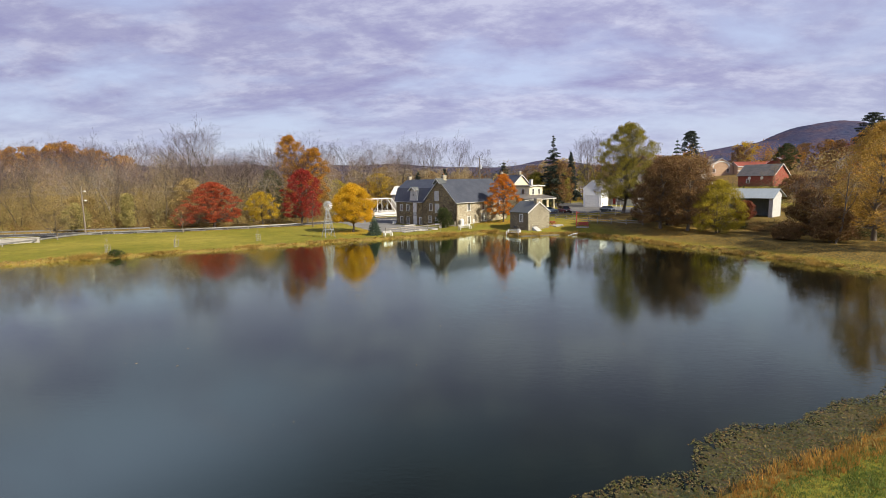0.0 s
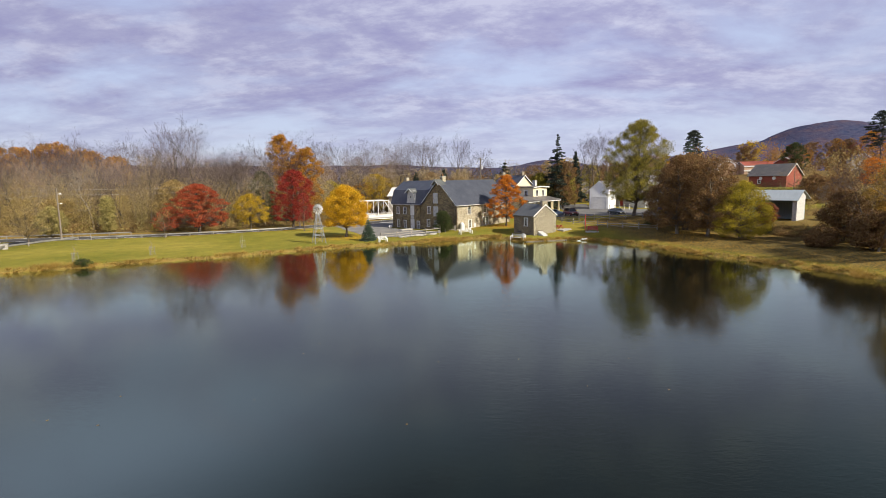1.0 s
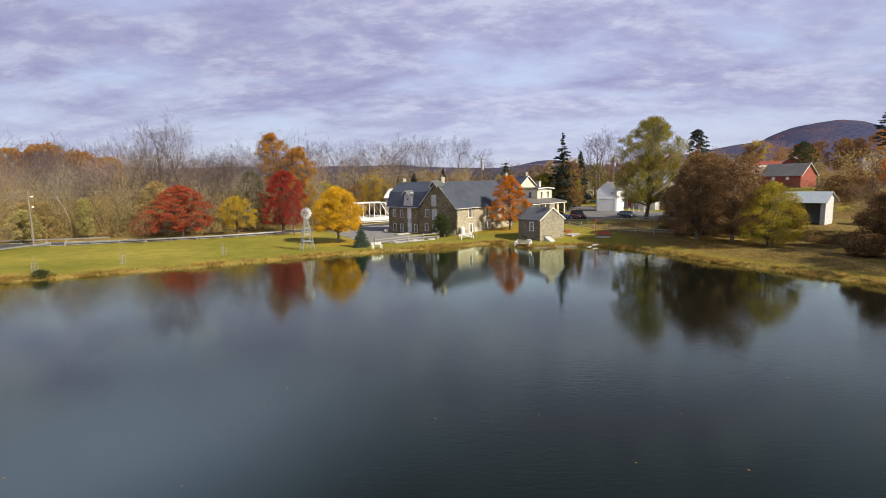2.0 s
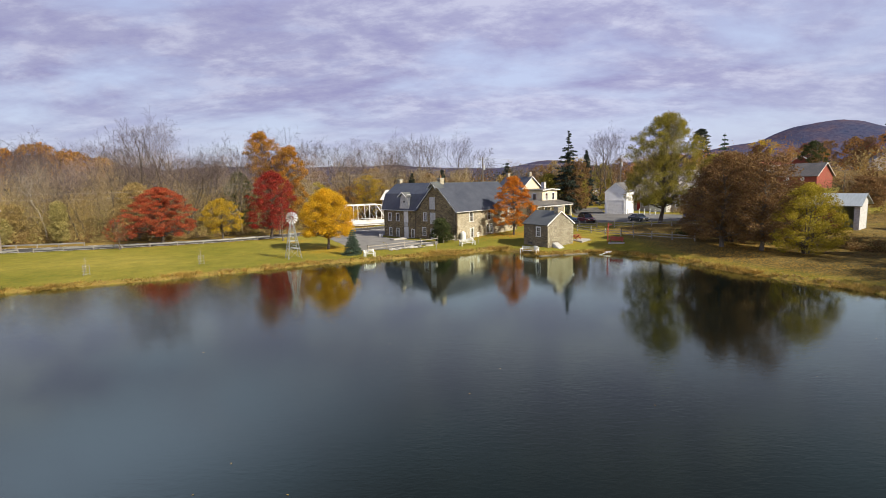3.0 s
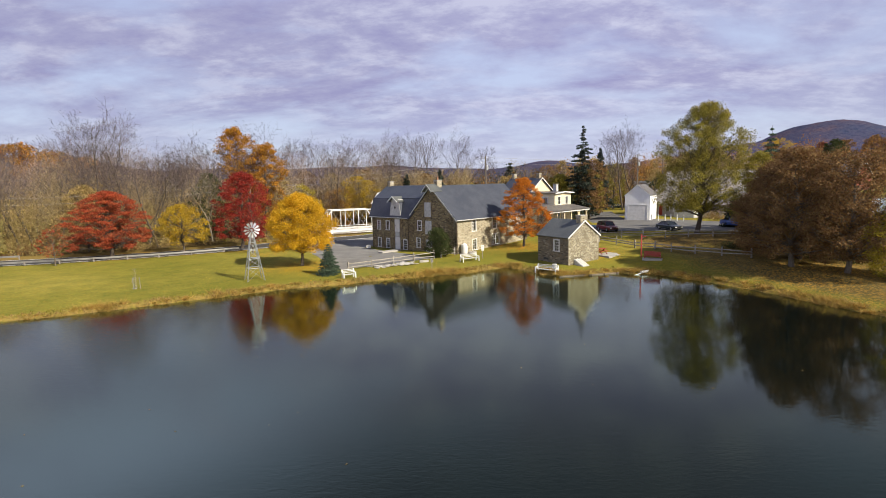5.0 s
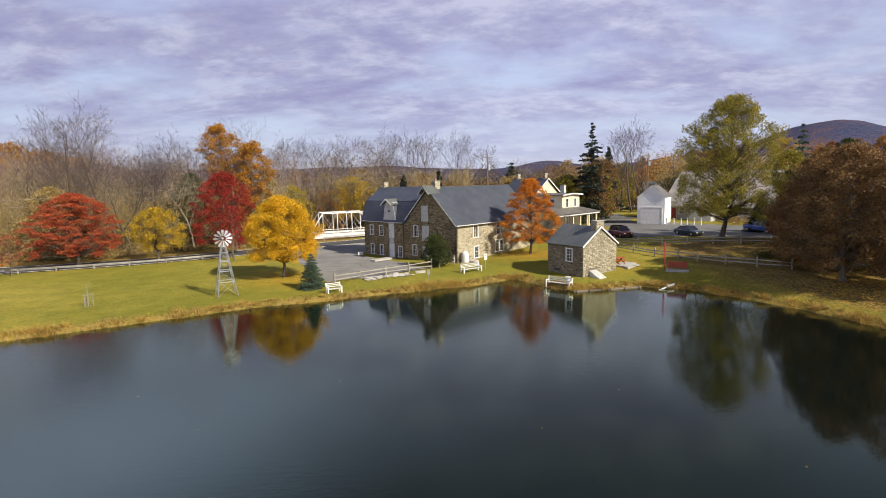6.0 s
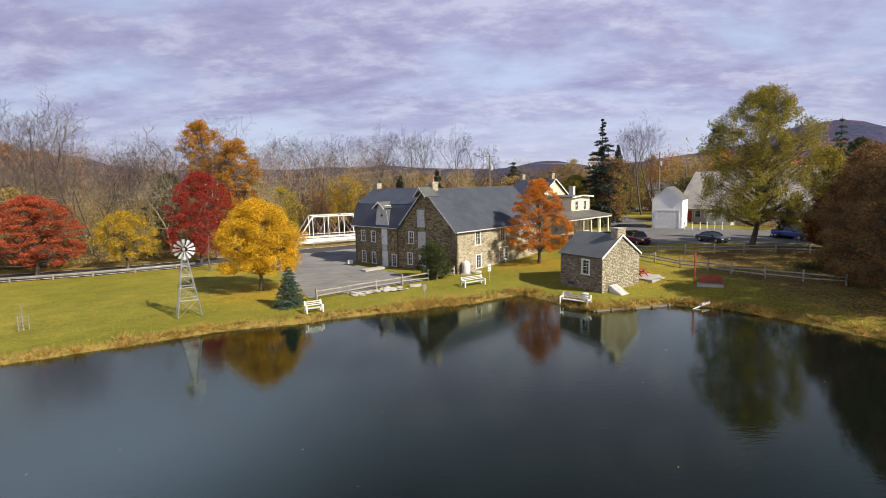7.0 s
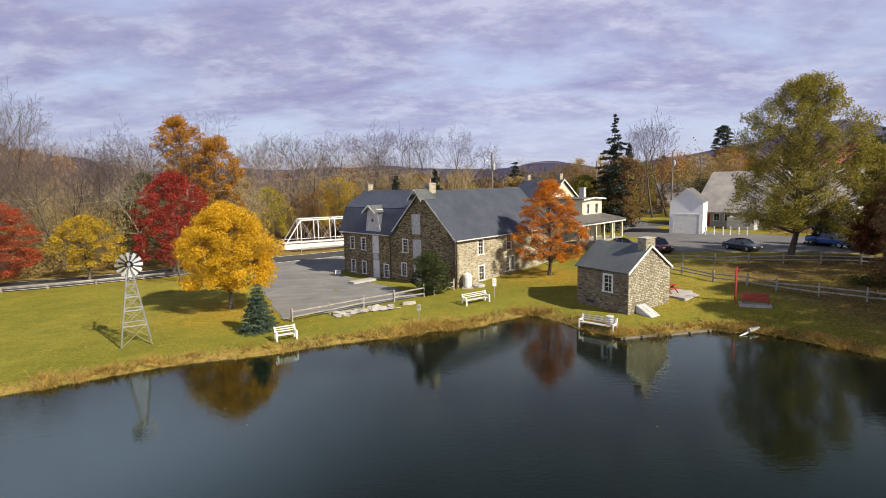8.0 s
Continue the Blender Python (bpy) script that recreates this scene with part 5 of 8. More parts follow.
def plant_wood():
    rr = random.Random(5)
    spots = []
    tries = 0
    while len(spots) < 135 and tries < 6000:
        tries += 1
        x = rr.uniform(-190, -14)
        road_y = np.interp(x, [p[0] for p in ROAD], [p[1] for p in ROAD])
        y = road_y + 13 + 78 * rr.random() ** 1.3
        if abs((x + 22) * 0.5 + (y - 101) * 0.866) < 8 and x > -75:
            continue
        if x > -34 and y < 118:
            continue
        if all((x - a) ** 2 + (y - b) ** 2 > 22 for a, b in spots):
            spots.append((x, y))
    for x, y in spots:
        k = rr.choice(KINDS[2:] if rr.random() < 0.7 else KINDS[:2])
        s = rr.uniform(0.68, 0.96)
        o = copy_thing(k, at(x, y, rr.uniform(0, 360)) @ Matrix.Diagonal((s, s, s * rr.uniform(0.9, 1.1), 1)))


plant_wood()


def place_bare(k, x, y, h, turn):
    base = (25, 24, 16, 18, 20, 20)[k]
    s = h / base
    copy_thing(KINDS[k], at(x, y, turn) @ Matrix.Diagonal((s, s, s, 1)))


for k, x, y, h, turn in ((0, 48.5, 124, 22, 10), (1, 53.5, 128, 21, 80), (0, -62, 166, 25, 0), (1, -54, 174, 26, 50), (0, -46, 166, 25, 140), (1, -39, 172, 26, 230), (4, -32, 168, 24, 300),
                         (1, -20, 178, 26, 90), (0, -14, 174, 25, 190), (1, -6, 180, 27, 40), (0, 0, 177, 26, 260), (4, 5, 184, 25, 30), (5, -27, 186, 24, 10),
                         (3, -36, 128, 19, 60), (4, -31, 135, 20, 200), (5, 16, 180, 18, 10), (3, 25, 170, 17, 0), (3, 72, 60, 10, 45), (3, 50.5, 9.5, 12, 30), (4, 54, 16, 12, 150), (2, 60, 30, 8, 0), (3, 66, 24, 9, 90), (4, 80, 40, 12, 20)):
    place_bare(k, x, y, h, turn)

# mixed autumn trees behind the houses and along the pond bank
MIX = [
    ("leaf_brown", 54.0, 20.0, 7.0, 3.2, "brown half-bare small tree on the bank"), ("leaf_goldtan", 59.5, 20.5, 7.0, 3.2, "gold-tan half-bare small tree on the bank"),
    ("leaf_brown", 47.2, 14.5, 2.2, 1.5, "low brown bush above the pond"), ("leaf_brown", 51.0, 11.0, 4.5, 2.6, "brown half-bare shrub above the pond"),
    ("leaf_brown", 36.8, 33.0, 12.8, 4.9, "dense brown tree close to the lawn"), ("leaf_brown", 39.8, 29.0, 12.4, 4.9, "brown-leaved tree on the bank with russet tips"),
    # the tree at (58, 1) stands out of view, kept tall to shade the lawn
    ("leaf_brown", 45.0, 47.0, 11.8, 5.4, "dense brown-leaved tree behind the fence"), ("leaf_brown", 47.0, 40.5, 8.0, 4.0, "low brown-leaved tree above the fence"), ("leaf_goldtan", 57.5, 12.0, 16.0, 5.6, "tall tan-leaved tree at the water"), ("leaf_goldtan", 58.0, 1.0, 15.0, 5.4, "unseen tall gold-tan-leaved tree that shades the bank"), ("leaf_olive", 24.5, 94, 10, 4.6, "dark olive tree beside the house"), ("leaf_brown", 30.5, 91.5, 13.0, 4.2, "brown tree at the foot of the evergreen"),
    ("leaf_goldtan", 66, 22.5, 16.0, 5.5, "tan-yellow thinning tree on the pond bank"), ("leaf_brown", 63, 22, 7.0, 4.5, "brown-leaved small tree on the pond bank"),
    ("leaf_redbrown", 46.3, 54.5, 7.8, 3.2, "dark red shrubby tree beyond the fence"), ("leaf_redbrown", 54.5, 38.5, 3.4, 1.6, "small dull red shrub before the open shed"), ("leaf_tan", 72, 36, 6.5, 4.0, "tan half-bare tree beside the shed"),
    ("leaf_gold", -25, 118, 12.5, 6.5, "olive-gold tree across the creek"), ("leaf_lime", -38, 108, 11.0, 5.5, "pale yellow-green tree at the creek"),
    ("leaf_rust", -31, 121, 12, 5.5, "rust-brown tree across the creek"), ("leaf_tan", -42, 104, 13, 5.5, "tan-leaved tree near the bridge"),
    ("leaf_gold", 40, 128, 16, 5.5, "golden tree behind the evergreen"), ("leaf_brown", 33, 104, 11.5, 5.0, "brown thinning tree behind the house"),
    ("leaf_olive", 31.5, 97, 11.0, 4.2, "olive-green thinning tree by the lane"), ("leaf_olive", 48.6, 60.0, 12.5, 4.0, "yellow-green tree beside the shade tree"),
    ("leaf_green", 53.5, 108, 9, 5.0, "dark green dense tree behind the garage"), ("leaf_tan", 62, 118, 14, 6, "tan tree behind the hall"),
    ("leaf_orange", 128, 108, 9, 4.5, "orange tree near the red barn"), ("leaf_rust", 138, 112, 11, 5.5, "rust-orange tree near the red barn"),
    ("leaf_brown", 208, 232, 17, 9, "tall brown tree above the village"), ("leaf_rust", 232, 242, 22, 9, "tall rust-brown tree above the village"),
    ("leaf_brown", 100, 84, 6.0, 4.5, "brown tree on the slope below the barn"), ("leaf_brown", 84, 70, 6.5, 4.5, "brown tree on the slope behind the shed"),
    ("leaf_redbrown", 96, 52, 9.5, 5, "tan thinning tree beyond the shed"), ("leaf_rust", 79, 30, 11, 5, "rust-tan thinning tree on the pond bank"),
    ("leaf_gold", 193, 290, 22, 10, "round golden tree beyond the village"), ("leaf_green", 172, 214, 14.5, 6.5, "dark green tree beyond the village"),
    ("leaf_orange", 219, 203, 25, 10, "red-orange tree above the village"), ("leaf_paleolive", -88, 58.5, 6.5, 3.0, "pale olive shrub across the road"),
    ("leaf_paleolive", -78.5, 63.5, 8.5, 1.6, "slim yellow-green tree behind the pole"), ("leaf_tan", -66, 69, 12, 5, "pale tan tree at the wood's edge"),
    ("leaf_brown", 28, 126, 13.5, 5.0, "brown thinning tree behind the cream house"), ("leaf_tan", 34, 136, 15, 5.0, "tan thinning tree behind the lane"), ("leaf_olive", 48, 131, 13.5, 4.5, "olive tree behind the garage"),
    ("leaf_brown", 55.5, 136, 15, 5.0, "brown tree behind the garage"), ("leaf_tan", 61.5, 128, 14.5, 5.0, "tan tree behind the long hall"), ("leaf_brown", 68.5, 132, 15.5, 5.5, "tall brown tree behind the long hall"),
    ("leaf_rust", 76, 140, 15, 5.5, "rust-brown tree behind the long hall"), ("leaf_brown", 13, 140, 9.0, 4.5, "low brown tree beyond the mill"), ("leaf_tan", 20, 152, 11, 5.0, "tan tree beyond the mill"), ("leaf_olive", 7, 150, 8.5, 4.5, "low olive tree beyond the mill"),
    ("leaf_brown", 2, 136, 10.5, 4.5, "brown tree behind the mill roof"),
    ("leaf_tan", -60, 148, 15, 5.5, "tan thinning tree deep in the wood"), ("leaf_brown", -50, 154, 15, 5.5, "brown tree deep in the wood"), ("leaf_tan", -40, 150, 14, 5.5, "tan thinning tree across the creek"), ("leaf_brown", -30, 156, 15, 5.5, "brown tree across the creek"),
    ("leaf_olive", -20, 148, 11.5, 5.0, "olive tree across the creek"), ("leaf_brown", -9, 156, 12.5, 5.5, "brown tree beyond the mill's wing"), ("leaf_brown", 47.5, 51.5, 12.5, 5.0, "tall brown tree beyond the rail fence"), ("leaf_brown", 178, 268, 17, 7, "brown tree at the foot of the mountain"), ("leaf_redbrown", 207, 272, 17, 7, "red-brown tree at the foot of the mountain"), ("leaf_brown", 221, 275, 19, 7.5, "tall brown tree at the foot of the mountain"),
    ("leaf_rust", 232, 268, 20, 7, "rust tree at the foot of the mountain"), ("leaf_redbrown", 243, 272, 19, 7.5, "tall red-brown tree at the foot of the mountain"), ("leaf_green", -52, 88, 14, 5, "dark ivy-green tree at the wood's edge"), ("leaf_tan", -92, 66, 8, 5, "tan brush tree across the road"),
]
for i, (lf, x, y, h, r, lab) in enumerate(MIX):
    thin = lf in ("leaf_tan", "leaf_brown", "leaf_goldtan", "leaf_paleolive", "leaf_redbrown")
    far, bank = y > 105 or x > 100, y < 62 and x > 30
    leafy_tree("autumn_tree", at(x, y), lab, "tree", lf, h, h * 0.06 + 0.2, r, profile_open if i % 2 else profile_egg, 75 if far else 130, 75 if far else (150 if bank else 80 if thin else 110),
               0.30 if far and y > 140 else (0.112 if bank else 0.15), (0.17 * r + 0.25) if far else (0.7 + r * 0.05), 0.10 + h * 0.011, "bark_grey", 60 + i, 0.6, 0.35, 1 if h > 9 else 3)
leafy_tree("pine_tree", at(216, 216), "tall dark ragged pine above the village", "tree", "needle_dark", 41.8 - gz(216, 216), 11, 9.0, profile_tall, 60, 110, 0.34, 2.0, 0.45, "bark", 90, 0.22, 0.15)
leafy_tree("pine_tree", at(194, 373), "dark flat-topped pine on the rise", "tree", "needle_dark", 47.8 - gz(194, 373), 12, 9.0, profile_tall, 75, 110, 0.45, 2.6, 0.6, "bark", 91, 0.3, 0.15)
conifer("spruce_tree", at(-2.6, 100), "dark spruce behind the mill roof", 13, 3.0, 92, "needle_dark", 0.4, 20, 10, 0.05, 0.25, 0.26, 0.2, 90)
conifer("spruce_tree", at(24, 188), "dark round evergreen in the distance", 17, 6, 93, "needle_dark", 0.2, 12, 9, 0.05, 0.1, 0.6, 0.3, 44)
conifer("spruce_tree", at(38.5, 112), "dark spruce behind the bare trees", 17, 3.4, 94, "needle_dark", 0.4, 22, 9, 0.1, 0.25, 0.28, 0.2, 90)
conifer("spruce_tree", at(-12, 118), "dark evergreen beyond the mill", 12, 3.5, 95, "needle_dark", 0.4, 20, 10, 0.05, 0.25, 0.28, 0.2, 90)
conifer("spruce_tree", at(49.5, 68.5), "low dark spruce beside the pickup", 5.5, 2.2, 96, "needle_dark", 0.15, 14, 9, 0.02, 0.25, 0.2, 0.12, 34)


# far woods: too many to count
def far_wood(name, label, material, twig, boxes, n, hmin, hmax, seed, bare=True):
    rng, rr = np.random.default_rng(seed), random.Random(seed)
    g = Growth()
    cs, tv, tf = [], [], []
    for i in range(n):
        x0, x1, y0, y1 = rr.choice(boxes)
        x, y = rr.uniform(x0, x1), rr.uniform(y0, y1)
        if 0.47 < x / (y + 59) < 0.61 and y < 238:
            continue
        h, z = rr.uniform(hmin, hmax), gz(x, y)
        o = Vector((x, y, z))
        g.tube([o, o + Vector((rr.gauss(0, 0.5), rr.gauss(0, 0.5), h * 0.55)), o + Vector((rr.gauss(0, 0.8), rr.gauss(0, 0.8), h * 0.9))], [0.15, 0.08, 0.02], 3)
        if bare:
            for k in range(50):
                s = rr.uniform(0.25, 0.9)
                p = o + Vector((0, 0, h * s))
                a = rr.uniform(0, 6.283)
                L = h * (0.42 - 0.28 * s) * rr.uniform(0.6, 1.3)
                q = p + Vector((math.cos(a) * L * 0.95, math.sin(a) * L * 0.95, L * 0.62))
                w = Vector((-math.sin(a), math.cos(a), 0)) * 0.034
                b = len(tv)
                tv.extend([tuple(p - w), tuple(p + w), tuple(q)])
                tf.append((b, b + 1, b + 2))
                for m in range(5):
                    e = p.lerp(q, rr.uniform(0.3, 0.9))
                    q2 = e + Vector((rr.gauss(0, 0.7), rr.gauss(0, 0.7), rr.uniform(0.5, 1.8)))
                    b = len(tv)
                    tv.extend([tuple(e - w * 0.6), tuple(e + w * 0.6), tuple(q2)])
                    tf.append((b, b + 1, b + 2))
        else:
            m = 340
            q = rng.normal(size=(m, 3))
            q *= (rng.random(m) ** 0.4 / np.linalg.norm(q, axis=1))[:, None]
            q *= np.array([h * 0.30, h * 0.30, h * 0.40]) * (1 + 0.35 * np.sin(q[:, :1] * 5 + i))
            cs.append(q + np.array([x, y, z + h * 0.58]))
    if bare:
        off = len(g.v)
        tagged(data_part(name, g.v + tv, g.f + [tuple(i + off for i in f) for f in tf], material), label, "wood", kind="stuff")
    else:
        v, f = leaf_quads(np.concatenate(cs), 0.36, rng, 0.35)
        tagged(data_part(name, v.tolist(), f.tolist(), material), label, "wood", kind="stuff")


def thicket(name, label, material, crowns, per, seed, low, high, first=0.3):
    """Fine twigs gathered in rounded leafless crowns that fill the wood between the trunks."""
    rng = np.random.default_rng(seed)
    x = rng.uniform(-200, -18, crowns)
    y = np.interp(x, [p[0] for p in ROAD], [p[1] for p in ROAD]) + 13 + 72 * rng.random(crowns) ** 1.2
    keep = (np.abs((x + 22) * 0.5 + (y - 101) * 0.866) > 9) | (x < -75)
    keep &= ~((x > -34) & (y < 114))
    x, y = x[keep], y[keep]
    h = rng.uniform(low, high, len(x))
    c = np.stack([x, y, ground_height(x, y) + h * (first + (1 - first) * 0.5)], 1).repeat(per, 0)
    half = np.stack([h * 0.22, h * 0.22, h * (1 - first) * 0.5], 1).repeat(per, 0)
    m = len(c)
    u = rng.normal(size=(m, 3))
    u /= np.linalg.norm(u, axis=1)[:, None]
    c = c + u * half * (rng.random(m) ** 0.45)[:, None]
    d = u * np.array([1, 1, 0.6]) + np.array([0, 0, 0.55]) + rng.normal(0, 0.35, (m, 3))
    d *= (rng.uniform(0.35, 1.25, m) / np.linalg.norm(d, axis=1))[:, None]
    a = rng.uniform(0, 2 * np.pi, m)
    w = np.stack([np.cos(a), np.sin(a), 0 * a], 1) * 0.021
    v = np.stack([c - w, c + w, c + d], 1).reshape(-1, 3)
    tagged(data_part(name, v.tolist(), np.arange(3 * m).reshape(m, 3).tolist(), material), label, "wood", kind="stuff")


def wood_leaves(name, label, material, crowns, per, seed, low, high):
    """Thin withered foliage that still hangs in the wood."""
    rng = np.random.default_rng(seed)
    x = rng.uniform(-200, -22, crowns)
    y = np.interp(x, [p[0] for p in ROAD], [p[1] for p in ROAD]) + 11 + 60 * rng.random(crowns) ** 1.5
    keep = ((np.abs((x + 22) * 0.5 + (y - 101) * 0.866) > 9) | (x < -75)) & ~((x > -34) & (y < 114))
    x, y = x[keep], y[keep]
    h = rng.uniform(low, high, len(x))
    c = np.stack([x, y, ground_height(x, y) + h * 0.55], 1).repeat(per, 0)
    half = np.stack([h * 0.30, h * 0.30, h * 0.42], 1).repeat(per, 0)
    u = rng.normal(size=c.shape)
    u *= (rng.random(len(c)) ** 0.4 / np.linalg.norm(u, axis=1))[:, None]
    u += 0.16 * np.sin(u[:, [1, 2, 0]] * 9.0)
    v, f = leaf_quads(c + u * half, 0.13, rng, 0.4)
    tagged(data_part(name, v.tolist(), f.tolist(), material), label, "wood", kind="stuff")


wood_leaves("withered_leaves", "withered tan leaves still hanging in the wood", "leaf_tan", 330, 210, 65, 5, 16)
wood_leaves("withered_leaves", "pale olive-yellow leaves still hanging in the wood", "leaf_paleolive", 130, 210, 66, 4, 11)
thicket("wood_thicket", "purple-grey haze of fine twigs in the wood", "twig_top", 400, 400, 63, 15, 22, 0.35)
thicket("wood_thicket", "grey tangle of twigs in the wood", "thicket_grey", 480, 420, 61, 10, 19, 0.15)
thicket("wood_thicket", "tan tangle of twigs and dry leaves in the wood", "thicket", 620, 330, 62, 5, 14, 0.0)

LEFT, MID, RIGHT = (-250, -34, 112, 175), (-45, 70, 165, 270), (70, 330, 230, 400)
far_wood("far_wood", "grey-brown leafless far woodland", "twig_top", None, [LEFT], 260, 17, 23, 41)
far_wood("far_wood", "brown leafless woodland behind the road", "thicket_grey", None, [LEFT, (-34, 6, 118, 160)], 240, 9, 14, 47)
far_wood("far_wood", "brown leafless far woodland on the rise", "bark_grey", None, [RIGHT, MID, MID], 260, 10, 15, 42)
far_wood("far_wood", "far trees still in rusty leaf", "leaf_rust", None, [RIGHT, RIGHT, (60, 150, 200, 280)], 46, 14, 22, 43, False)
far_wood("far_wood", "far trees in brown and tan leaf", "leaf_brown", None, [RIGHT, RIGHT, (70, 200, 130, 230), MID, MID, (-40, 20, 118, 160)], 130, 9, 15, 44, False)
far_wood("far_wood", "far dark evergreens", "needle_dark", None, [RIGHT, MID], 34, 10, 17, 45, False)
far_wood("far_wood", "far olive and tan trees", "leaf_tan", None, [LEFT, RIGHT, MID, (60, 150, 120, 200)], 80, 9, 15, 46, False)


def brush(name, label, material, spots, leaf, seed):
    """Low scrub: heaps of twiggy leaf clumps, too many to count."""
    rng = np.random.default_rng(seed)
    cs = []
    for x, y, r, h, n in spots:
        q = rng.normal(size=(n, 3))
        q *= (rng.random(n) ** 0.45 / np.linalg.norm(q, axis=1))[:, None]
        q *= np.array([r, r, h * 0.6])
        q[:, 2] = np.abs(q[:, 2]) * 1.5
        cs.append(q + np.array([x, y, gz(x, y)]))
    v, f = leaf_quads(np.concatenate(cs), leaf, rng, 0.5)
    tagged(data_part(name, v.tolist(), f.tolist(), material), label, "brush", kind="stuff")


def scrub_spots(n, seed, region, rmax, hmax, count):
    rr = random.Random(seed)
    out = []
    while len(out) < n:
        x, y = region(rr)
        if shore_distance(np.array([x]), np.array([y]))[0] > 5.5:
            out.append((x, y, rr.uniform(0.8, rmax), rr.uniform(0.7, hmax), count))
    return out


def wood_edge(rr):
    x = rr.uniform(-150, -36)
    return x, np.interp(x, [p[0] for p in ROAD], [p[1] for p in ROAD]) + 9 + 30 * rr.random() ** 1.6


def right_bank(rr):
    s = rr.random()
    return 39.5 + 23 * s + rr.gauss(0, 2), 47.5 - 33 * s + rr.gauss(0, 2.5)


brush("underbrush", "tan dry underbrush along the wood's edge", "leaf_tan", scrub_spots(230, 51, wood_edge, 3.0, 4.5, 90), 0.16, 51)
brush("underbrush", "brown bramble underbrush in the wood", "leaf_brown", scrub_spots(110, 52, wood_edge, 2.6, 3.6, 90), 0.16, 52)
brush("underbrush", "pale olive-yellow underbrush in the wood", "leaf_paleolive", scrub_spots(110, 50, wood_edge, 2.8, 5.0, 90), 0.15, 50)
brush("underbrush", "olive green underbrush in the wood", "leaf_olive", scrub_spots(40, 53, wood_edge, 2.2, 2.4, 60), 0.18, 53)
brush("bank_brush", "brown brambles along the pond bank", "leaf_brown", scrub_spots(95, 54, right_bank, 2.0, 2.0, 230), 0.085, 54)
brush("bank_brush", "tan dry weeds along the pond bank", "leaf_tan", scrub_spots(30, 55, right_bank, 1.6, 1.5, 180), 0.085, 55)
brush("bank_brush", "dark green bushes along the pond bank", "leaf_green", scrub_spots(75, 56, right_bank, 1.9, 1.9, 220), 0.085, 56)


def slope(rr):
    while True:
        x, y = rr.uniform(52, 125), rr.uniform(48, 112)
        if not (0.47 < x / (y + 59) < 0.63 and y > 80):
            return x, y


def far_slope(rr):
    """Beyond the houses, but not on the open ground before the village."""
    while True:
        x, y = rr.uniform(20, 190), rr.uniform(120, 200)
        if not 0.47 < x / (y + 59) < 0.63:
            return x, y


brush("hedge", "dark green hedge below the red barn", "leaf_green", [(86.5 + 2.4 * k, 109 - 0.6 * k, 1.9, 3.6, 260) for k in range(9)], 0.14, 64)
brush("slope_scrub", "brown scrub on the slope below the barn", "leaf_brown", scrub_spots(150, 57, slope, 3.2, 3.6, 200), 0.15, 57)
brush("slope_scrub", "tan scrub on the slope below the barn", "leaf_tan", scrub_spots(90, 58, slope, 2.8, 3.2, 180), 0.15, 58)
brush("slope_scrub", "gold-tan scrub beyond the houses", "leaf_goldtan", scrub_spots(40, 59, far_slope, 4.0, 6.0, 240), 0.24, 59)
brush("slope_scrub", "brown scrub beyond the houses", "leaf_brown", scrub_spots(110, 60, far_slope, 4.0, 6.5, 240), 0.24, 60)


for i, (x, y, h, r) in enumerate(((-318, 322, 38, 15), (-296, 330, 41, 16), (-276, 336, 36, 14), (-258, 342, 31, 12), (-340, 318, 37, 15))):
    leafy_tree("oak_tree", at(x, y), "great rust-orange oak on the far rise", "tree", "leaf_rust", h, 8, r, profile_open, 70, 90, 0.8, 3.6, 0.5, "bark_grey", 110 + i, 0.7, 0.3)
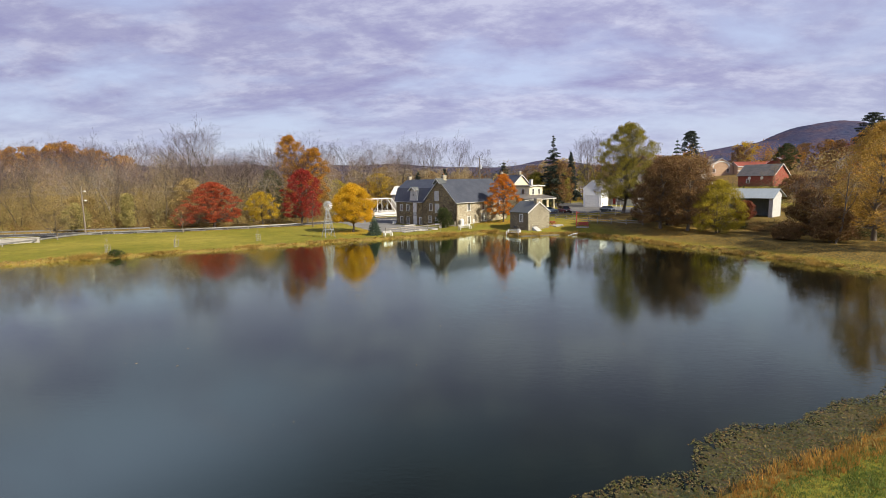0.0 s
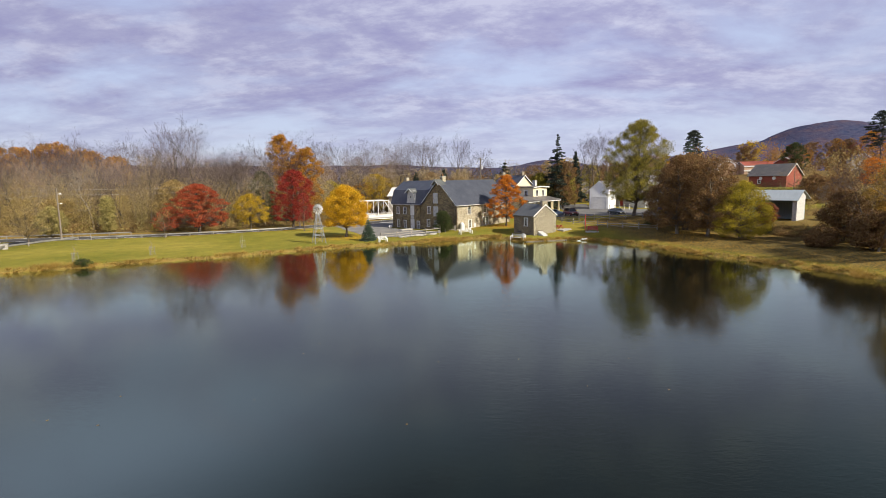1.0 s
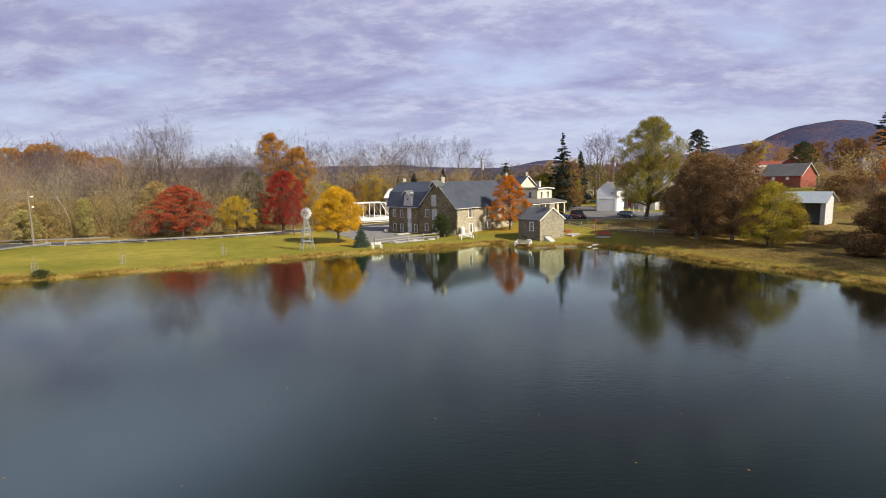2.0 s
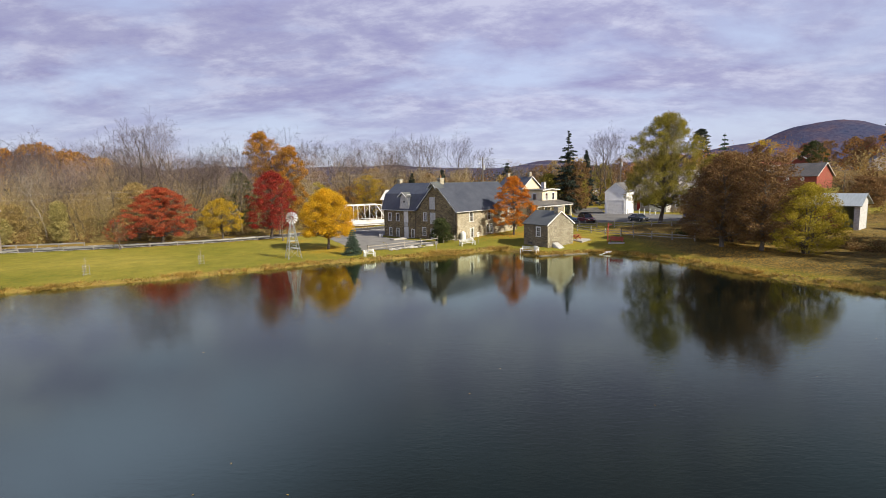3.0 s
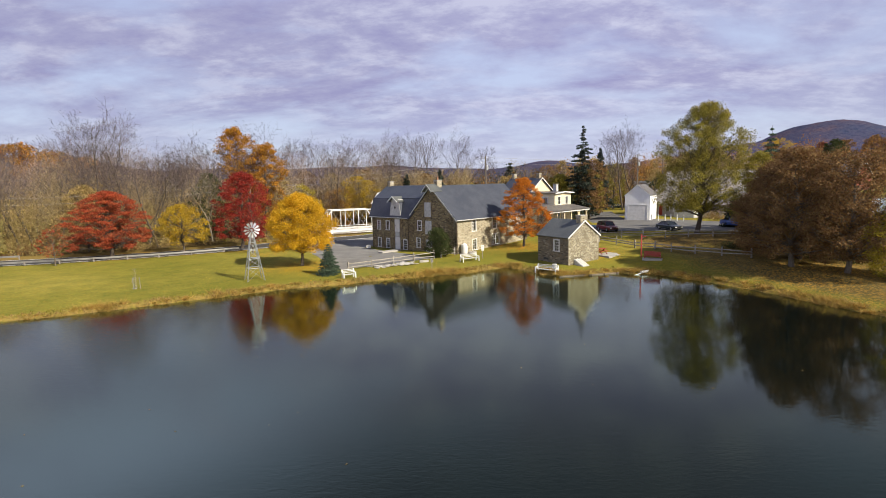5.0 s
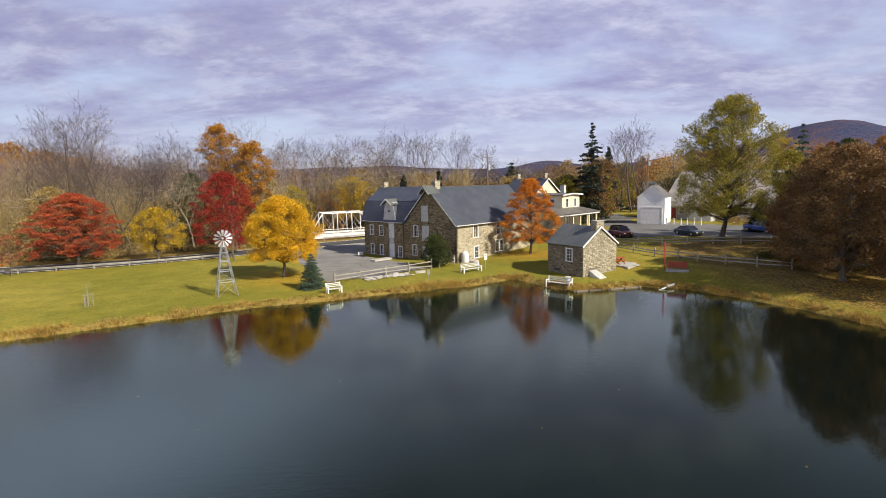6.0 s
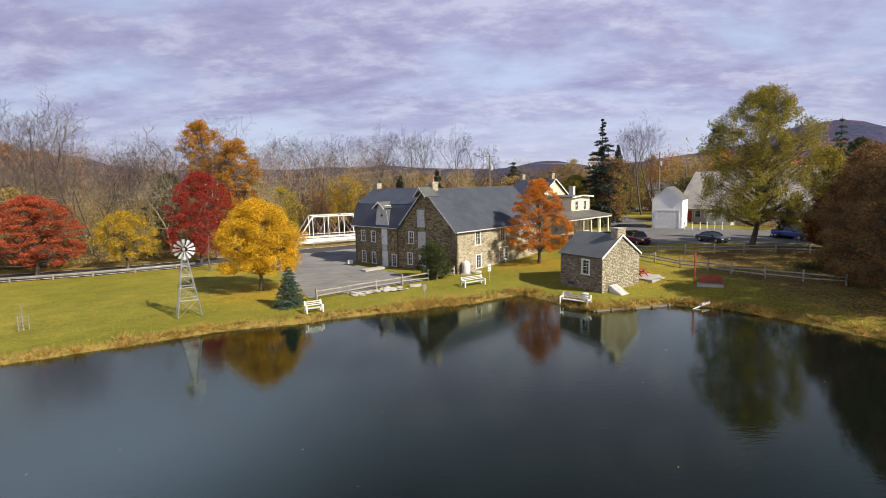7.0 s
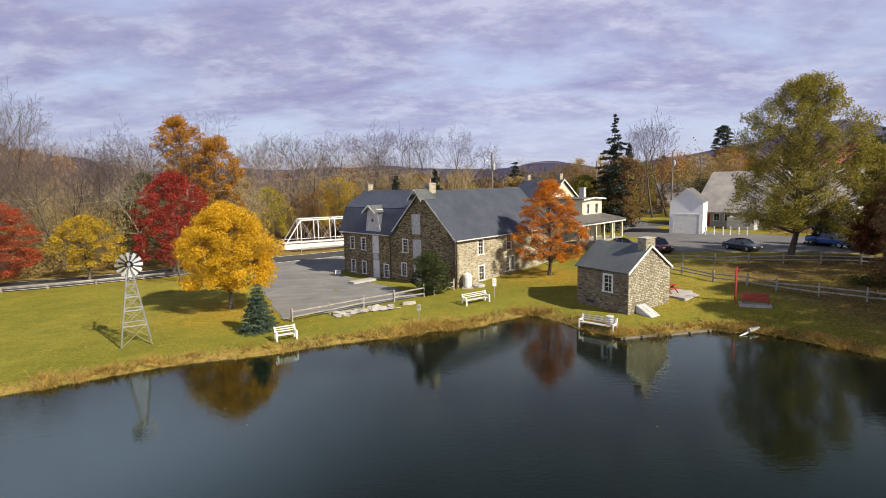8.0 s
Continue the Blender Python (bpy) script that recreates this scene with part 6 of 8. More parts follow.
# ---- the other buildings ----
def gable_block(t, lx, ly, e, r, wall, roof, holes_front=(), holes_side=(), along="x", over=0.3, trim="white", base=-0.8):
    """Four walls and a gable roof: front at y=0, from x=0 to lx, depth ly. along: the ridge's direction."""
    def front(a, d, z):
        return (a, d, z)

    def side(a, d, z):
        return (lx - d, a, z)
    bm = bmesh.new()
    pierced_wall(bm, lx, base, e, 0.2, list(holes_front), front)
    if along == "y":
        solid(bm, [(0, 0, e), (lx, 0, e), (lx / 2, 0, r - 0.06)], (0, 0.2, 0))
    part("wall", bm, wall, t)
    bm = bmesh.new()
    pierced_wall(bm, ly - 0.4, base, e, 0.2, [(a - 0.2, b - 0.2, c, d) for a, b, c, d in holes_side], lambda a, d, z: (lx - d, a + 0.2, z))
    if along == "x":
        solid(bm, [(lx, 0.2, e), (lx, ly - 0.2, e), (lx, ly / 2, r - 0.2)], (-0.2, 0, 0))
    part("wall", bm, wall, t)
    bm = bmesh.new()
    box(bm, 0, 0.2, base, 0.2, ly - 0.2, e)
    if along == "x":
        solid(bm, [(0, 0.2, e), (0, ly - 0.2, e), (0, ly / 2, r - 0.2)], (0.2, 0, 0))
    part("wall", bm, wall, t)
    bm = bmesh.new()
    box(bm, 0, ly - 0.2, base, lx, ly, e)
    if along == "y":
        solid(bm, [(0, ly, e), (lx, ly, e), (lx / 2, ly, r - 0.06)], (0, -0.2, 0))
    part("wall", bm, wall, t)
    for k in (0, 1):
        bm = bmesh.new()
        if along == "x":
            s = (r - e) / (ly / 2)
            y0 = (-over, ly + over)[k]
            roof_sheet(bm, (-over, y0, e - over * s + 0.04), (lx + over, y0, e - over * s + 0.04), (lx + over, ly / 2, r), (-over, ly / 2, r), 0.10)
        else:
            s = (r - e) / (lx / 2)
            x0 = (-over, lx + over)[k]
            roof_sheet(bm, (x0, -over, e - over * s + 0.04), (x0, ly + over, e - over * s + 0.04), (lx / 2, ly + over, r), (lx / 2, -over, r), 0.10)
        part("roof", bm, roof, t)
        if along == "x":
            for x in (-over - 0.03, lx + over - 0.01):
                bm = bmesh.new()
                solid(bm, [(x, y0, e - over * s - 0.1), (x, ly / 2, r - 0.1), (x, ly / 2, r + 0.12), (x, y0, e - over * s + 0.12)], (0.04, 0, 0))
                part("rake_board", bm, trim, t)
        else:
            for y in (-over - 0.03, ly + over - 0.01):
                bm = bmesh.new()
                solid(bm, [(x0, y, e - over * s - 0.1), (lx / 2, y, r - 0.1), (lx / 2, y, r + 0.12), (x0, y, e - over * s + 0.12)], (0, 0.04, 0))
                part("rake_board", bm, trim, t)
    for h in holes_front:
        sash_window(t, front, h, 2, 2, 0.10)
    for h in holes_side:
        sash_window(t, side, h, 2, 2, 0.10)


def build_garage():
    t = thing("garage", pose(35.9, 84.7, 3.1, 0, 0, -31), "white clapboard garage with a closed grey roll-up door", "garage")
    gable_block(t, 4.9, 7.5, 5.1, 7.2, "siding_white", "shingle", along="y", over=0.15)
    bm = bmesh.new()
    for k in range(5):
        box(bm, 0.72, -0.05 - 0.0, 0.05 + k * 0.6, 4.3, -0.01, 0.05 + k * 0.6 + 0.585)
    part("garage_door", bm, "white", t, "pale grey panelled roll-up door")
    bm = bmesh.new()
    box(bm, 0.52, -0.08, 0, 0.70, 0.0, 3.2); box(bm, 4.32, -0.08, 0, 4.5, 0.0, 3.2); box(bm, 0.70, -0.08, 3.06, 4.32, 0.0, 3.24)
    part("door_casing", bm, "white", t)


def build_hall():
    t = thing("hall", pose(46.8, 99.0, 3.1, 0, 0, -48), "long building with a broad tan shingle roof", "building")
    gable_block(t, 24, 18, 2.8, 9.9, "siding_tan", "shingle_tan", [(3.4, 4.4, 1.0, 2.2), (5.3, 6.3, 1.0, 2.2), (12, 13, 1.0, 2.2), (16, 17, 1.0, 2.2)], along="x", over=0.5)
    plank_door(t, lambda a, d, z: (a, d, z), (1.9, 2.8, 0.0, 2.2), "red_paint", "door", label="red painted side door")
    bm = bmesh.new()
    box(bm, 6.9, -3.2, -0.5, 11.2, -3.1, 1.9); box(bm, 6.9, -3.1, -0.5, 7.0, -0.6, 1.9); box(bm, 11.1, -3.1, -0.5, 11.2, -0.6, 1.9)
    part("board_screen", bm, "offwhite", t, "pale board screen round the bins")


def bollard(x, y):
    t = thing("bollard", at(x, y), "cream-painted steel bollard before the hall", "bollard", "bollards by the hall")
    bm = bmesh.new()
    lathe(bm, [(0.10, -0.2), (0.10, 1.25), (0.07, 1.34), (0.02, 1.36)], 10)
    part("post", bm, "white", t)
    bm = bmesh.new()
    lathe(bm, [(0.103, 0.98), (0.103, 1.08)], 10)
    part("band", bm, "leaf_gold", t)
    return t


def build_house():
    t = thing("house", pose(15.16, 83.67, 2.9, 0, 0, -44), "two-storey cream clapboard house with a columned porch", "house")
    gable_block(t, 7.0, 6.0, 6.2, 6.42, "siding_cream", "shingle", [(1.4, 2.3, 4.0, 5.4), (4.4, 5.3, 4.0, 5.4), (4.4, 5.3, 0.9, 2.4)], [(1.2, 2.1, 4.0, 5.5), (3.9, 4.8, 4.0, 5.5), (1.0, 1.9, 0.9, 2.4)], along="x", over=0.5)

    def side(a, d, z):
        return (7.0 - d, a, z)
    plank_door(t, side, (2.6, 3.5, 0.22, 2.3), "white", "door", label="white front door under the porch")
    chimney(t, 5.3, 3.0, 5.8, 7.9, 0.8, 0.7, "offwhite", False)
    # lower part on the near side, and the porch along both
    bm = bmesh.new()
    pierced_wall(bm, 5.98, -0.8, 3.6, 0.2, [(0.9, 1.8, 0.9, 2.4), (3.6, 4.5, 0.9, 2.4)], lambda a, d, z: (6.98 - d, a - 6.0, z))
    box(bm, 0.0, -6.0, -0.8, 6.78, -5.8, 3.6)
    part("wall", bm, "siding_cream", t, "cream wall of the low wing")
    for h in ((0.9, 1.8, 0.9, 2.4), (3.6, 4.5, 0.9, 2.4)):
        sash_window(t, lambda a, d, z: (6.98 - d, a - 6.0, z), h, 2, 2)
    bm = bmesh.new()
    roof_sheet(bm, (-0.3, -6.3, 3.55), (7.2, -6.3, 3.55), (7.2, -0.03, 4.0), (-0.3, -0.03, 4.0), 0.10)
    part("wing_roof", bm, "shingle", t)
    bm = bmesh.new()
    box(bm, 7.01, -6.2, -0.6, 10.0, 7.5, 0.2)
    part("porch_floor", bm, "wood_grey", t)
    bm = bmesh.new()
    roof_sheet(bm, (10.4, -6.6, 2.95), (10.4, 7.9, 2.95), (7.03, 6.2, 3.8), (7.03, -6.6, 3.8), 0.10)
    roof_sheet(bm, (10.4, 7.9, 2.95), (6.0, 7.9, 2.95), (6.0, 6.25, 3.8), (7.03, 6.25, 3.8), 0.10)
    part("porch_roof", bm, "shingle", t, "low dark shingled porch roof")
    bm = bmesh.new()
    bar(bm, (10.2, -6.5, 2.82), (10.2, 7.75, 2.82), 0.16, 0.26)
    part("porch_beam", bm, "white", t)
    for y in (-6.0, -3.5, -1.0, 1.5, 4.0, 4.5, 7.3):
        bm = bmesh.new()
        x = 9.8
        box(bm, x - 0.17, y - 0.17, 0.2, x + 0.17, y + 0.17, 0.9); box(bm, x - 0.13, y - 0.13, 0.9, x + 0.13, y + 0.13, 2.55); box(bm, x - 0.18, y - 0.18, 2.55, x + 0.18, y + 0.18, 2.7)
        part("porch_column", bm, "siding_cream", t)
    # the taller house behind, its gable turned to the pond
    h = thing("rear_house", pose(10.6, 92.6, 2.9, 0, 0, -54), "cream house with a steep dark roof and end chimneys", "house")
    gable_block(h, 9.0, 8.0, 5.9, 9.3, "siding_cream", "slate", [(2, 2.9, 3.6, 5.2), (6, 6.9, 3.6, 5.2)], [(3.5, 4.4, 4.2, 5.6)], along="x", over=0.4)
    for x in (0.7, 8.3):
        chimney(h, x, 4.0, 8.6, 10.2, 0.8, 0.7, "stone_pale", False)


def build_sheds():
    t = thing("shed", pose(55.4, 46.0, 2.9, 0, 0, -50), "open-fronted shed with a pale blue metal roof", "shed")
    bm = bmesh.new()
    box(bm, 0, 4.0, -0.8, 8.0, 4.2, 3.6); box(bm, 0, 0.2, -0.8, 0.15, 4.0, 3.4)
    part("wall", bm, "shed_teal", t, "teal-grey boarded inside of the shed")
    bm = bmesh.new()
    box(bm, 7.3, 0, -0.8, 8.0, 0.12, 3.6); box(bm, 7.88, 0.12, -0.8, 8.0, 4.0, 3.7)
    solid(bm, [(7.88, 0.0, 3.7), (7.88, 4.2, 3.7), (7.88, 4.2, 4.4), (7.88, 2.4, 5.2)], (0.12, 0, 0))
    part("wall", bm, "offwhite", t, "off-white boarded end of the shed")
    bm = bmesh.new()
    roof_sheet(bm, (-0.4, -0.5, 3.6), (8.3, -0.5, 3.6), (8.3, 2.4, 5.4), (-0.4, 2.4, 5.4), 0.08)
    roof_sheet(bm, (-0.4, 6.2, 3.7), (8.3, 6.2, 3.7), (8.3, 2.4, 5.4), (-0.4, 2.4, 5.4), 0.08)
    part("roof", bm, "roof_blue", t, "pale blue ribbed metal roof")
    for x in (0.1, 3.6):
        bm = bmesh.new()
        box(bm, x, 0, -0.8, x + 0.16, 0.16, 3.4)
        part("post", bm, "wood_grey", t)
    # red barn up the slope
    g = gz(104, 121)
    t = thing("barn", pose(100.4, 126.1, g, 0, 0, -60), "red barn with white trim and a dark shingle roof", "barn")
    gable_block(t, 12, 9.0, 14.6 - g - 3.6, 14.6 - g, "brick_red", "shingle", [(3, 4, 1.2, 2.4)], [], along="x", over=0.5)
    for x in (4.0, 8.2):
        bm = bmesh.new()
        rod(bm, (x, -0.04, 14.6 - g - 4.6), (x, -0.10, 14.6 - g - 4.6), 0.55, n=16)
        part("star_disc", bm, "white", t, "round white barn sign")
    # broad tan village building beyond
    g = gz(150, 240)
    t = thing("village_hall", pose(147.5, 244, g, 0, 0, -4), "tan brick village building with an arched gable", "building")
    gable_block(t, 13, 12, 20.8 - g - 4.0, 20.8 - g, "brick_tan", "shingle", [(2, 3.4, 2, 4), (9.6, 11, 2, 4)], [], along="y", over=0.6)
    bm = bmesh.new()
    for k in range(14):
        a0, a1 = math.pi * k / 14, math.pi * (k + 1) / 14
        zc = 20.8 - g - 5.2
        solid(bm, [(6.5 + r * math.cos(a), -0.25, zc + r * 0.75 * math.sin(a)) for r, a in ((4.2, a0), (4.9, a0), (4.9, a1), (4.2, a1))], (0, 0.25, 0))
    part("arch_trim", bm, "white", t)
    t2 = thing("village_shop", pose(160.5, 238, gz(150, 240), 0, 0, -4), "long tan shop with white fascia bands", "building")
    gable_block(t2, 20, 10, 18.6 - gz(150, 240) - 2.2, 18.6 - gz(150, 240), "brick_tan", "brick_red", [(2 + 3.4 * k, 4.4 + 3.4 * k, 1.2, 3.2) for k in range(5)], [], along="x", over=0.4)
    bm = bmesh.new()
    for z in (18.6 - gz(150, 240) - 3.0, 18.6 - gz(150, 240) - 5.4):
        box(bm, -0.2, -0.4, z, 20.2, -0.0, z + 0.6)
    part("fascia_band", bm, "white", t2)
    for x, y, w, wall, roof, e, r, turn, lab in ((173, 232, 9, "brick_red", "shingle", 5, 8, -40, "red brick house with white gable trim"),
                                                (190, 200, 9, "siding_tan", "slate", 5, 8, -20, "grey gabled house among the trees"),
                                                (66, 165, 9, "siding_white", "shingle", 4.5, 7, -25, "white house half hidden by trees"), (52, 172, 8, "siding_white", "shingle", 4.2, 6.6, 20, "small white house behind the evergreen"), (78, 176, 9, "siding_white", "slate", 4.5, 7, 10, "white house with a slate roof among trees"),
                                                (-20.6, 113, 6.0, "siding_tan", "white", 5.2, 7.7, -18, "barn with a bright white roof beyond the bridge")):
        hs = thing("house", pose(x, y, gz(x, y), 0, 0, turn), lab, "house")
        gable_block(hs, w, 7.5, e, r, wall, roof, [(1.5, 2.4, 1.1, 2.5), (w - 2.4, w - 1.5, 1.1, 2.5)], [(3, 4, 1.1, 2.5)], along="y" if x > 100 else "x", over=0.4)


M["shed_teal"] = surface("teal_grey_boards", (0.20, 0.26, 0.26), (0.28, 0.34, 0.33), 1.2, 14, 0.8, 0, 0.3, (4, 4, 0.5), 0.3)
M["roof_blue"] = surface("pale_blue_metal", (0.36, 0.42, 0.46), (0.48, 0.54, 0.58), 1.0, 10, 0.45, 0.2, 0.2, (6, 0.6, 1), 0.2)
M["brick_tan"] = surface("tan_brick", (0.46, 0.30, 0.19), (0.58, 0.40, 0.27), 0.8, 8, 0.9, 0, 0.3)
build_garage()
build_hall()
build_house()
build_sheds()
for i in range(6):
    bollard(40.3 + 1.15 * i, 81.6 - 0.45 * i + 0.16 * i * (i > 2))


def build_bridge():
    a, b, z = Vector((-30.3, 93.2, 0)), Vector((-16.0, 99.6, 0)), 0.95
    L = (b - a).length
    turn = math.degrees(math.atan2(b.y - a.y, b.x - a.x))
    t = thing("truss_bridge", pose(a.x, a.y, z, 0, 0, turn), "white-painted iron truss bridge over the creek", "bridge")
    n, H, W = 5, 4.9, 5.0
    px = [L * k / n for k in range(n + 1)]
    for y in (0, W):
        bm = bmesh.new()
        bar(bm, (0, y, 0.15), (L, y, 0.15), 0.2, 0.22)
        bar(bm, (0, y, 1.0), (L, y, 1.0), 0.06, 0.12)
        part("lower_chord", bm, "white", t)
        bm = bmesh.new()
        box(bm, 0, y - 0.20, -0.40, L, y - 0.12, 0.55)
        part("girder", bm, "white", t, "solid white side girder")
        bm = bmesh.new()
        bar(bm, (px[1], y, H), (px[n - 1], y, H), 0.2, 0.22)
        part("upper_chord", bm, "white", t)
        for p, q in (((0, y, 0.15), (px[1], y, H)), ((L, y, 0.15), (px[n - 1], y, H))):
            bm = bmesh.new()
            bar(bm, p, q, 0.2)
            part("end_post", bm, "white", t)
        for k in range(1, n):
            bm = bmesh.new()
            bar(bm, (px[k], y, 0.15), (px[k], y, H), 0.13)
            part("upright", bm, "white", t)
            if k < n - 1:
                for p, q in (((px[k], y, H), (px[k + 1], y, 0.15)), ((px[k], y, 0.15), (px[k + 1], y, H))):
                    bm = bmesh.new()
                    bar(bm, p, q, 0.05)
                    part("diagonal", bm, "offwhite", t)
    for k in range(n + 1):
        bm = bmesh.new()
        bar(bm, (px[k], -0.3, -0.15), (px[k], W + 0.3, -0.15), 0.25, 0.4)
        part("floor_beam", bm, "white", t)
    for k in range(1, n):
        bm = bmesh.new()
        bar(bm, (px[k], 0, H), (px[k], W, H), 0.14)
        part("cross_brace", bm, "offwhite", t)
    bm = bmesh.new()
    box(bm, 0, 0.2, 0.05, L, W - 0.2, 0.2)
    part("deck", bm, "wood_dark", t)
    for x in (-2.2, L):
        bm = bmesh.new()
        box(bm, x, -0.6, -3.2, x + 2.2, W + 0.6, 0.1)
        part("abutment", bm, "stone_pale", t, "stone abutment of the bridge")


build_bridge()
# ---- things round the pond ----
def build_windmill():
    x, y = -23.75, 37.35
    t = thing("windmill", at(x, y, 32), "ornamental galvanised windmill on a lattice tower", "windmill")
    H, w0, w1 = 5.75, 1.0, 0.13
    feet = [Vector((sx * w0, sy * w0, -0.15)) for sx, sy in ((-1, -1), (1, -1), (1, 1), (-1, 1))]
    tops = [Vector((sx * w1, sy * w1, H)) for sx, sy in ((-1, -1), (1, -1), (1, 1), (-1, 1))]
    for p, q in zip(feet, tops):
        bm = bmesh.new()
        bar(bm, p, q, 0.075)
        part("leg", bm, "galv", t)
    levels = (0.28, 0.47, 0.64, 0.79, 0.91)
    for i in range(4):
        f0, f1, t0, t1 = feet[i], feet[(i + 1) % 4], tops[i], tops[(i + 1) % 4]
        prev = 0.03
        for s in levels:
            bm = bmesh.new()
            bar(bm, f0.lerp(t0, s), f1.lerp(t1, s), 0.07 if s < 0.7 else 0.05)
            part("girt", bm, "galv", t)
            for p, q in ((f0.lerp(t0, prev), f1.lerp(t1, s)), (f1.lerp(t1, prev), f0.lerp(t0, s))):
                bm = bmesh.new()
                bar(bm, p, q, 0.022)
                part("brace", bm, "galv", t)
            prev = s
    hub = Vector((0, -0.28, H + 0.25))
    bm = bmesh.new()
    rod(bm, hub, hub + Vector((0, 0.5, 0)), 0.11, n=10); rod(bm, (0, 0, H - 0.1), (0, 0, H + 0.3), 0.06, n=8)
    part("hub", bm, "galv", t)
    R = 0.90
    for k in range(12):
        a = 2 * math.pi * k / 12
        c, s = math.cos(a), math.sin(a)
        bm = bmesh.new()
        pts = []
        for r, w, tw in ((0.28, 0.05, 0.09), (R, 0.125, 0.10)):
            for sg in (-1, 1):
                pts.append(hub + Vector((r * c - sg * w * s, sg * tw - 0.03, r * s + sg * w * c)))
        solid(bm, [pts[0], pts[1], pts[3], pts[2]], (0, 0.015, 0))
        part("blade", bm, "blade", t)
    bm = bmesh.new()
    for k in range(12):
        a0, a1 = 2 * math.pi * k / 12, 2 * math.pi * (k + 1) / 12
        bar(bm, hub + Vector((0.72 * math.cos(a0), 0.03, 0.72 * math.sin(a0))), hub + Vector((0.72 * math.cos(a1), 0.03, 0.72 * math.sin(a1))), 0.03)
    part("ring", bm, "galv", t)
    bm = bmesh.new()
    solid(bm, [(0, 0.2, H + 0.22), (0, 1.1, H + 0.24), (0, 1.9, H - 0.1), (0, 1.9, H + 0.7), (0, 1.1, H + 0.36), (0, 0.2, H + 0.32)], (0.02, 0, 0))
    part("tail_vane", bm, "galv", t)


M["blade"] = surface("bright_steel", (0.66, 0.68, 0.70), (0.80, 0.82, 0.84), 3, 20, 0.35, 0.5, 0.1, dirt=0.1)
build_windmill()


def bench(p, q, label):
    a, b = Vector((*p, 0)), Vector((*q, 0))
    L = (b - a).length
    t = thing("garden_bench", pose(a.x, a.y, gz(*((a + b) / 2)[:2]), 0, 0, math.degrees(math.atan2(b.y - a.y, b.x - a.x))), label, "bench", "white benches by the water")
    for x in (0.0, L - 0.12):
        bm = bmesh.new()
        solid(bm, [(x, -0.30, -0.1), (x, -0.20, -0.1), (x, -0.20, 0.58), (x, 0.28, 0.56), (x, 0.42, -0.1), (x, 0.54, -0.1), (x, 0.40, 0.60), (x, 0.52, 1.0), (x, 0.42, 1.04), (x, 0.26, 0.68), (x, -0.30, 0.70)], (0.12, 0, 0))
        part("end_frame", bm, "white", t)
    for k in range(4):
        bm = bmesh.new()
        box(bm, 0.12, -0.18 + k * 0.12, 0.42, L - 0.12, -0.08 + k * 0.12, 0.46)
        part("seat_slat", bm, "offwhite", t)
    for k in range(3):
        bm = bmesh.new()
        z = 0.60 + k * 0.16
        y = 0.30 + 0.20 * (z - 0.5)
        box(bm, 0.12, y, z, L - 0.12, y + 0.04, z + 0.085)
        part("back_slat", bm, "offwhite", t)


bench((-13.1, 36.95), (-11.75, 37.75), "small white bench with weathered slats by the reeds")
bench((1.2, 46.5), (3.5, 48.1), "long white slatted bench facing the pond")
bench((10.3, 40.5), (12.5, 38.6), "long white slatted bench beside the spring house")


def bucket(x, y):
    t = thing("barrel", at(x, y), "white plastic bin beside the bench", "bin")
    bm = bmesh.new()
    lathe(bm, [(0.24, -0.05), (0.28, 0.35), (0.27, 0.72)], 14)
    part("body", bm, "white", t)
    bm = bmesh.new()
    lathe(bm, [(0.30, 0.72), (0.31, 0.78), (0.26, 0.82)], 14)
    part("rim", bm, "offwhite", t)


bucket(12.4, 39.6)


def split_rail(points, label, rails=(0.42, 0.85), h=1.15):
    """A fence of rough posts with split rails between them."""
    p0 = points[0]
    t = thing("rail_fence", pose(p0[0], p0[1], gz(*p0)), label, "fence")
    o = Vector((p0[0], p0[1], gz(*p0)))
    rr = random.Random(int(abs(p0[0]) * 10))
    pts = [Vector((x, y, gz(x, y))) - o for x, y in points]
    for p in pts:
        bm = bmesh.new()
        lean = Vector((rr.gauss(0, 0.03), rr.gauss(0, 0.03), 0))
        bar(bm, p + Vector((0, 0, -0.3)), p + lean + Vector((0, 0, h * rr.uniform(0.95, 1.08))), 0.14)
        part("post", bm, "wood_grey", t)
    for p, q in zip(pts, pts[1:]):
        for z in rails:
            bm = bmesh.new()
            bar(bm, p + Vector((0, 0, z + rr.gauss(0, 0.04))), q + Vector((0, 0, z + rr.gauss(0, 0.04))), 0.08, 0.12)
            part("rail", bm, "wood_grey", t)


split_rail([(-13.5, 42.4), (-10.8, 44.6), (-8.15, 46.9), (-5.5, 48.5), (-2.7, 50.5)], "low weathered split-rail fence along the lot")
split_rail([(-1.7, 51.2), (0.3, 53.4)], "short weathered rail fence at the mill corner")
split_rail([(21.5, 62.0), (23.2, 58.4), (24.75, 54.7), (26.2, 51.0), (28.0, 48.3), (29.2, 45.8), (31.2, 43.3), (33.4, 41.0), (35.8, 38.8)], "weathered split-rail fence across the slope", (0.40, 0.80), 1.15)
split_rail([(24.5, 62.5), (27.3, 60.3), (30.0, 58.3), (32.8, 56.6), (35.6, 55.0), (38.6, 53.6), (41.8, 52.4), (45, 51.3)], "weathered split-rail fence along the yard", (0.45, 0.85), 1.15)


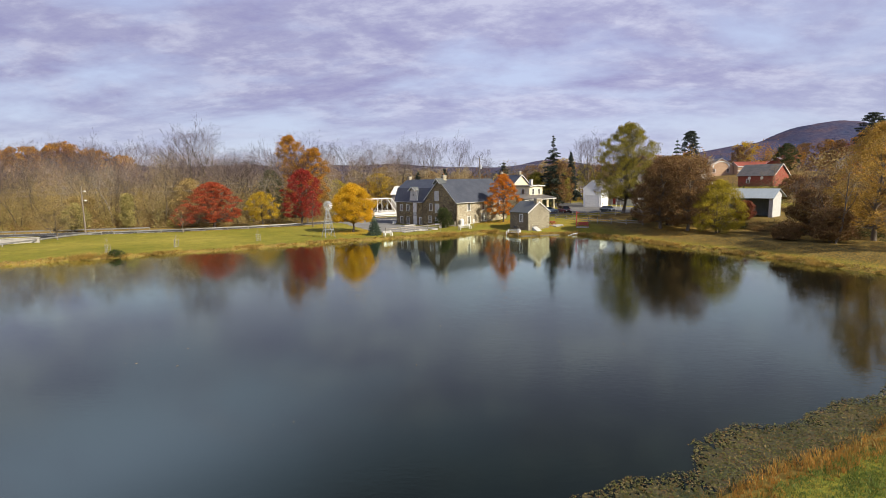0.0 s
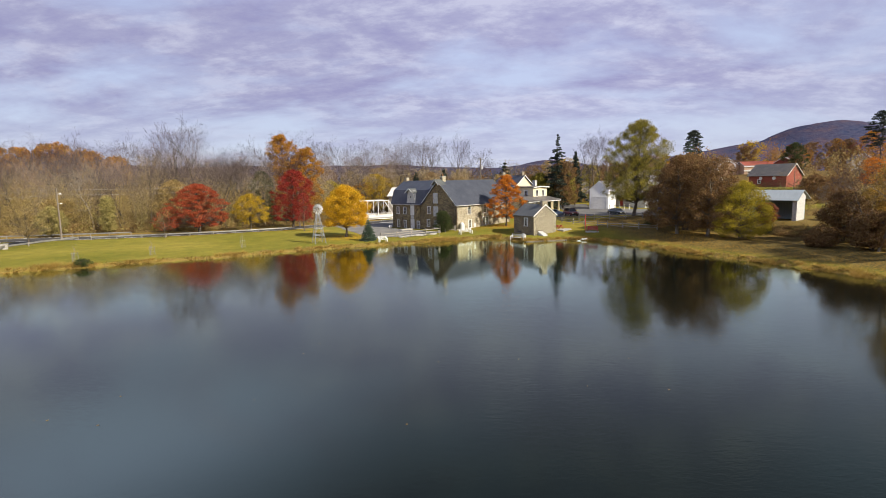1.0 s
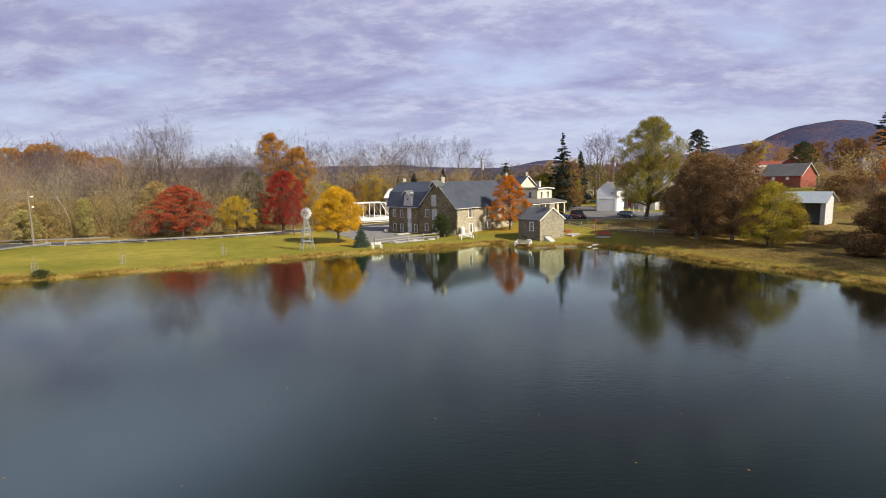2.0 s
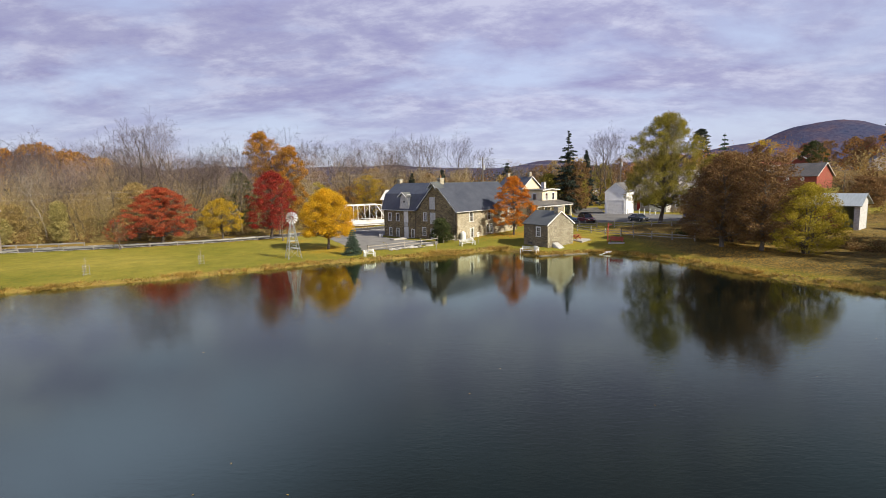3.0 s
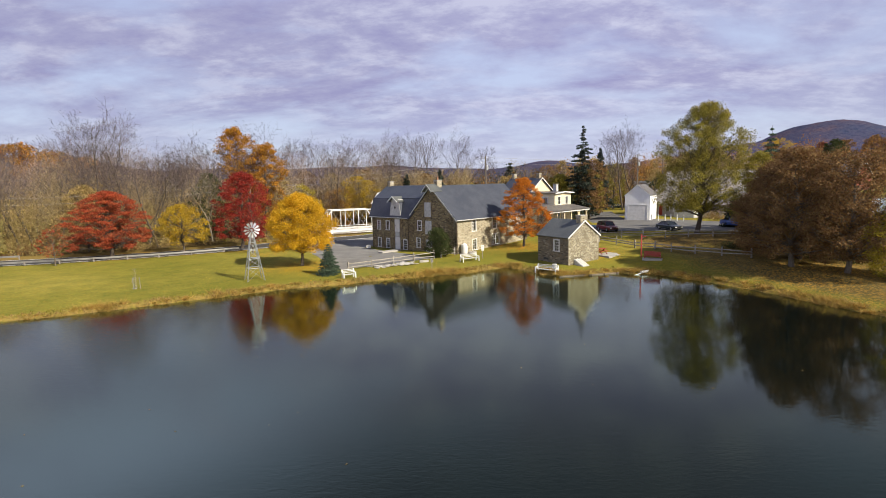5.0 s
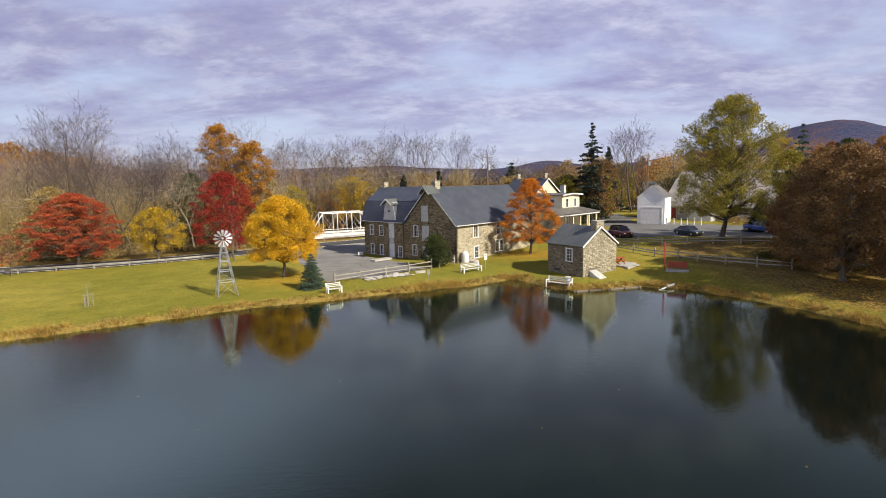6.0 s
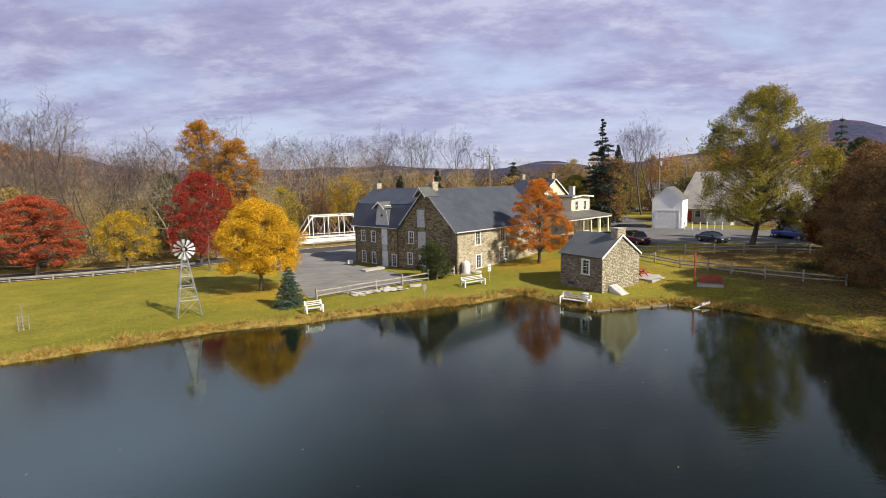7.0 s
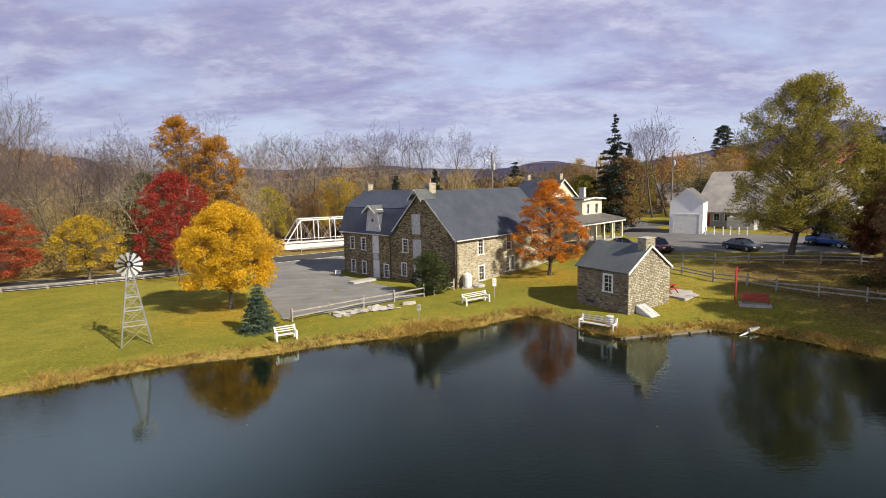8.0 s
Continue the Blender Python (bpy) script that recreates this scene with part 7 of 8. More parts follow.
def sign_post(x, y, h, w, bh, board, label):
    t = thing("sign", at(x, y, 8), label, "sign", "small signs by the pond")
    bm = bmesh.new()
    bar(bm, (0, 0, -0.3), (0, 0, h), 0.07)
    part("post", bm, "wood_grey", t)
    bm = bmesh.new()
    box(bm, -w / 2, -0.06, h - bh, w / 2, -0.036, h + 0.03)
    bd = part("board", bm, board, t)
    bm = bmesh.new()
    for k in range(3):
        z = h - bh * (0.25 + 0.22 * k)
        box(bm, -w * 0.36, -0.065, z - 0.03, w * (0.36 - 0.1 * k), -0.0605, z)
    part("lettering_bar", bm, "black", bd)


sign_post(-2.7, 41.6, 1.5, 0.34, 0.5, "wood_grey", "grey notice board on a thin post at the water")
sign_post(4.2, 49.3, 1.9, 0.38, 0.75, "white", "white notice board on a post near the bench")
sign_post(-14.4, 64.7, 0.75, 0.7, 0.5, "white", "low white sign on the grass by the lot")


def white_tank():
    t = thing("water_tank", pose(1.75, 54.35, gz(1.75, 54.35)), "white upright tank at the corner of the mill", "tank")
    bm = bmesh.new()
    lathe(bm, [(0.40, 0.10), (0.48, 0.2), (0.50, 0.6), (0.50, 1.2), (0.42, 1.48), (0.15, 1.6), (0.08, 1.7)], 18)
    part("body", bm, "white", t)
    bm = bmesh.new()
    box(bm, -0.6, -0.6, -0.2, 0.6, 0.6, 0.10)
    part("plinth", bm, "concrete", t)
    t = thing("millstone", at(3.0, 54.6), "old round grey millstone lying on the grass", "millstone")
    bm = bmesh.new()
    lathe(bm, [(0.6, -0.1), (0.66, 0.05), (0.66, 0.22), (0.60, 0.28)], 22)
    part("stone", bm, "slab", t)
    bm = bmesh.new()
    lathe(bm, [(0.10, 0.2), (0.10, 0.295)], 12)
    part("eye", bm, "black", t)
    t = thing("oil_tank", pose(11.6, 68.2, gz(11.6, 68.2), 0, 0, 30), "white horizontal oil tank behind the mill", "tank")
    bm = bmesh.new()
    for k in range(9):
        pass
    prof = [(0.15, -0.95), (0.55, -0.8), (0.62, -0.6), (0.62, 0.6), (0.55, 0.8), (0.15, 0.95)]
    lathe(bm, prof, 16)
    bmesh.ops.rotate(bm, verts=bm.verts[:], matrix=Matrix.Rotation(radians(90), 3, "Y"))
    bmesh.ops.translate(bm, verts=bm.verts[:], vec=(0, 0, 1.05))
    part("body", bm, "white", t)
    for x in (-0.5, 0.5):
        bm = bmesh.new()
        box(bm, x - 0.06, -0.35, -0.3, x + 0.06, 0.35, 0.6)
        part("stand", bm, "black", t)


white_tank()


def slab_pile():
    rr = random.Random(8)
    t = thing("slab_pile", at(-7.8, 45.4, 25), "scattered pile of pale stone slabs", "stone pile")
    o = Vector((-7.8, 45.4, 0))
    for k in range(44):
        u = rr.uniform(-2.9, 2.9)
        w = rr.gauss(0, 0.33)
        wx, wy = -7.8 + u * 0.9 - w * 0.42, 45.4 + u * 0.42 + w * 0.9
        a, b, h = rr.uniform(0.3, 0.75), rr.uniform(0.22, 0.45), rr.uniform(0.05, 0.1)
        n = 6
        out = [Vector((a * math.cos(2 * math.pi * i / n) * rr.uniform(0.75, 1.1), b * math.sin(2 * math.pi * i / n) * rr.uniform(0.75, 1.1), 0)) for i in range(n)]
        bm = bmesh.new()
        solid(bm, out, (0, 0, h))
        bmesh.ops.rotate(bm, verts=bm.verts[:], matrix=Euler((rr.gauss(0, 0.14), rr.gauss(0, 0.14), rr.uniform(0, 6))).to_matrix())
        z = gz(wx, wy) - gz(-7.8, 45.4) + rr.choice((0.02, 0.08, 0.16))
        loc = Matrix.Rotation(radians(-25), 3, "Z") @ Vector((wx - o.x, wy - o.y, z))
        bmesh.ops.translate(bm, verts=bm.verts[:], vec=loc)
        part("slab", bm, "slab", t)
    t = thing("stone_block", at(-4.0, 47.4, 20), "long pale cut stone block on the grass", "stone")
    part("block", chamfered(-0.65, -0.16, -0.1, 0.65, 0.16, 0.28, 0.03), "slab", t)


slab_pile()


def outfall():
    t = thing("drain_pipe", pose(22.75, 38.35, 0.58, 0, 0, 30), "white drain pipe running water into the pond", "pipe")
    bm = bmesh.new()
    n = 14
    for r0, r1 in ((0.15, 0.125),):
        ring = [[bm.verts.new((x, r * math.cos(2 * math.pi * i / n), r * math.sin(2 * math.pi * i / n))) for i in range(n)] for x, r in ((0.9, r0), (-0.35, r0), (-0.35, r1), (0.9, r1))]
        for a, b in zip(ring, ring[1:] + ring[:1]):
            for i in range(n):
                bm.faces.new((a[i], a[(i + 1) % n], b[(i + 1) % n], b[i]))
    part("pipe", bm, "white", t)
    bm = bmesh.new()
    solid(bm, [(-0.35, -0.06, -0.11), (-0.9, -0.08, -0.235), (-1.6, -0.03, -0.24), (-1.4, 0.05, -0.24), (-0.85, 0.07, -0.235), (-0.35, 0.05, -0.11)], (0, 0, 0.02))
    part("water_jet", bm, "foam", t, "foaming trickle of water")
    for p, q in (((12.5, 37.35), (15.9, 38.2)), ((16.2, 38.1), (20.1, 39.15))):
        a, b = Vector((*p, 0)), Vector((*q, 0))
        t = thing("timber_edging", pose(a.x, a.y, 0.3, 0, 0, math.degrees(math.atan2(b.y - a.y, b.x - a.x))), "weathered brown timber edging along the water", "edging")
        L = (b - a).length
        part("beam", chamfered(0, -0.12, -0.1, L, 0.12, 0.15, 0.03), "wood_old", t)
        for k in range(3):
            bm = bmesh.new()
            rod(bm, (0.3 + k * (L - 0.6) / 2, -0.2, -0.9), (0.3 + k * (L - 0.6) / 2, -0.2, 0.20), 0.07, n=8)
            part("stake", bm, "wood_old", t)


M["wood_old"] = surface("wet_old_timber", (0.13, 0.10, 0.07), (0.27, 0.225, 0.165), 2.0, 16, 0.9, 0, 0.5, (0.4, 3, 3), 0.5)
M["foam"] = surface("foam", (0.55, 0.60, 0.62), (0.75, 0.78, 0.78), 6, 30, 0.3, 0, 0.5)
outfall()


def yard_things():
    o = (24.6, 43.4)
    t = thing("swing_bench", pose(25.6, 42.9, gz(25.6, 42.9), 0, 0, -26), "red garden glider bench on a pale slab", "bench")
    bm = bmesh.new()
    for k in range(5):
        box(bm, -1.0, 0.02, 0.42 + k * 0.11, 1.0, 0.07, 0.51 + k * 0.11)
    part("back", bm, "red_paint", t)
    bm = bmesh.new()
    for k in range(4):
        box(bm, -1.0, -0.45 + k * 0.12, 0.36, 1.0, -0.35 + k * 0.12, 0.40)
    part("seat", bm, "red_paint", t)
    for x in (-0.95, 0.90):
        bm = bmesh.new()
        box(bm, x, -0.45, 0.1, x + 0.06, 0.07, 0.36); box(bm, x, -0.45, 0.62, x + 0.06, 0.07, 0.66)
        part("arm", bm, "red_paint", t)
    t2 = thing("garden_slab", pose(25.6, 42.9, gz(25.6, 42.9), 0, 0, -26), "pale concrete slab under the red bench", "slab")
    part("slab", chamfered(-1.2, -0.7, -0.25, 1.2, 0.3, 0.10, 0.02), "concrete", t2)
    t = thing("post", at(24.5, 43.9), "tall red painted post beside the bench", "post")
    bm = bmesh.new()
    bar(bm, (0, 0, -0.3), (0, 0, 3.0), 0.13)
    part("shaft", bm, "red_paint", t)
    bm = bmesh.new()
    bar(bm, (-0.05, 0, 2.75), (0.5, -0.2, 2.75), 0.08)
    part("arm", bm, "red_paint", t)
    t = thing("patio", pose(20.9, 46.7, gz(21, 46.7), 0, 0, 33), "pale concrete patio behind the spring house", "patio", kind="structure")
    part("patio_slab", chamfered(-1.1, -1.3, -0.3, 2.6, 1.5, 0.10, 0.02), "concrete", t)
    t = thing("picnic_table", pose(20.4, 47.6, gz(21, 46.7) + 0.10, 0, 0, 33), "small red picnic table on the patio", "table")
    bm = bmesh.new()
    for k in range(4):
        box(bm, -0.7, -0.34 + k * 0.17, 0.71, 0.7, -0.18 + k * 0.17, 0.75)
    part("tabletop", bm, "red_paint", t)
    for y in (-0.66, 0.5):
        bm = bmesh.new()
        box(bm, -0.7, y, 0.41, 0.7, y + 0.22, 0.45)
        part("seat", bm, "red_paint", t)
    for x in (-0.5, 0.5):
        bm = bmesh.new()
        bar(bm, (x, -0.6, 0.0), (x, 0.2, 0.72), 0.08); bar(bm, (x, 0.6, 0.0), (x, -0.2, 0.72), 0.08); bar(bm, (x, -0.6, 0.39), (x, 0.6, 0.39), 0.06)
        part("leg_frame", bm, "red_paint", t)
    t = thing("concrete_path", pose(-7.0, 58.2, gz(-7.0, 58.2), 0, 0, 46.3), "short concrete walk to the mill's door", "path", kind="structure")
    part("path_slab", chamfered(-2.6, 3.4, -0.3, 1.35, 4.6, 0.10, 0.02), "concrete", t)


yard_things()


# ---- guardrails, poles, wires ----
def guardrail(pts, label):
    o = Vector((pts[0].x, pts[0].y, gz(pts[0].x, pts[0].y)))
    t = thing("guardrail", pose(*o), label, "guardrail", "guardrails along the road")
    path = [Vector((p.x, p.y, gz(p.x, p.y))) - o for p in pts]
    bm = bmesh.new()
    prof = [(0.0, 0.42), (0.05, 0.47), (0.0, 0.56), (0.05, 0.65), (0.0, 0.72), (0.03, 0.72), (0.08, 0.65), (0.03, 0.56), (0.08, 0.47), (0.03, 0.42)]
    rings = []
    for i, p in enumerate(path):
        d = (path[min(i + 1, len(path) - 1)] - path[max(i - 1, 0)])
        s = Vector((-d.y, d.x, 0)).normalized()
        rings.append([bm.verts.new(p + s * a + Vector((0, 0, b))) for a, b in prof])
    for a, b in zip(rings, rings[1:]):
        for k in range(len(prof)):
            bm.faces.new((a[k], a[(k + 1) % len(prof)], b[(k + 1) % len(prof)], b[k]))
    bm.faces.new(rings[0][::-1]); bm.faces.new(rings[-1])
    part("rail", bm, "rail_steel", t)
    for p in path[::2]:
        bm = bmesh.new()
        box(bm, p.x - 0.07, p.y - 0.07, p.z - 0.3, p.x + 0.07, p.y + 0.07, p.z + 0.68)
        part("post", bm, "wood_grey", t)


road_mid = smooth_line(ROAD)
near = [p for p in offset_line(road_mid, -4.3) if -76 < p.x < -36]
guardrail(near, "galvanised steel guardrail on the lawn side of the road")
far = [p for p in offset_line(road_mid, 4.3) if -104 < p.x < -70]
guardrail(far, "galvanised steel guardrail on the wood side of the road")
guardrail([Vector((x, y, 0)) for x, y in ((-76.5, 50.6), (-78.0, 46), (-78.8, 41), (-79.4, 36), (-80.3, 30), (-81.5, 24))], "galvanised guardrail curving away with the side road")
guardrail([Vector((x, y, 0)) for x, y in ((-26, 89), (-22, 91.5), (-18, 94), (-14, 96.2), (-10, 98))], "white guardrail before the truss bridge")
draped("side_road", strip_cells([(-84, 53), (-85, 45), (-86, 36), (-88, 24), (-94, 8), (-104, -10)], (-3.2, 0, 3.2)), 0.045, "asphalt_road", "asphalt side road leaving the main road", "road")


M["pole_wood"] = surface("pole_wood", (0.17, 0.135, 0.10), (0.29, 0.25, 0.20), 1.5, 14, 0.95, 0, 0.5, (1, 1, 0.2), 0.35)


def utility_pole(x, y, top, label, arms=1, lamps=(), transformer=False):
    t = thing("utility_pole", at(x, y), label, "utility pole", "utility poles")
    h = top - gz(x, y)
    bm = bmesh.new()
    rod(bm, (0, 0, -0.5), (0, 0, h), 0.20, 0.13, 10)
    part("pole", bm, "pole_wood", t)
    for k in range(arms):
        bm = bmesh.new()
        bar(bm, (-1.1, 0.1, h - 0.5 - 0.9 * k), (1.1, -0.1, h - 0.5 - 0.9 * k), 0.11)
        a = part("crossarm", bm, "wood_grey", t)
        for s in (-1.0, -0.4, 0.4, 1.0):
            bm = bmesh.new()
            lathe(bm, [(0.04, h - 0.44 - 0.9 * k), (0.06, h - 0.36 - 0.9 * k), (0.03, h - 0.26 - 0.9 * k)], 8, (s, -0.09 * s, 0))
            part("insulator", bm, "white", a)
    for z, s in lamps:
        bm = bmesh.new()
        bar(bm, (0, 0, z), (s * 0.9, -0.3, z + 0.1), 0.06)
        arm = part("lamp_arm", bm, "galv", t)
        bm = bmesh.new()
        lathe(bm, [(0.08, z + 0.15), (0.24, z), (0.26, z - 0.08)], 12, (s * 0.95, -0.3, 0))
        part("lamp_head", bm, "white", arm)
    if transformer:
        bm = bmesh.new()
        lathe(bm, [(0.2, h - 3.2), (0.24, h - 3.1), (0.24, h - 2.2), (0.1, h - 2.05)], 12, (0.34, -0.1, 0))
        part("transformer", bm, "offwhite", t)


POLES = [(-150, 37, 11.0), (-82.0, 53.4, 11.2), (-38.6, 76.0, 12.9), (7.9, 95.3, 17.4)]
utility_pole(*POLES[0], "wooden utility pole by the road", 1)
utility_pole(*POLES[1], "pale wooden utility pole with two floodlights by the guardrail", 0, ((9.4, 1), (7.4, 1)))
utility_pole(*POLES[2], "utility pole with floodlights behind the maroon maple", 1, ((12.0, -1), (9.6, 1)))
utility_pole(*POLES[3], "tall wooden utility pole with transformer behind the mill", 1, ((13.6, -1),), True)
utility_pole(34.3, 121.7, 16.2, "utility pole with lamp near the evergreen", 0, ((11.9, 1),))
utility_pole(49.8, 116.8, 18.0, "wooden utility pole with transformer", 1, (), True)
utility_pole(58.5, 122.0, 17.0, "wooden utility pole with double crossarms", 3)
utility_pole(112.0, 170.0, 19.0, "utility pole in the village street", 2)


def wires(pts, name="power_line"):
    t = thing(name, pose(*pts[0]), "thin power lines sagging between poles", "power line")
    o = Vector(pts[0])
    for a, b in zip(pts, pts[1:]):
        a, b = Vector(a), Vector(b)
        for dz in (-0.2, -1.3):
            g = Growth()
            sag = 0.02 * (b - a).length
            line = [a.lerp(b, k / 14) - o + Vector((0, 0, dz - 4 * sag * (k / 14) * (1 - k / 14))) for k in range(15)]
            g.tube(line, [0.014] * 15, 4)
            data_part("wire", g.v, g.f, "concrete", t)


wires([(x, y, z) for x, y, z in POLES])
wires([(7.9, 95.3, 17.4), (49.8, 116.8, 18.0), (112.0, 170.0, 19.0)])


def sapling(x, y, seed):
    rr = random.Random(seed)
    t = thing("sapling", at(x, y), "leafless sapling in a staked wire cage", "sapling", "saplings on the lawn")
    g = Growth()
    g.tube([Vector((0, 0, -0.1)), Vector((0.03, 0, 1.2)), Vector((0, 0.04, 2.3))], [0.03, 0.022, 0.006], 5)
    for k in range(12):
        z = 0.9 + 0.11 * k
        a = k * 2.4
        g.limb(Vector((0.02, 0, z)), Vector((math.cos(a) * 0.5, math.sin(a) * 0.5, z + 0.45)), 0.010, 0.004, rr, 0.1, 3, 2)
    data_part("stem", g.v, g.f, "bark_pale", t)
    for k in range(3):
        a = 2.1 * k + 0.4
        bm = bmesh.new()
        bar(bm, (0.42 * math.cos(a), 0.42 * math.sin(a), -0.2), (0.42 * math.cos(a), 0.42 * math.sin(a), 1.35), 0.045)
        part("stake", bm, "wood_grey", t)
    g = Growth()
    for z in (0.15, 0.5, 0.85, 1.2):
        g.tube([Vector((0.42 * math.cos(0.4 + 0.2618 * k), 0.42 * math.sin(0.4 + 0.2618 * k), z)) for k in range(25)], [0.008] * 25, 3)
    data_part("wire_cage", g.v, g.f, "galv", t)


sapling(-54.5, 15.4 + 4.5, 1)
sapling(-47.0, 26.2, 2)
sapling(-35.8, 33.6, 3)


def concrete_parapet():
    """The end of the low concrete bridge on the road."""
    t = thing("bridge_parapet", at(-83.0, 35.4, 20), "pale weathered concrete parapet beside the road", "parapet")
    part("wall", chamfered(-9.0, -0.18, -0.6, 4.2, 0.18, 0.85, 0.04), "concrete", t)
    part("coping", chamfered(-9.1, -0.26, 0.85, 4.3, 0.26, 1.02, 0.03), "concrete", t)


concrete_parapet()
# ---- parked vehicles ----
def car(m, label, category, paint, shape, rim="galv"):
    """A parked car: body, glasshouse, windows, lamps, bumpers and wheels. shape: sedan, suv or pickup."""
    S = {"sedan": dict(L=4.7, W=1.80, sill=0.28, belt=0.92, roof=1.42, hood=0.84, tail=0.95, cab=(1.30, 1.95, 3.35, 4.05), r=0.32),
         "suv": dict(L=4.6, W=1.90, sill=0.34, belt=1.08, roof=1.75, hood=1.02, tail=1.10, cab=(1.25, 1.85, 4.10, 4.45), r=0.37),
         "pickup": dict(L=5.4, W=1.95, sill=0.45, belt=1.15, roof=1.82, hood=1.10, tail=1.12, cab=(1.55, 2.15, 3.35, 3.55), r=0.39)}[shape]
    L, W = S["L"], S["W"]
    t = thing("car" if shape != "pickup" else "pickup_truck", m, label, category, "parked vehicles")
    c0, c1, c2, c3 = S["cab"]
    w = W / 2
    # body: cross sections from the front to the back
    secs = [(0.0, 0.80, S["sill"] + 0.12, S["hood"] - 0.22), (0.12, 0.92, S["sill"], S["hood"] - 0.08), (0.5, 0.98, S["sill"] - 0.03, S["hood"] - 0.02), (c0, 1.0, S["sill"] - 0.03, S["belt"]),
            (c3, 1.0, S["sill"] - 0.03, S["belt"] + 0.02), (L - 0.35, 0.97, S["sill"], S["tail"]), (L - 0.08, 0.92, S["sill"] + 0.05, S["tail"] - 0.06), (L, 0.84, S["sill"] + 0.15, S["tail"] - 0.2)]
    bm = bmesh.new()
    rings = []
    for x, k, z0, z1 in secs:
        hw = w * k
        prof = [(-hw * 0.92, z0), (-hw, z0 + 0.12), (-hw, z1 - 0.16), (-hw * 0.93, z1 - 0.03), (-hw * 0.6, z1), (hw * 0.6, z1), (hw * 0.93, z1 - 0.03), (hw, z1 - 0.16), (hw, z0 + 0.12), (hw * 0.92, z0)]
        rings.append([bm.verts.new((x - L / 2, y, z)) for y, z in prof])
    for a, b in zip(rings, rings[1:]):
        for i in range(10):
            bm.faces.new((a[i], a[(i + 1) % 10], b[(i + 1) % 10], b[i]))
    bm.faces.new(rings[0][::-1]); bm.faces.new(rings[-1])
    if shape == "pickup":
        box(bm, c3 - L / 2 + 0.1, -w * 0.98, S["belt"] - 0.05, L / 2 - 0.12, -w * 0.88, S["tail"] + 0.12)
        box(bm, c3 - L / 2 + 0.1, w * 0.88, S["belt"] - 0.05, L / 2 - 0.12, w * 0.98, S["tail"] + 0.12)
        box(bm, L / 2 - 0.12, -w * 0.9, S["belt"] - 0.05, L / 2 - 0.05, w * 0.9, S["tail"] + 0.12)
    bmesh.ops.recalc_face_normals(bm, faces=bm.faces[:])
    part("body", bm, paint, t)
    # glasshouse, with roof on pillars
    top, low = w * 0.74, w * 0.90
    zb, zr = S["belt"] - 0.01, S["roof"]
    bm = bmesh.new()
    lowr = [Vector((c0 - L / 2, -low, zb)), Vector((c0 - L / 2, low, zb)), Vector((c3 - L / 2, low, zb)), Vector((c3 - L / 2, -low, zb))]
    upr = [Vector((c1 - L / 2, -top, zr - 0.05)), Vector((c1 - L / 2, top, zr - 0.05)), Vector((c2 - L / 2, top, zr - 0.05)), Vector((c2 - L / 2, -top, zr - 0.05))]
    a, b = [bm.verts.new(v) for v in lowr], [bm.verts.new(v) for v in upr]
    for i in range(4):
        bm.faces.new((a[i], a[(i + 1) % 4], b[(i + 1) % 4], b[i]))
    bm.faces.new(b); bm.faces.new(a[::-1])
    part("windows", bm, "car_glass", t, "dark tinted windows")
    bm = bmesh.new()
    rv = [[bm.verts.new((x - L / 2, y, z)) for y in (-top * 1.02, top * 1.02)] for x, z in ((c1 - 0.05, zr - 0.06), (c1 + 0.25, zr), (c2 - 0.25, zr), (c2 + 0.05, zr - 0.06))]
    for p, q in zip(rv, rv[1:]):
        bm.faces.new((p[0], p[1], q[1], q[0]))
    bmesh.ops.solidify(bm, geom=bm.faces[:], thickness=0.05)
    for p, q in zip(lowr, upr):
        bar(bm, p, q, 0.07)
    xm = (c1 + c2) / 2 - L / 2
    for sg in (-1, 1):
        bar(bm, (xm, sg * low, zb), (xm, sg * top, zr - 0.05), 0.08)
    part("roof", bm, paint, t)
    for x in (0.85, L - 0.95):
        for sg in (-1, 1):
            bm = bmesh.new()
            rod(bm, (x - L / 2, sg * (w - 0.20), S["r"]), (x - L / 2, sg * (w + 0.015), S["r"]), S["r"], n=18)
            wh = part("wheel", bm, "rubber", t)
            bm = bmesh.new()
            rod(bm, (x - L / 2, sg * (w + 0.0), S["r"]), (x - L / 2, sg * (w + 0.03), S["r"]), S["r"] * 0.62, n=14)
            part("rim", bm, rim, wh)
    for sg in (-1, 1):
        bm = bmesh.new()
        box(bm, -L / 2 - 0.01, sg * w * 0.62 - 0.18, S["hood"] - 0.34, -L / 2 + 0.12, sg * w * 0.62 + 0.18, S["hood"] - 0.18)
        part("headlight", bm, "lamp_glass", t)
        bm = bmesh.new()
        box(bm, L / 2 - 0.10, sg * w * 0.72 - 0.12, S["tail"] - 0.42, L / 2 + 0.01, sg * w * 0.72 + 0.12, S["tail"] - 0.2)
        part("tail_light", bm, "red_paint", t)
        bm = bmesh.new()
        box(bm, c0 - L / 2 + 0.25, sg * (w + 0.02) - 0.09, S["belt"], c0 - L / 2 + 0.38, sg * (w + 0.02) + 0.09, S["belt"] + 0.14)
        part("side_mirror", bm, paint, t)
    bm = bmesh.new()
    box(bm, -L / 2 - 0.02, -w * 0.40, S["hood"] - 0.38, -L / 2 + 0.1, w * 0.40, S["hood"] - 0.2)
    part("grille", bm, "black", t)
    for x0, x1 in ((-L / 2 - 0.05, -L / 2 + 0.12), (L / 2 - 0.1, L / 2 + 0.05)):
        part("bumper", chamfered(x0, -w * 0.86, S["sill"] + 0.02, x1, w * 0.86, S["sill"] + 0.2, 0.03), "black" if shape != "pickup" else "galv", t)
    return t


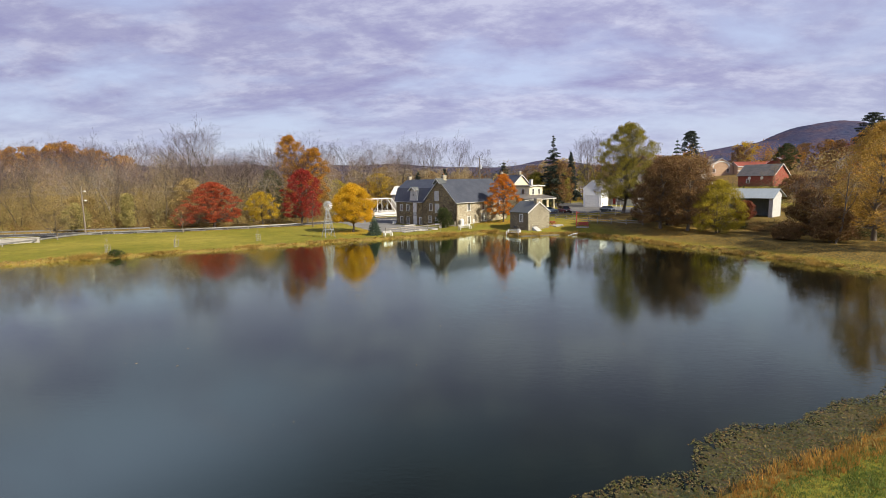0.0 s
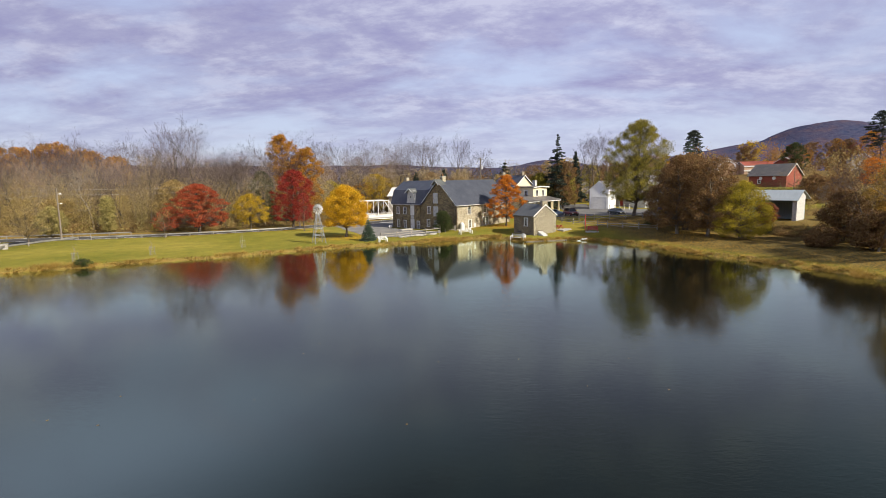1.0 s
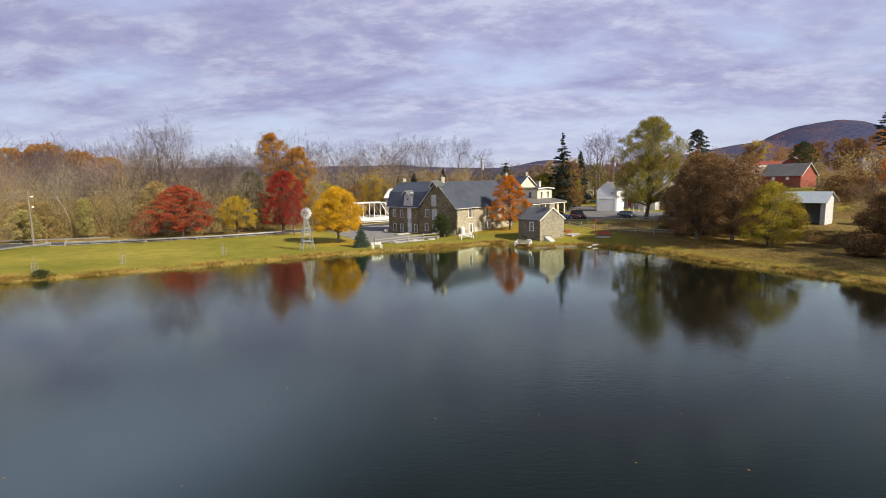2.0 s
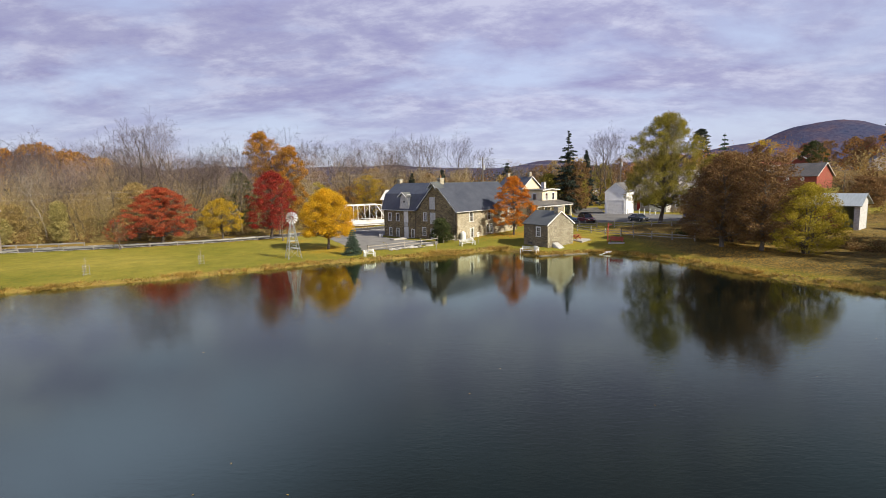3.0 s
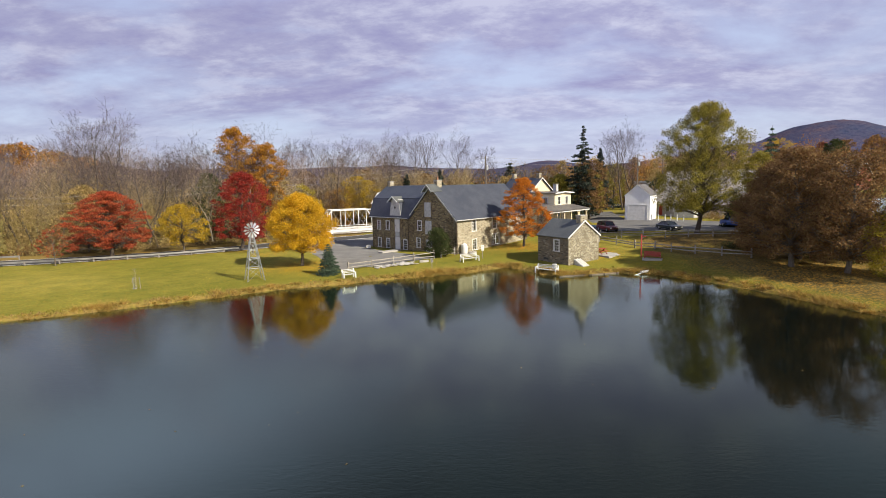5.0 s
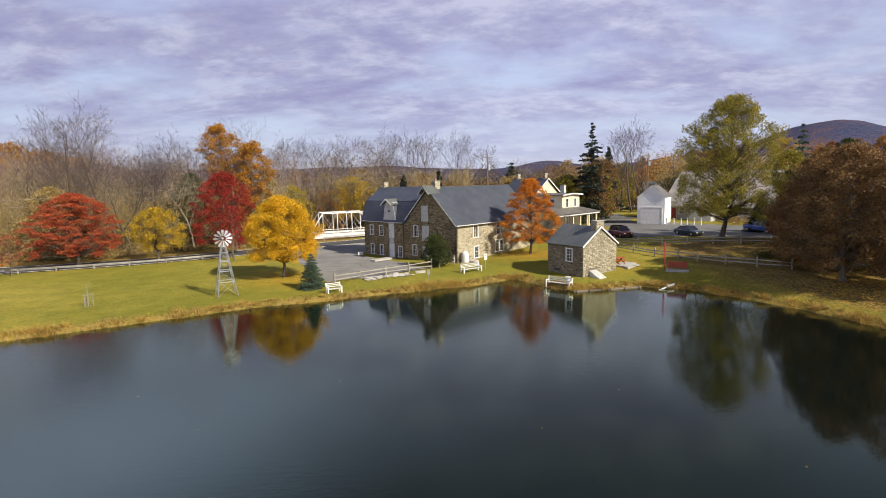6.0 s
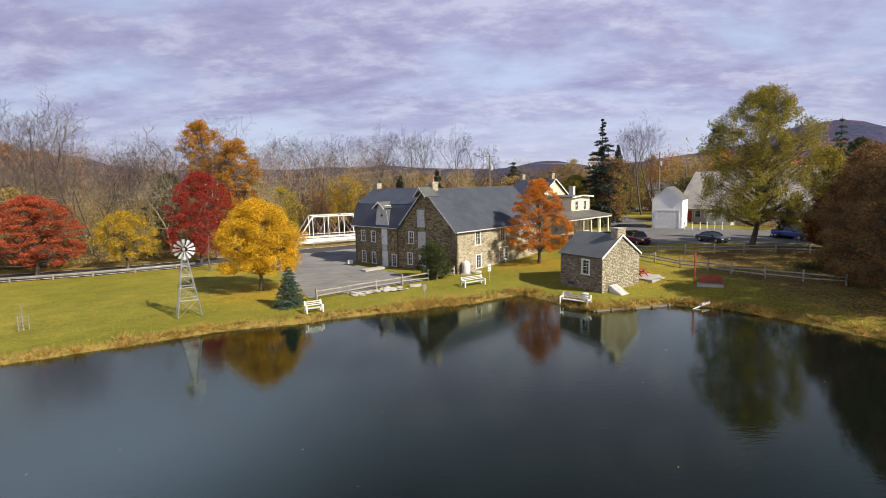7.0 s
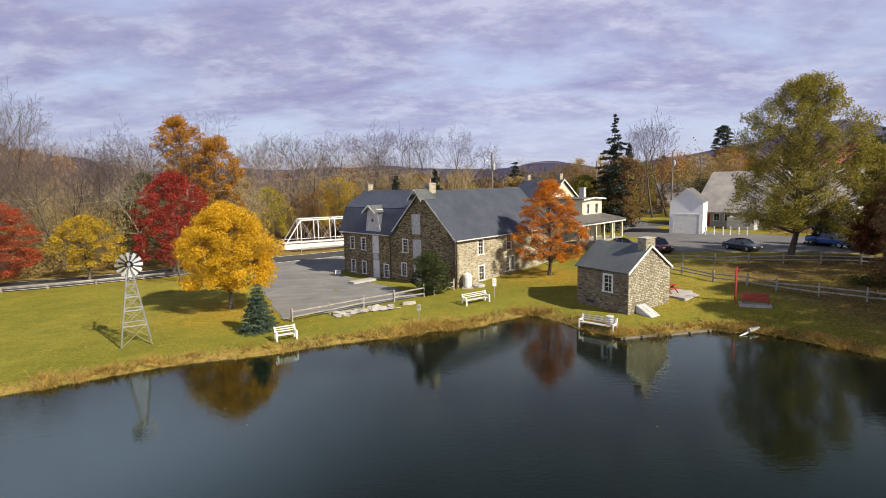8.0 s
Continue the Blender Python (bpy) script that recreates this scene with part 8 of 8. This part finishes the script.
def paint(name, c):
    m, nt, b = nodes_of(name)
    v = coords(nt)
    nt.links.new(ramp(nt, noise_tex(nt, v, 2.5, 4), [(0.3, tuple(x * 0.88 for x in c)), (0.7, c)]), b.inputs["Base Color"])
    b.inputs["Roughness"].default_value, b.inputs["Coat Weight"].default_value = 0.35, 0.6
    return m


M["paint_maroon"], M["paint_black"] = paint("maroon_car_paint", (0.16, 0.018, 0.022)), paint("dark_green_black_paint", (0.018, 0.028, 0.030))
M["paint_blue"], M["paint_white"] = paint("blue_truck_paint", (0.020, 0.075, 0.30)), paint("white_car_paint", (0.75, 0.75, 0.75))
M["paint_sky"], M["paint_silver"] = paint("pale_blue_paint", (0.22, 0.34, 0.48)), paint("silver_paint", (0.50, 0.51, 0.53))
M["car_glass"], M["lamp_glass"] = paint("tinted_glass", (0.02, 0.024, 0.028)), paint("clear_lamp", (0.70, 0.70, 0.68))
M["car_glass"].node_tree.nodes["Principled BSDF"].inputs["Roughness"].default_value = 0.06


def parked(x, y, turn, *args):
    return car(at(x, y, turn, 0.05), *args)


# the front of a car points along its own -x
parked(27.2, 67.6, 102, "maroon sport utility car on the asphalt yard", "car", "paint_maroon", "suv")
parked(37.0, 65.4, 108, "dark green-black sedan on the asphalt yard", "car", "paint_black", "sedan")
parked(49.2, 67.0, 108, "bright blue pickup truck beside the shade tree", "truck", "paint_blue", "pickup")
parked(24.2, 71.6, 170, "pale blue car behind the spring house", "car", "paint_sky", "sedan")
parked(41.0, 139, 200, "white car in the far car park", "car", "paint_white", "suv")
parked(45.0, 138, 195, "black car in the far car park", "car", "paint_black", "suv")
parked(49.8, 135, 190, "dark sedan in the far car park", "car", "paint_black", "sedan")
parked(54.5, 137, 200, "white car in the far car park", "car", "paint_white", "sedan")
parked(37.0, 141, 170, "silver car in the far car park", "car", "paint_silver", "sedan")
# ---- reeds, pond weed, leaves and grass ----
def blades(name, label, category, material, pts, height, seed, per=7, spread=0.16, width=0.018, droop=0.32):
    """Tufts of blades at points (x, y, z, scale)."""
    rng = np.random.default_rng(seed)
    P = np.repeat(np.asarray(pts, float), per, 0)
    n = len(P)
    a = rng.uniform(0, 2 * np.pi, n)
    base = P[:, :3] + np.stack([np.cos(a), np.sin(a), np.zeros(n)], 1) * (rng.random(n) * spread * P[:, 3])[:, None]
    base[:, 2] -= 0.05
    lean = rng.normal(0, droop, (n, 2))
    h = height * P[:, 3] * rng.uniform(0.5, 1.25, n)
    tip = base + np.stack([lean[:, 0] * h, lean[:, 1] * h, h], 1)
    b = rng.uniform(0, np.pi, n)
    w = np.stack([np.cos(b), np.sin(b), np.zeros(n)], 1) * width
    v = np.stack([base - w, base + w, tip], 1).reshape(-1, 3)
    f = np.arange(3 * n).reshape(n, 3)
    tagged(data_part(name, v.tolist(), f.tolist(), material), label, category, kind="stuff")


def along_shore(rng, step, lo, hi, keep):
    out = []
    S = np.vstack([SHORE, SHORE[:1]])
    for (ax, ay), (bx, by) in zip(S, S[1:]):
        L = math.hypot(bx - ax, by - ay)
        for k in range(int(L / step)):
            t = rng.random()
            nx, ny = -(by - ay) / L, (bx - ax) / L
            d = rng.uniform(lo, hi)
            x, y = ax + (bx - ax) * t + nx * d, ay + (by - ay) * t + ny * d
            if keep(x, y):
                out.append((x, y))
    return np.array(out)


def shore_grass():
    rng = np.random.default_rng(9)
    seen = lambda x, y: (-70 < x < 52) and y > -12
    p = along_shore(rng, 0.055, -0.25, 1.15, seen)
    z = ground_height(p[:, 0], p[:, 1])
    thick = 0.55 + 0.6 * np.array([noise.noise(Vector((x * 0.35, y * 0.35, 0))) for x, y in p])
    s = np.clip(thick, 0.15, 1.3)
    # the bank is highest between the mill and the spring house
    s *= np.where((p[:, 0] > -12) & (p[:, 0] < 12), 1.25, 0.9)
    blades("bank_grass", "straw-coloured dead grass along the water's edge", "grass", "straw", np.column_stack([p, z, s]), 0.46, 1, 8, 0.24, 0.024, 0.5)
    q = along_shore(rng, 0.16, 0.2, 1.7, seen)
    blades("bank_grass", "green tufts among the dead grass", "grass", "leaf_olive", np.column_stack([q, ground_height(q[:, 0], q[:, 1]), rng.uniform(0.4, 1.0, len(q))]), 0.38, 2, 8, 0.2, 0.02)
    # bushy tussocks that hang over the water
    p = along_shore(rng, 0.42, -0.15, 0.95, seen)
    lush = np.array([noise.noise(Vector((x * 0.16, y * 0.16, 6))) for x, y in p])
    k = rng.random(len(p)) < 0.75 + 0.9 * lush
    p, lush = p[k], lush[k]
    blades("bank_tussocks", "golden-brown bushy tussocks hanging over the water", "grass", "tussock", np.column_stack([p, ground_height(p[:, 0], p[:, 1]), np.clip(0.75 + lush + rng.normal(0, 0.2, len(p)), 0.35, 1.5)]), 0.50, 12, 85, 0.60, 0.028, 1.05)
    near = lambda x, y: y < -24 and x > -6
    p = along_shore(rng, 0.02, -0.5, 1.6, near)
    s = np.clip(0.55 + 0.7 * np.array([noise.noise(Vector((x * 0.5, y * 0.5, 3))) for x, y in p]), 0.1, 1.2)
    blades("bank_grass", "russet and straw dead grass on the near bank", "grass", "russet", np.column_stack([p, ground_height(p[:, 0], p[:, 1]), s]), 0.55, 3, 9, 0.18, 0.014)
    # near lawn
    n = 42000
    x, y = rng.uniform(6, 30, n), rng.uniform(-48, -30, n)
    d = shore_distance(x, y)
    k = (d > 0.9) & (d < 7)
    blades("lawn_grass", "short green lawn grass on the near bank", "grass", "grass", np.column_stack([x, y, ground_height(x, y), rng.uniform(0.5, 1.1, n)])[k], 0.15, 4, 7, 0.24, 0.022)


def along_shore_fast(rng, step, lo, hi):
    """Points beside the near stretch of shore."""
    S = np.vstack([SHORE, SHORE[:1]])
    out = []
    for a, b in zip(S, S[1:]):
        if max(a[1], b[1]) < -18 and max(a[0], b[0]) > -8 or (a[1] + b[1]) / 2 < -22 and (a[0] + b[0]) / 2 > -8:
            L = float(np.hypot(*(b - a)))
            n = int(L / step)
            t, d = rng.random((n, 1)), rng.uniform(lo, hi, (n, 1))
            out.append(a + (b - a) * t + np.array([[-(b[1] - a[1]), b[0] - a[0]]]) / L * d)
    return np.concatenate(out)


def weed_edge(x, y):
    return -1.7 + 1.45 * noise.noise(Vector((x * 0.22, y * 0.22, 1))) + 0.8 * noise.noise(Vector((x * 0.9, y * 0.9, 5)))


def pond_weed():
    rng = np.random.default_rng(10)
    p = along_shore_fast(rng, 0.0007, -4.6, 0.5)
    x, y = p[:, 0], p[:, 1]
    n = len(x)
    d = shore_distance(x, y)
    gx, gy = np.arange(-10, 50, 0.25), np.arange(-56, -18, 0.25)
    E = np.array([[weed_edge(a, b) for b in gy] for a in gx])
    edge = E[np.clip(((x + 10) * 4).astype(int), 0, len(gx) - 1), np.clip(((y + 56) * 4).astype(int), 0, len(gy) - 1)] - 0.4
    k = (d < 0.4) & (d > edge)
    c = np.column_stack([x, y, np.full(n, WATER + 0.02)])[k]
    c[:, 2] += rng.random(len(c)) ** 2 * 0.06
    v, f = leaf_quads(c, 0.042, rng, 2.2)
    tagged(data_part("pond_weed", v.tolist(), f.tolist(), "weed"), "brown-green mat of floating pond weed at the bank", "pond weed", kind="stuff")
    hx, hy = np.arange(-6, 46, 0.14), np.arange(-52, -20, 0.14)
    verts, faces, vid = [], [], {}

    def vert(i, j):
        if (i, j) not in vid:
            vid[(i, j)] = len(verts)
            verts.append((hx[i], hy[j], WATER + 0.012 + 0.006 * math.sin(i * 1.7 + j * 2.3)))
        return vid[(i, j)]
    X, Y = np.meshgrid(hx + 0.07, hy + 0.07, indexing="ij")
    D = shore_distance(X, Y)
    jag = rng.normal(0.1, 0.16, X.shape)
    for i in range(len(hx) - 1):
        for j in range(len(hy) - 1):
            if 0.5 > D[i, j] > -4.2 and D[i, j] > weed_edge(X[i, j], Y[i, j]) + jag[i, j]:
                faces.append((vert(i, j), vert(i + 1, j), vert(i + 1, j + 1), vert(i, j + 1)))
    tagged(data_part("weed_mat", verts, faces, "weed_mat"), "matted grey-green algae under the pond weed", "pond weed", kind="stuff")
    m = 70
    x, y = rng.uniform(-30, 30, m), rng.uniform(-40, 30, m)
    v, f = leaf_quads(np.column_stack([x, y, np.full(m, WATER + 0.012)]), 0.06, rng, 30)
    tagged(data_part("floating_leaves", v.tolist(), f.tolist(), "straw"), "single fallen leaves floating on the pond", "leaves", kind="stuff")


def on_lot(x, y):
    """True on the asphalt lot beside the mill."""
    q = [(-14.6, 43.4), (-2.9, 50.9), (-15.7, 67.4), (-31, 77.0)]
    inside = np.ones(len(x), bool)
    for (ax, ay), (bx, by) in zip(q, q[1:] + q[:1]):
        inside &= (bx - ax) * (y - ay) - (by - ay) * (x - ax) > -0.3
    return inside


def fallen_leaves():
    rng = np.random.default_rng(11)
    for mat, lab, (cx, cy), r, n in (("leaf_yellow", "yellow leaves fallen under the maple", (-19.4, 46.3), 4.6, 4200), ("leaf_orange", "orange leaves fallen on the grass behind the mill", (10.5, 57.5), 4.5, 3400),
                                     ("leaf_red", "red leaves fallen under the maple by the road", (-56.5, 60), 4.0, 900), ("leaf_brown", "brown leaves scattered on the right bank", (36, 30), 9.0, 2400)):
        x, y = rng.normal(cx, r, n), rng.normal(cy, r, n)
        k = (shore_distance(x, y) > 0.6) & ~on_lot(x, y)
        x, y = x[k], y[k]
        v, f = leaf_quads(np.column_stack([x, y, ground_height(x, y) + 0.05]), 0.055, rng, 4.0)
        tagged(data_part("fallen_leaves", v.tolist(), f.tolist(), mat), lab, "leaves", kind="stuff")


M["tussock"] = leafy("tussock_grass", [(0.44, 0.28, 0.065), (0.56, 0.38, 0.10), (0.32, 0.19, 0.045), (0.50, 0.38, 0.11), (0.24, 0.21, 0.045), (0.38, 0.19, 0.05)], 0.3)
M["russet"] = leafy("russet_grass", [(0.42, 0.19, 0.032), (0.54, 0.30, 0.06), (0.29, 0.12, 0.025), (0.46, 0.33, 0.09), (0.19, 0.19, 0.04)], 0.3)
M["grass"] = leafy("lawn_blades", [(0.13, 0.19, 0.04), (0.18, 0.235, 0.055), (0.09, 0.135, 0.03), (0.23, 0.23, 0.07)], 0.3)
M["weed_mat"] = surface("algae_mat", (0.040, 0.055, 0.016), (0.105, 0.078, 0.034), 1.1, 9, 0.9, 0, 1.0, dirt=0.8)
shore_grass()
pond_weed()
fallen_leaves()
# ---- single stones of the spring house ----
def spring_stones():
    front_wall, gable_wall = SPRING_WALLS
    lay_stones(front_wall, lambda a, z: (0.0, a, z), 5.6, lambda a: 3.50, -0.15, [(1.68, 2.55, 1.72, 3.1), (3.6, 4.5, 0.35, 0.62)], 1, radians(-90), SHADED_STONES)

    def slope(a):
        if a is None:
            return 5.5
        return 3.52 + (5.47 - 3.52) * (1 - abs(a - 2.775) / 2.775) - 0.05
    lay_stones(gable_wall, lambda a, z: (a, 0.0, z), 5.55, slope, -0.15, [(0.98, 2.17, -0.2, 0.75)], 2, 0.0, SUNLIT_STONES)


spring_stones()
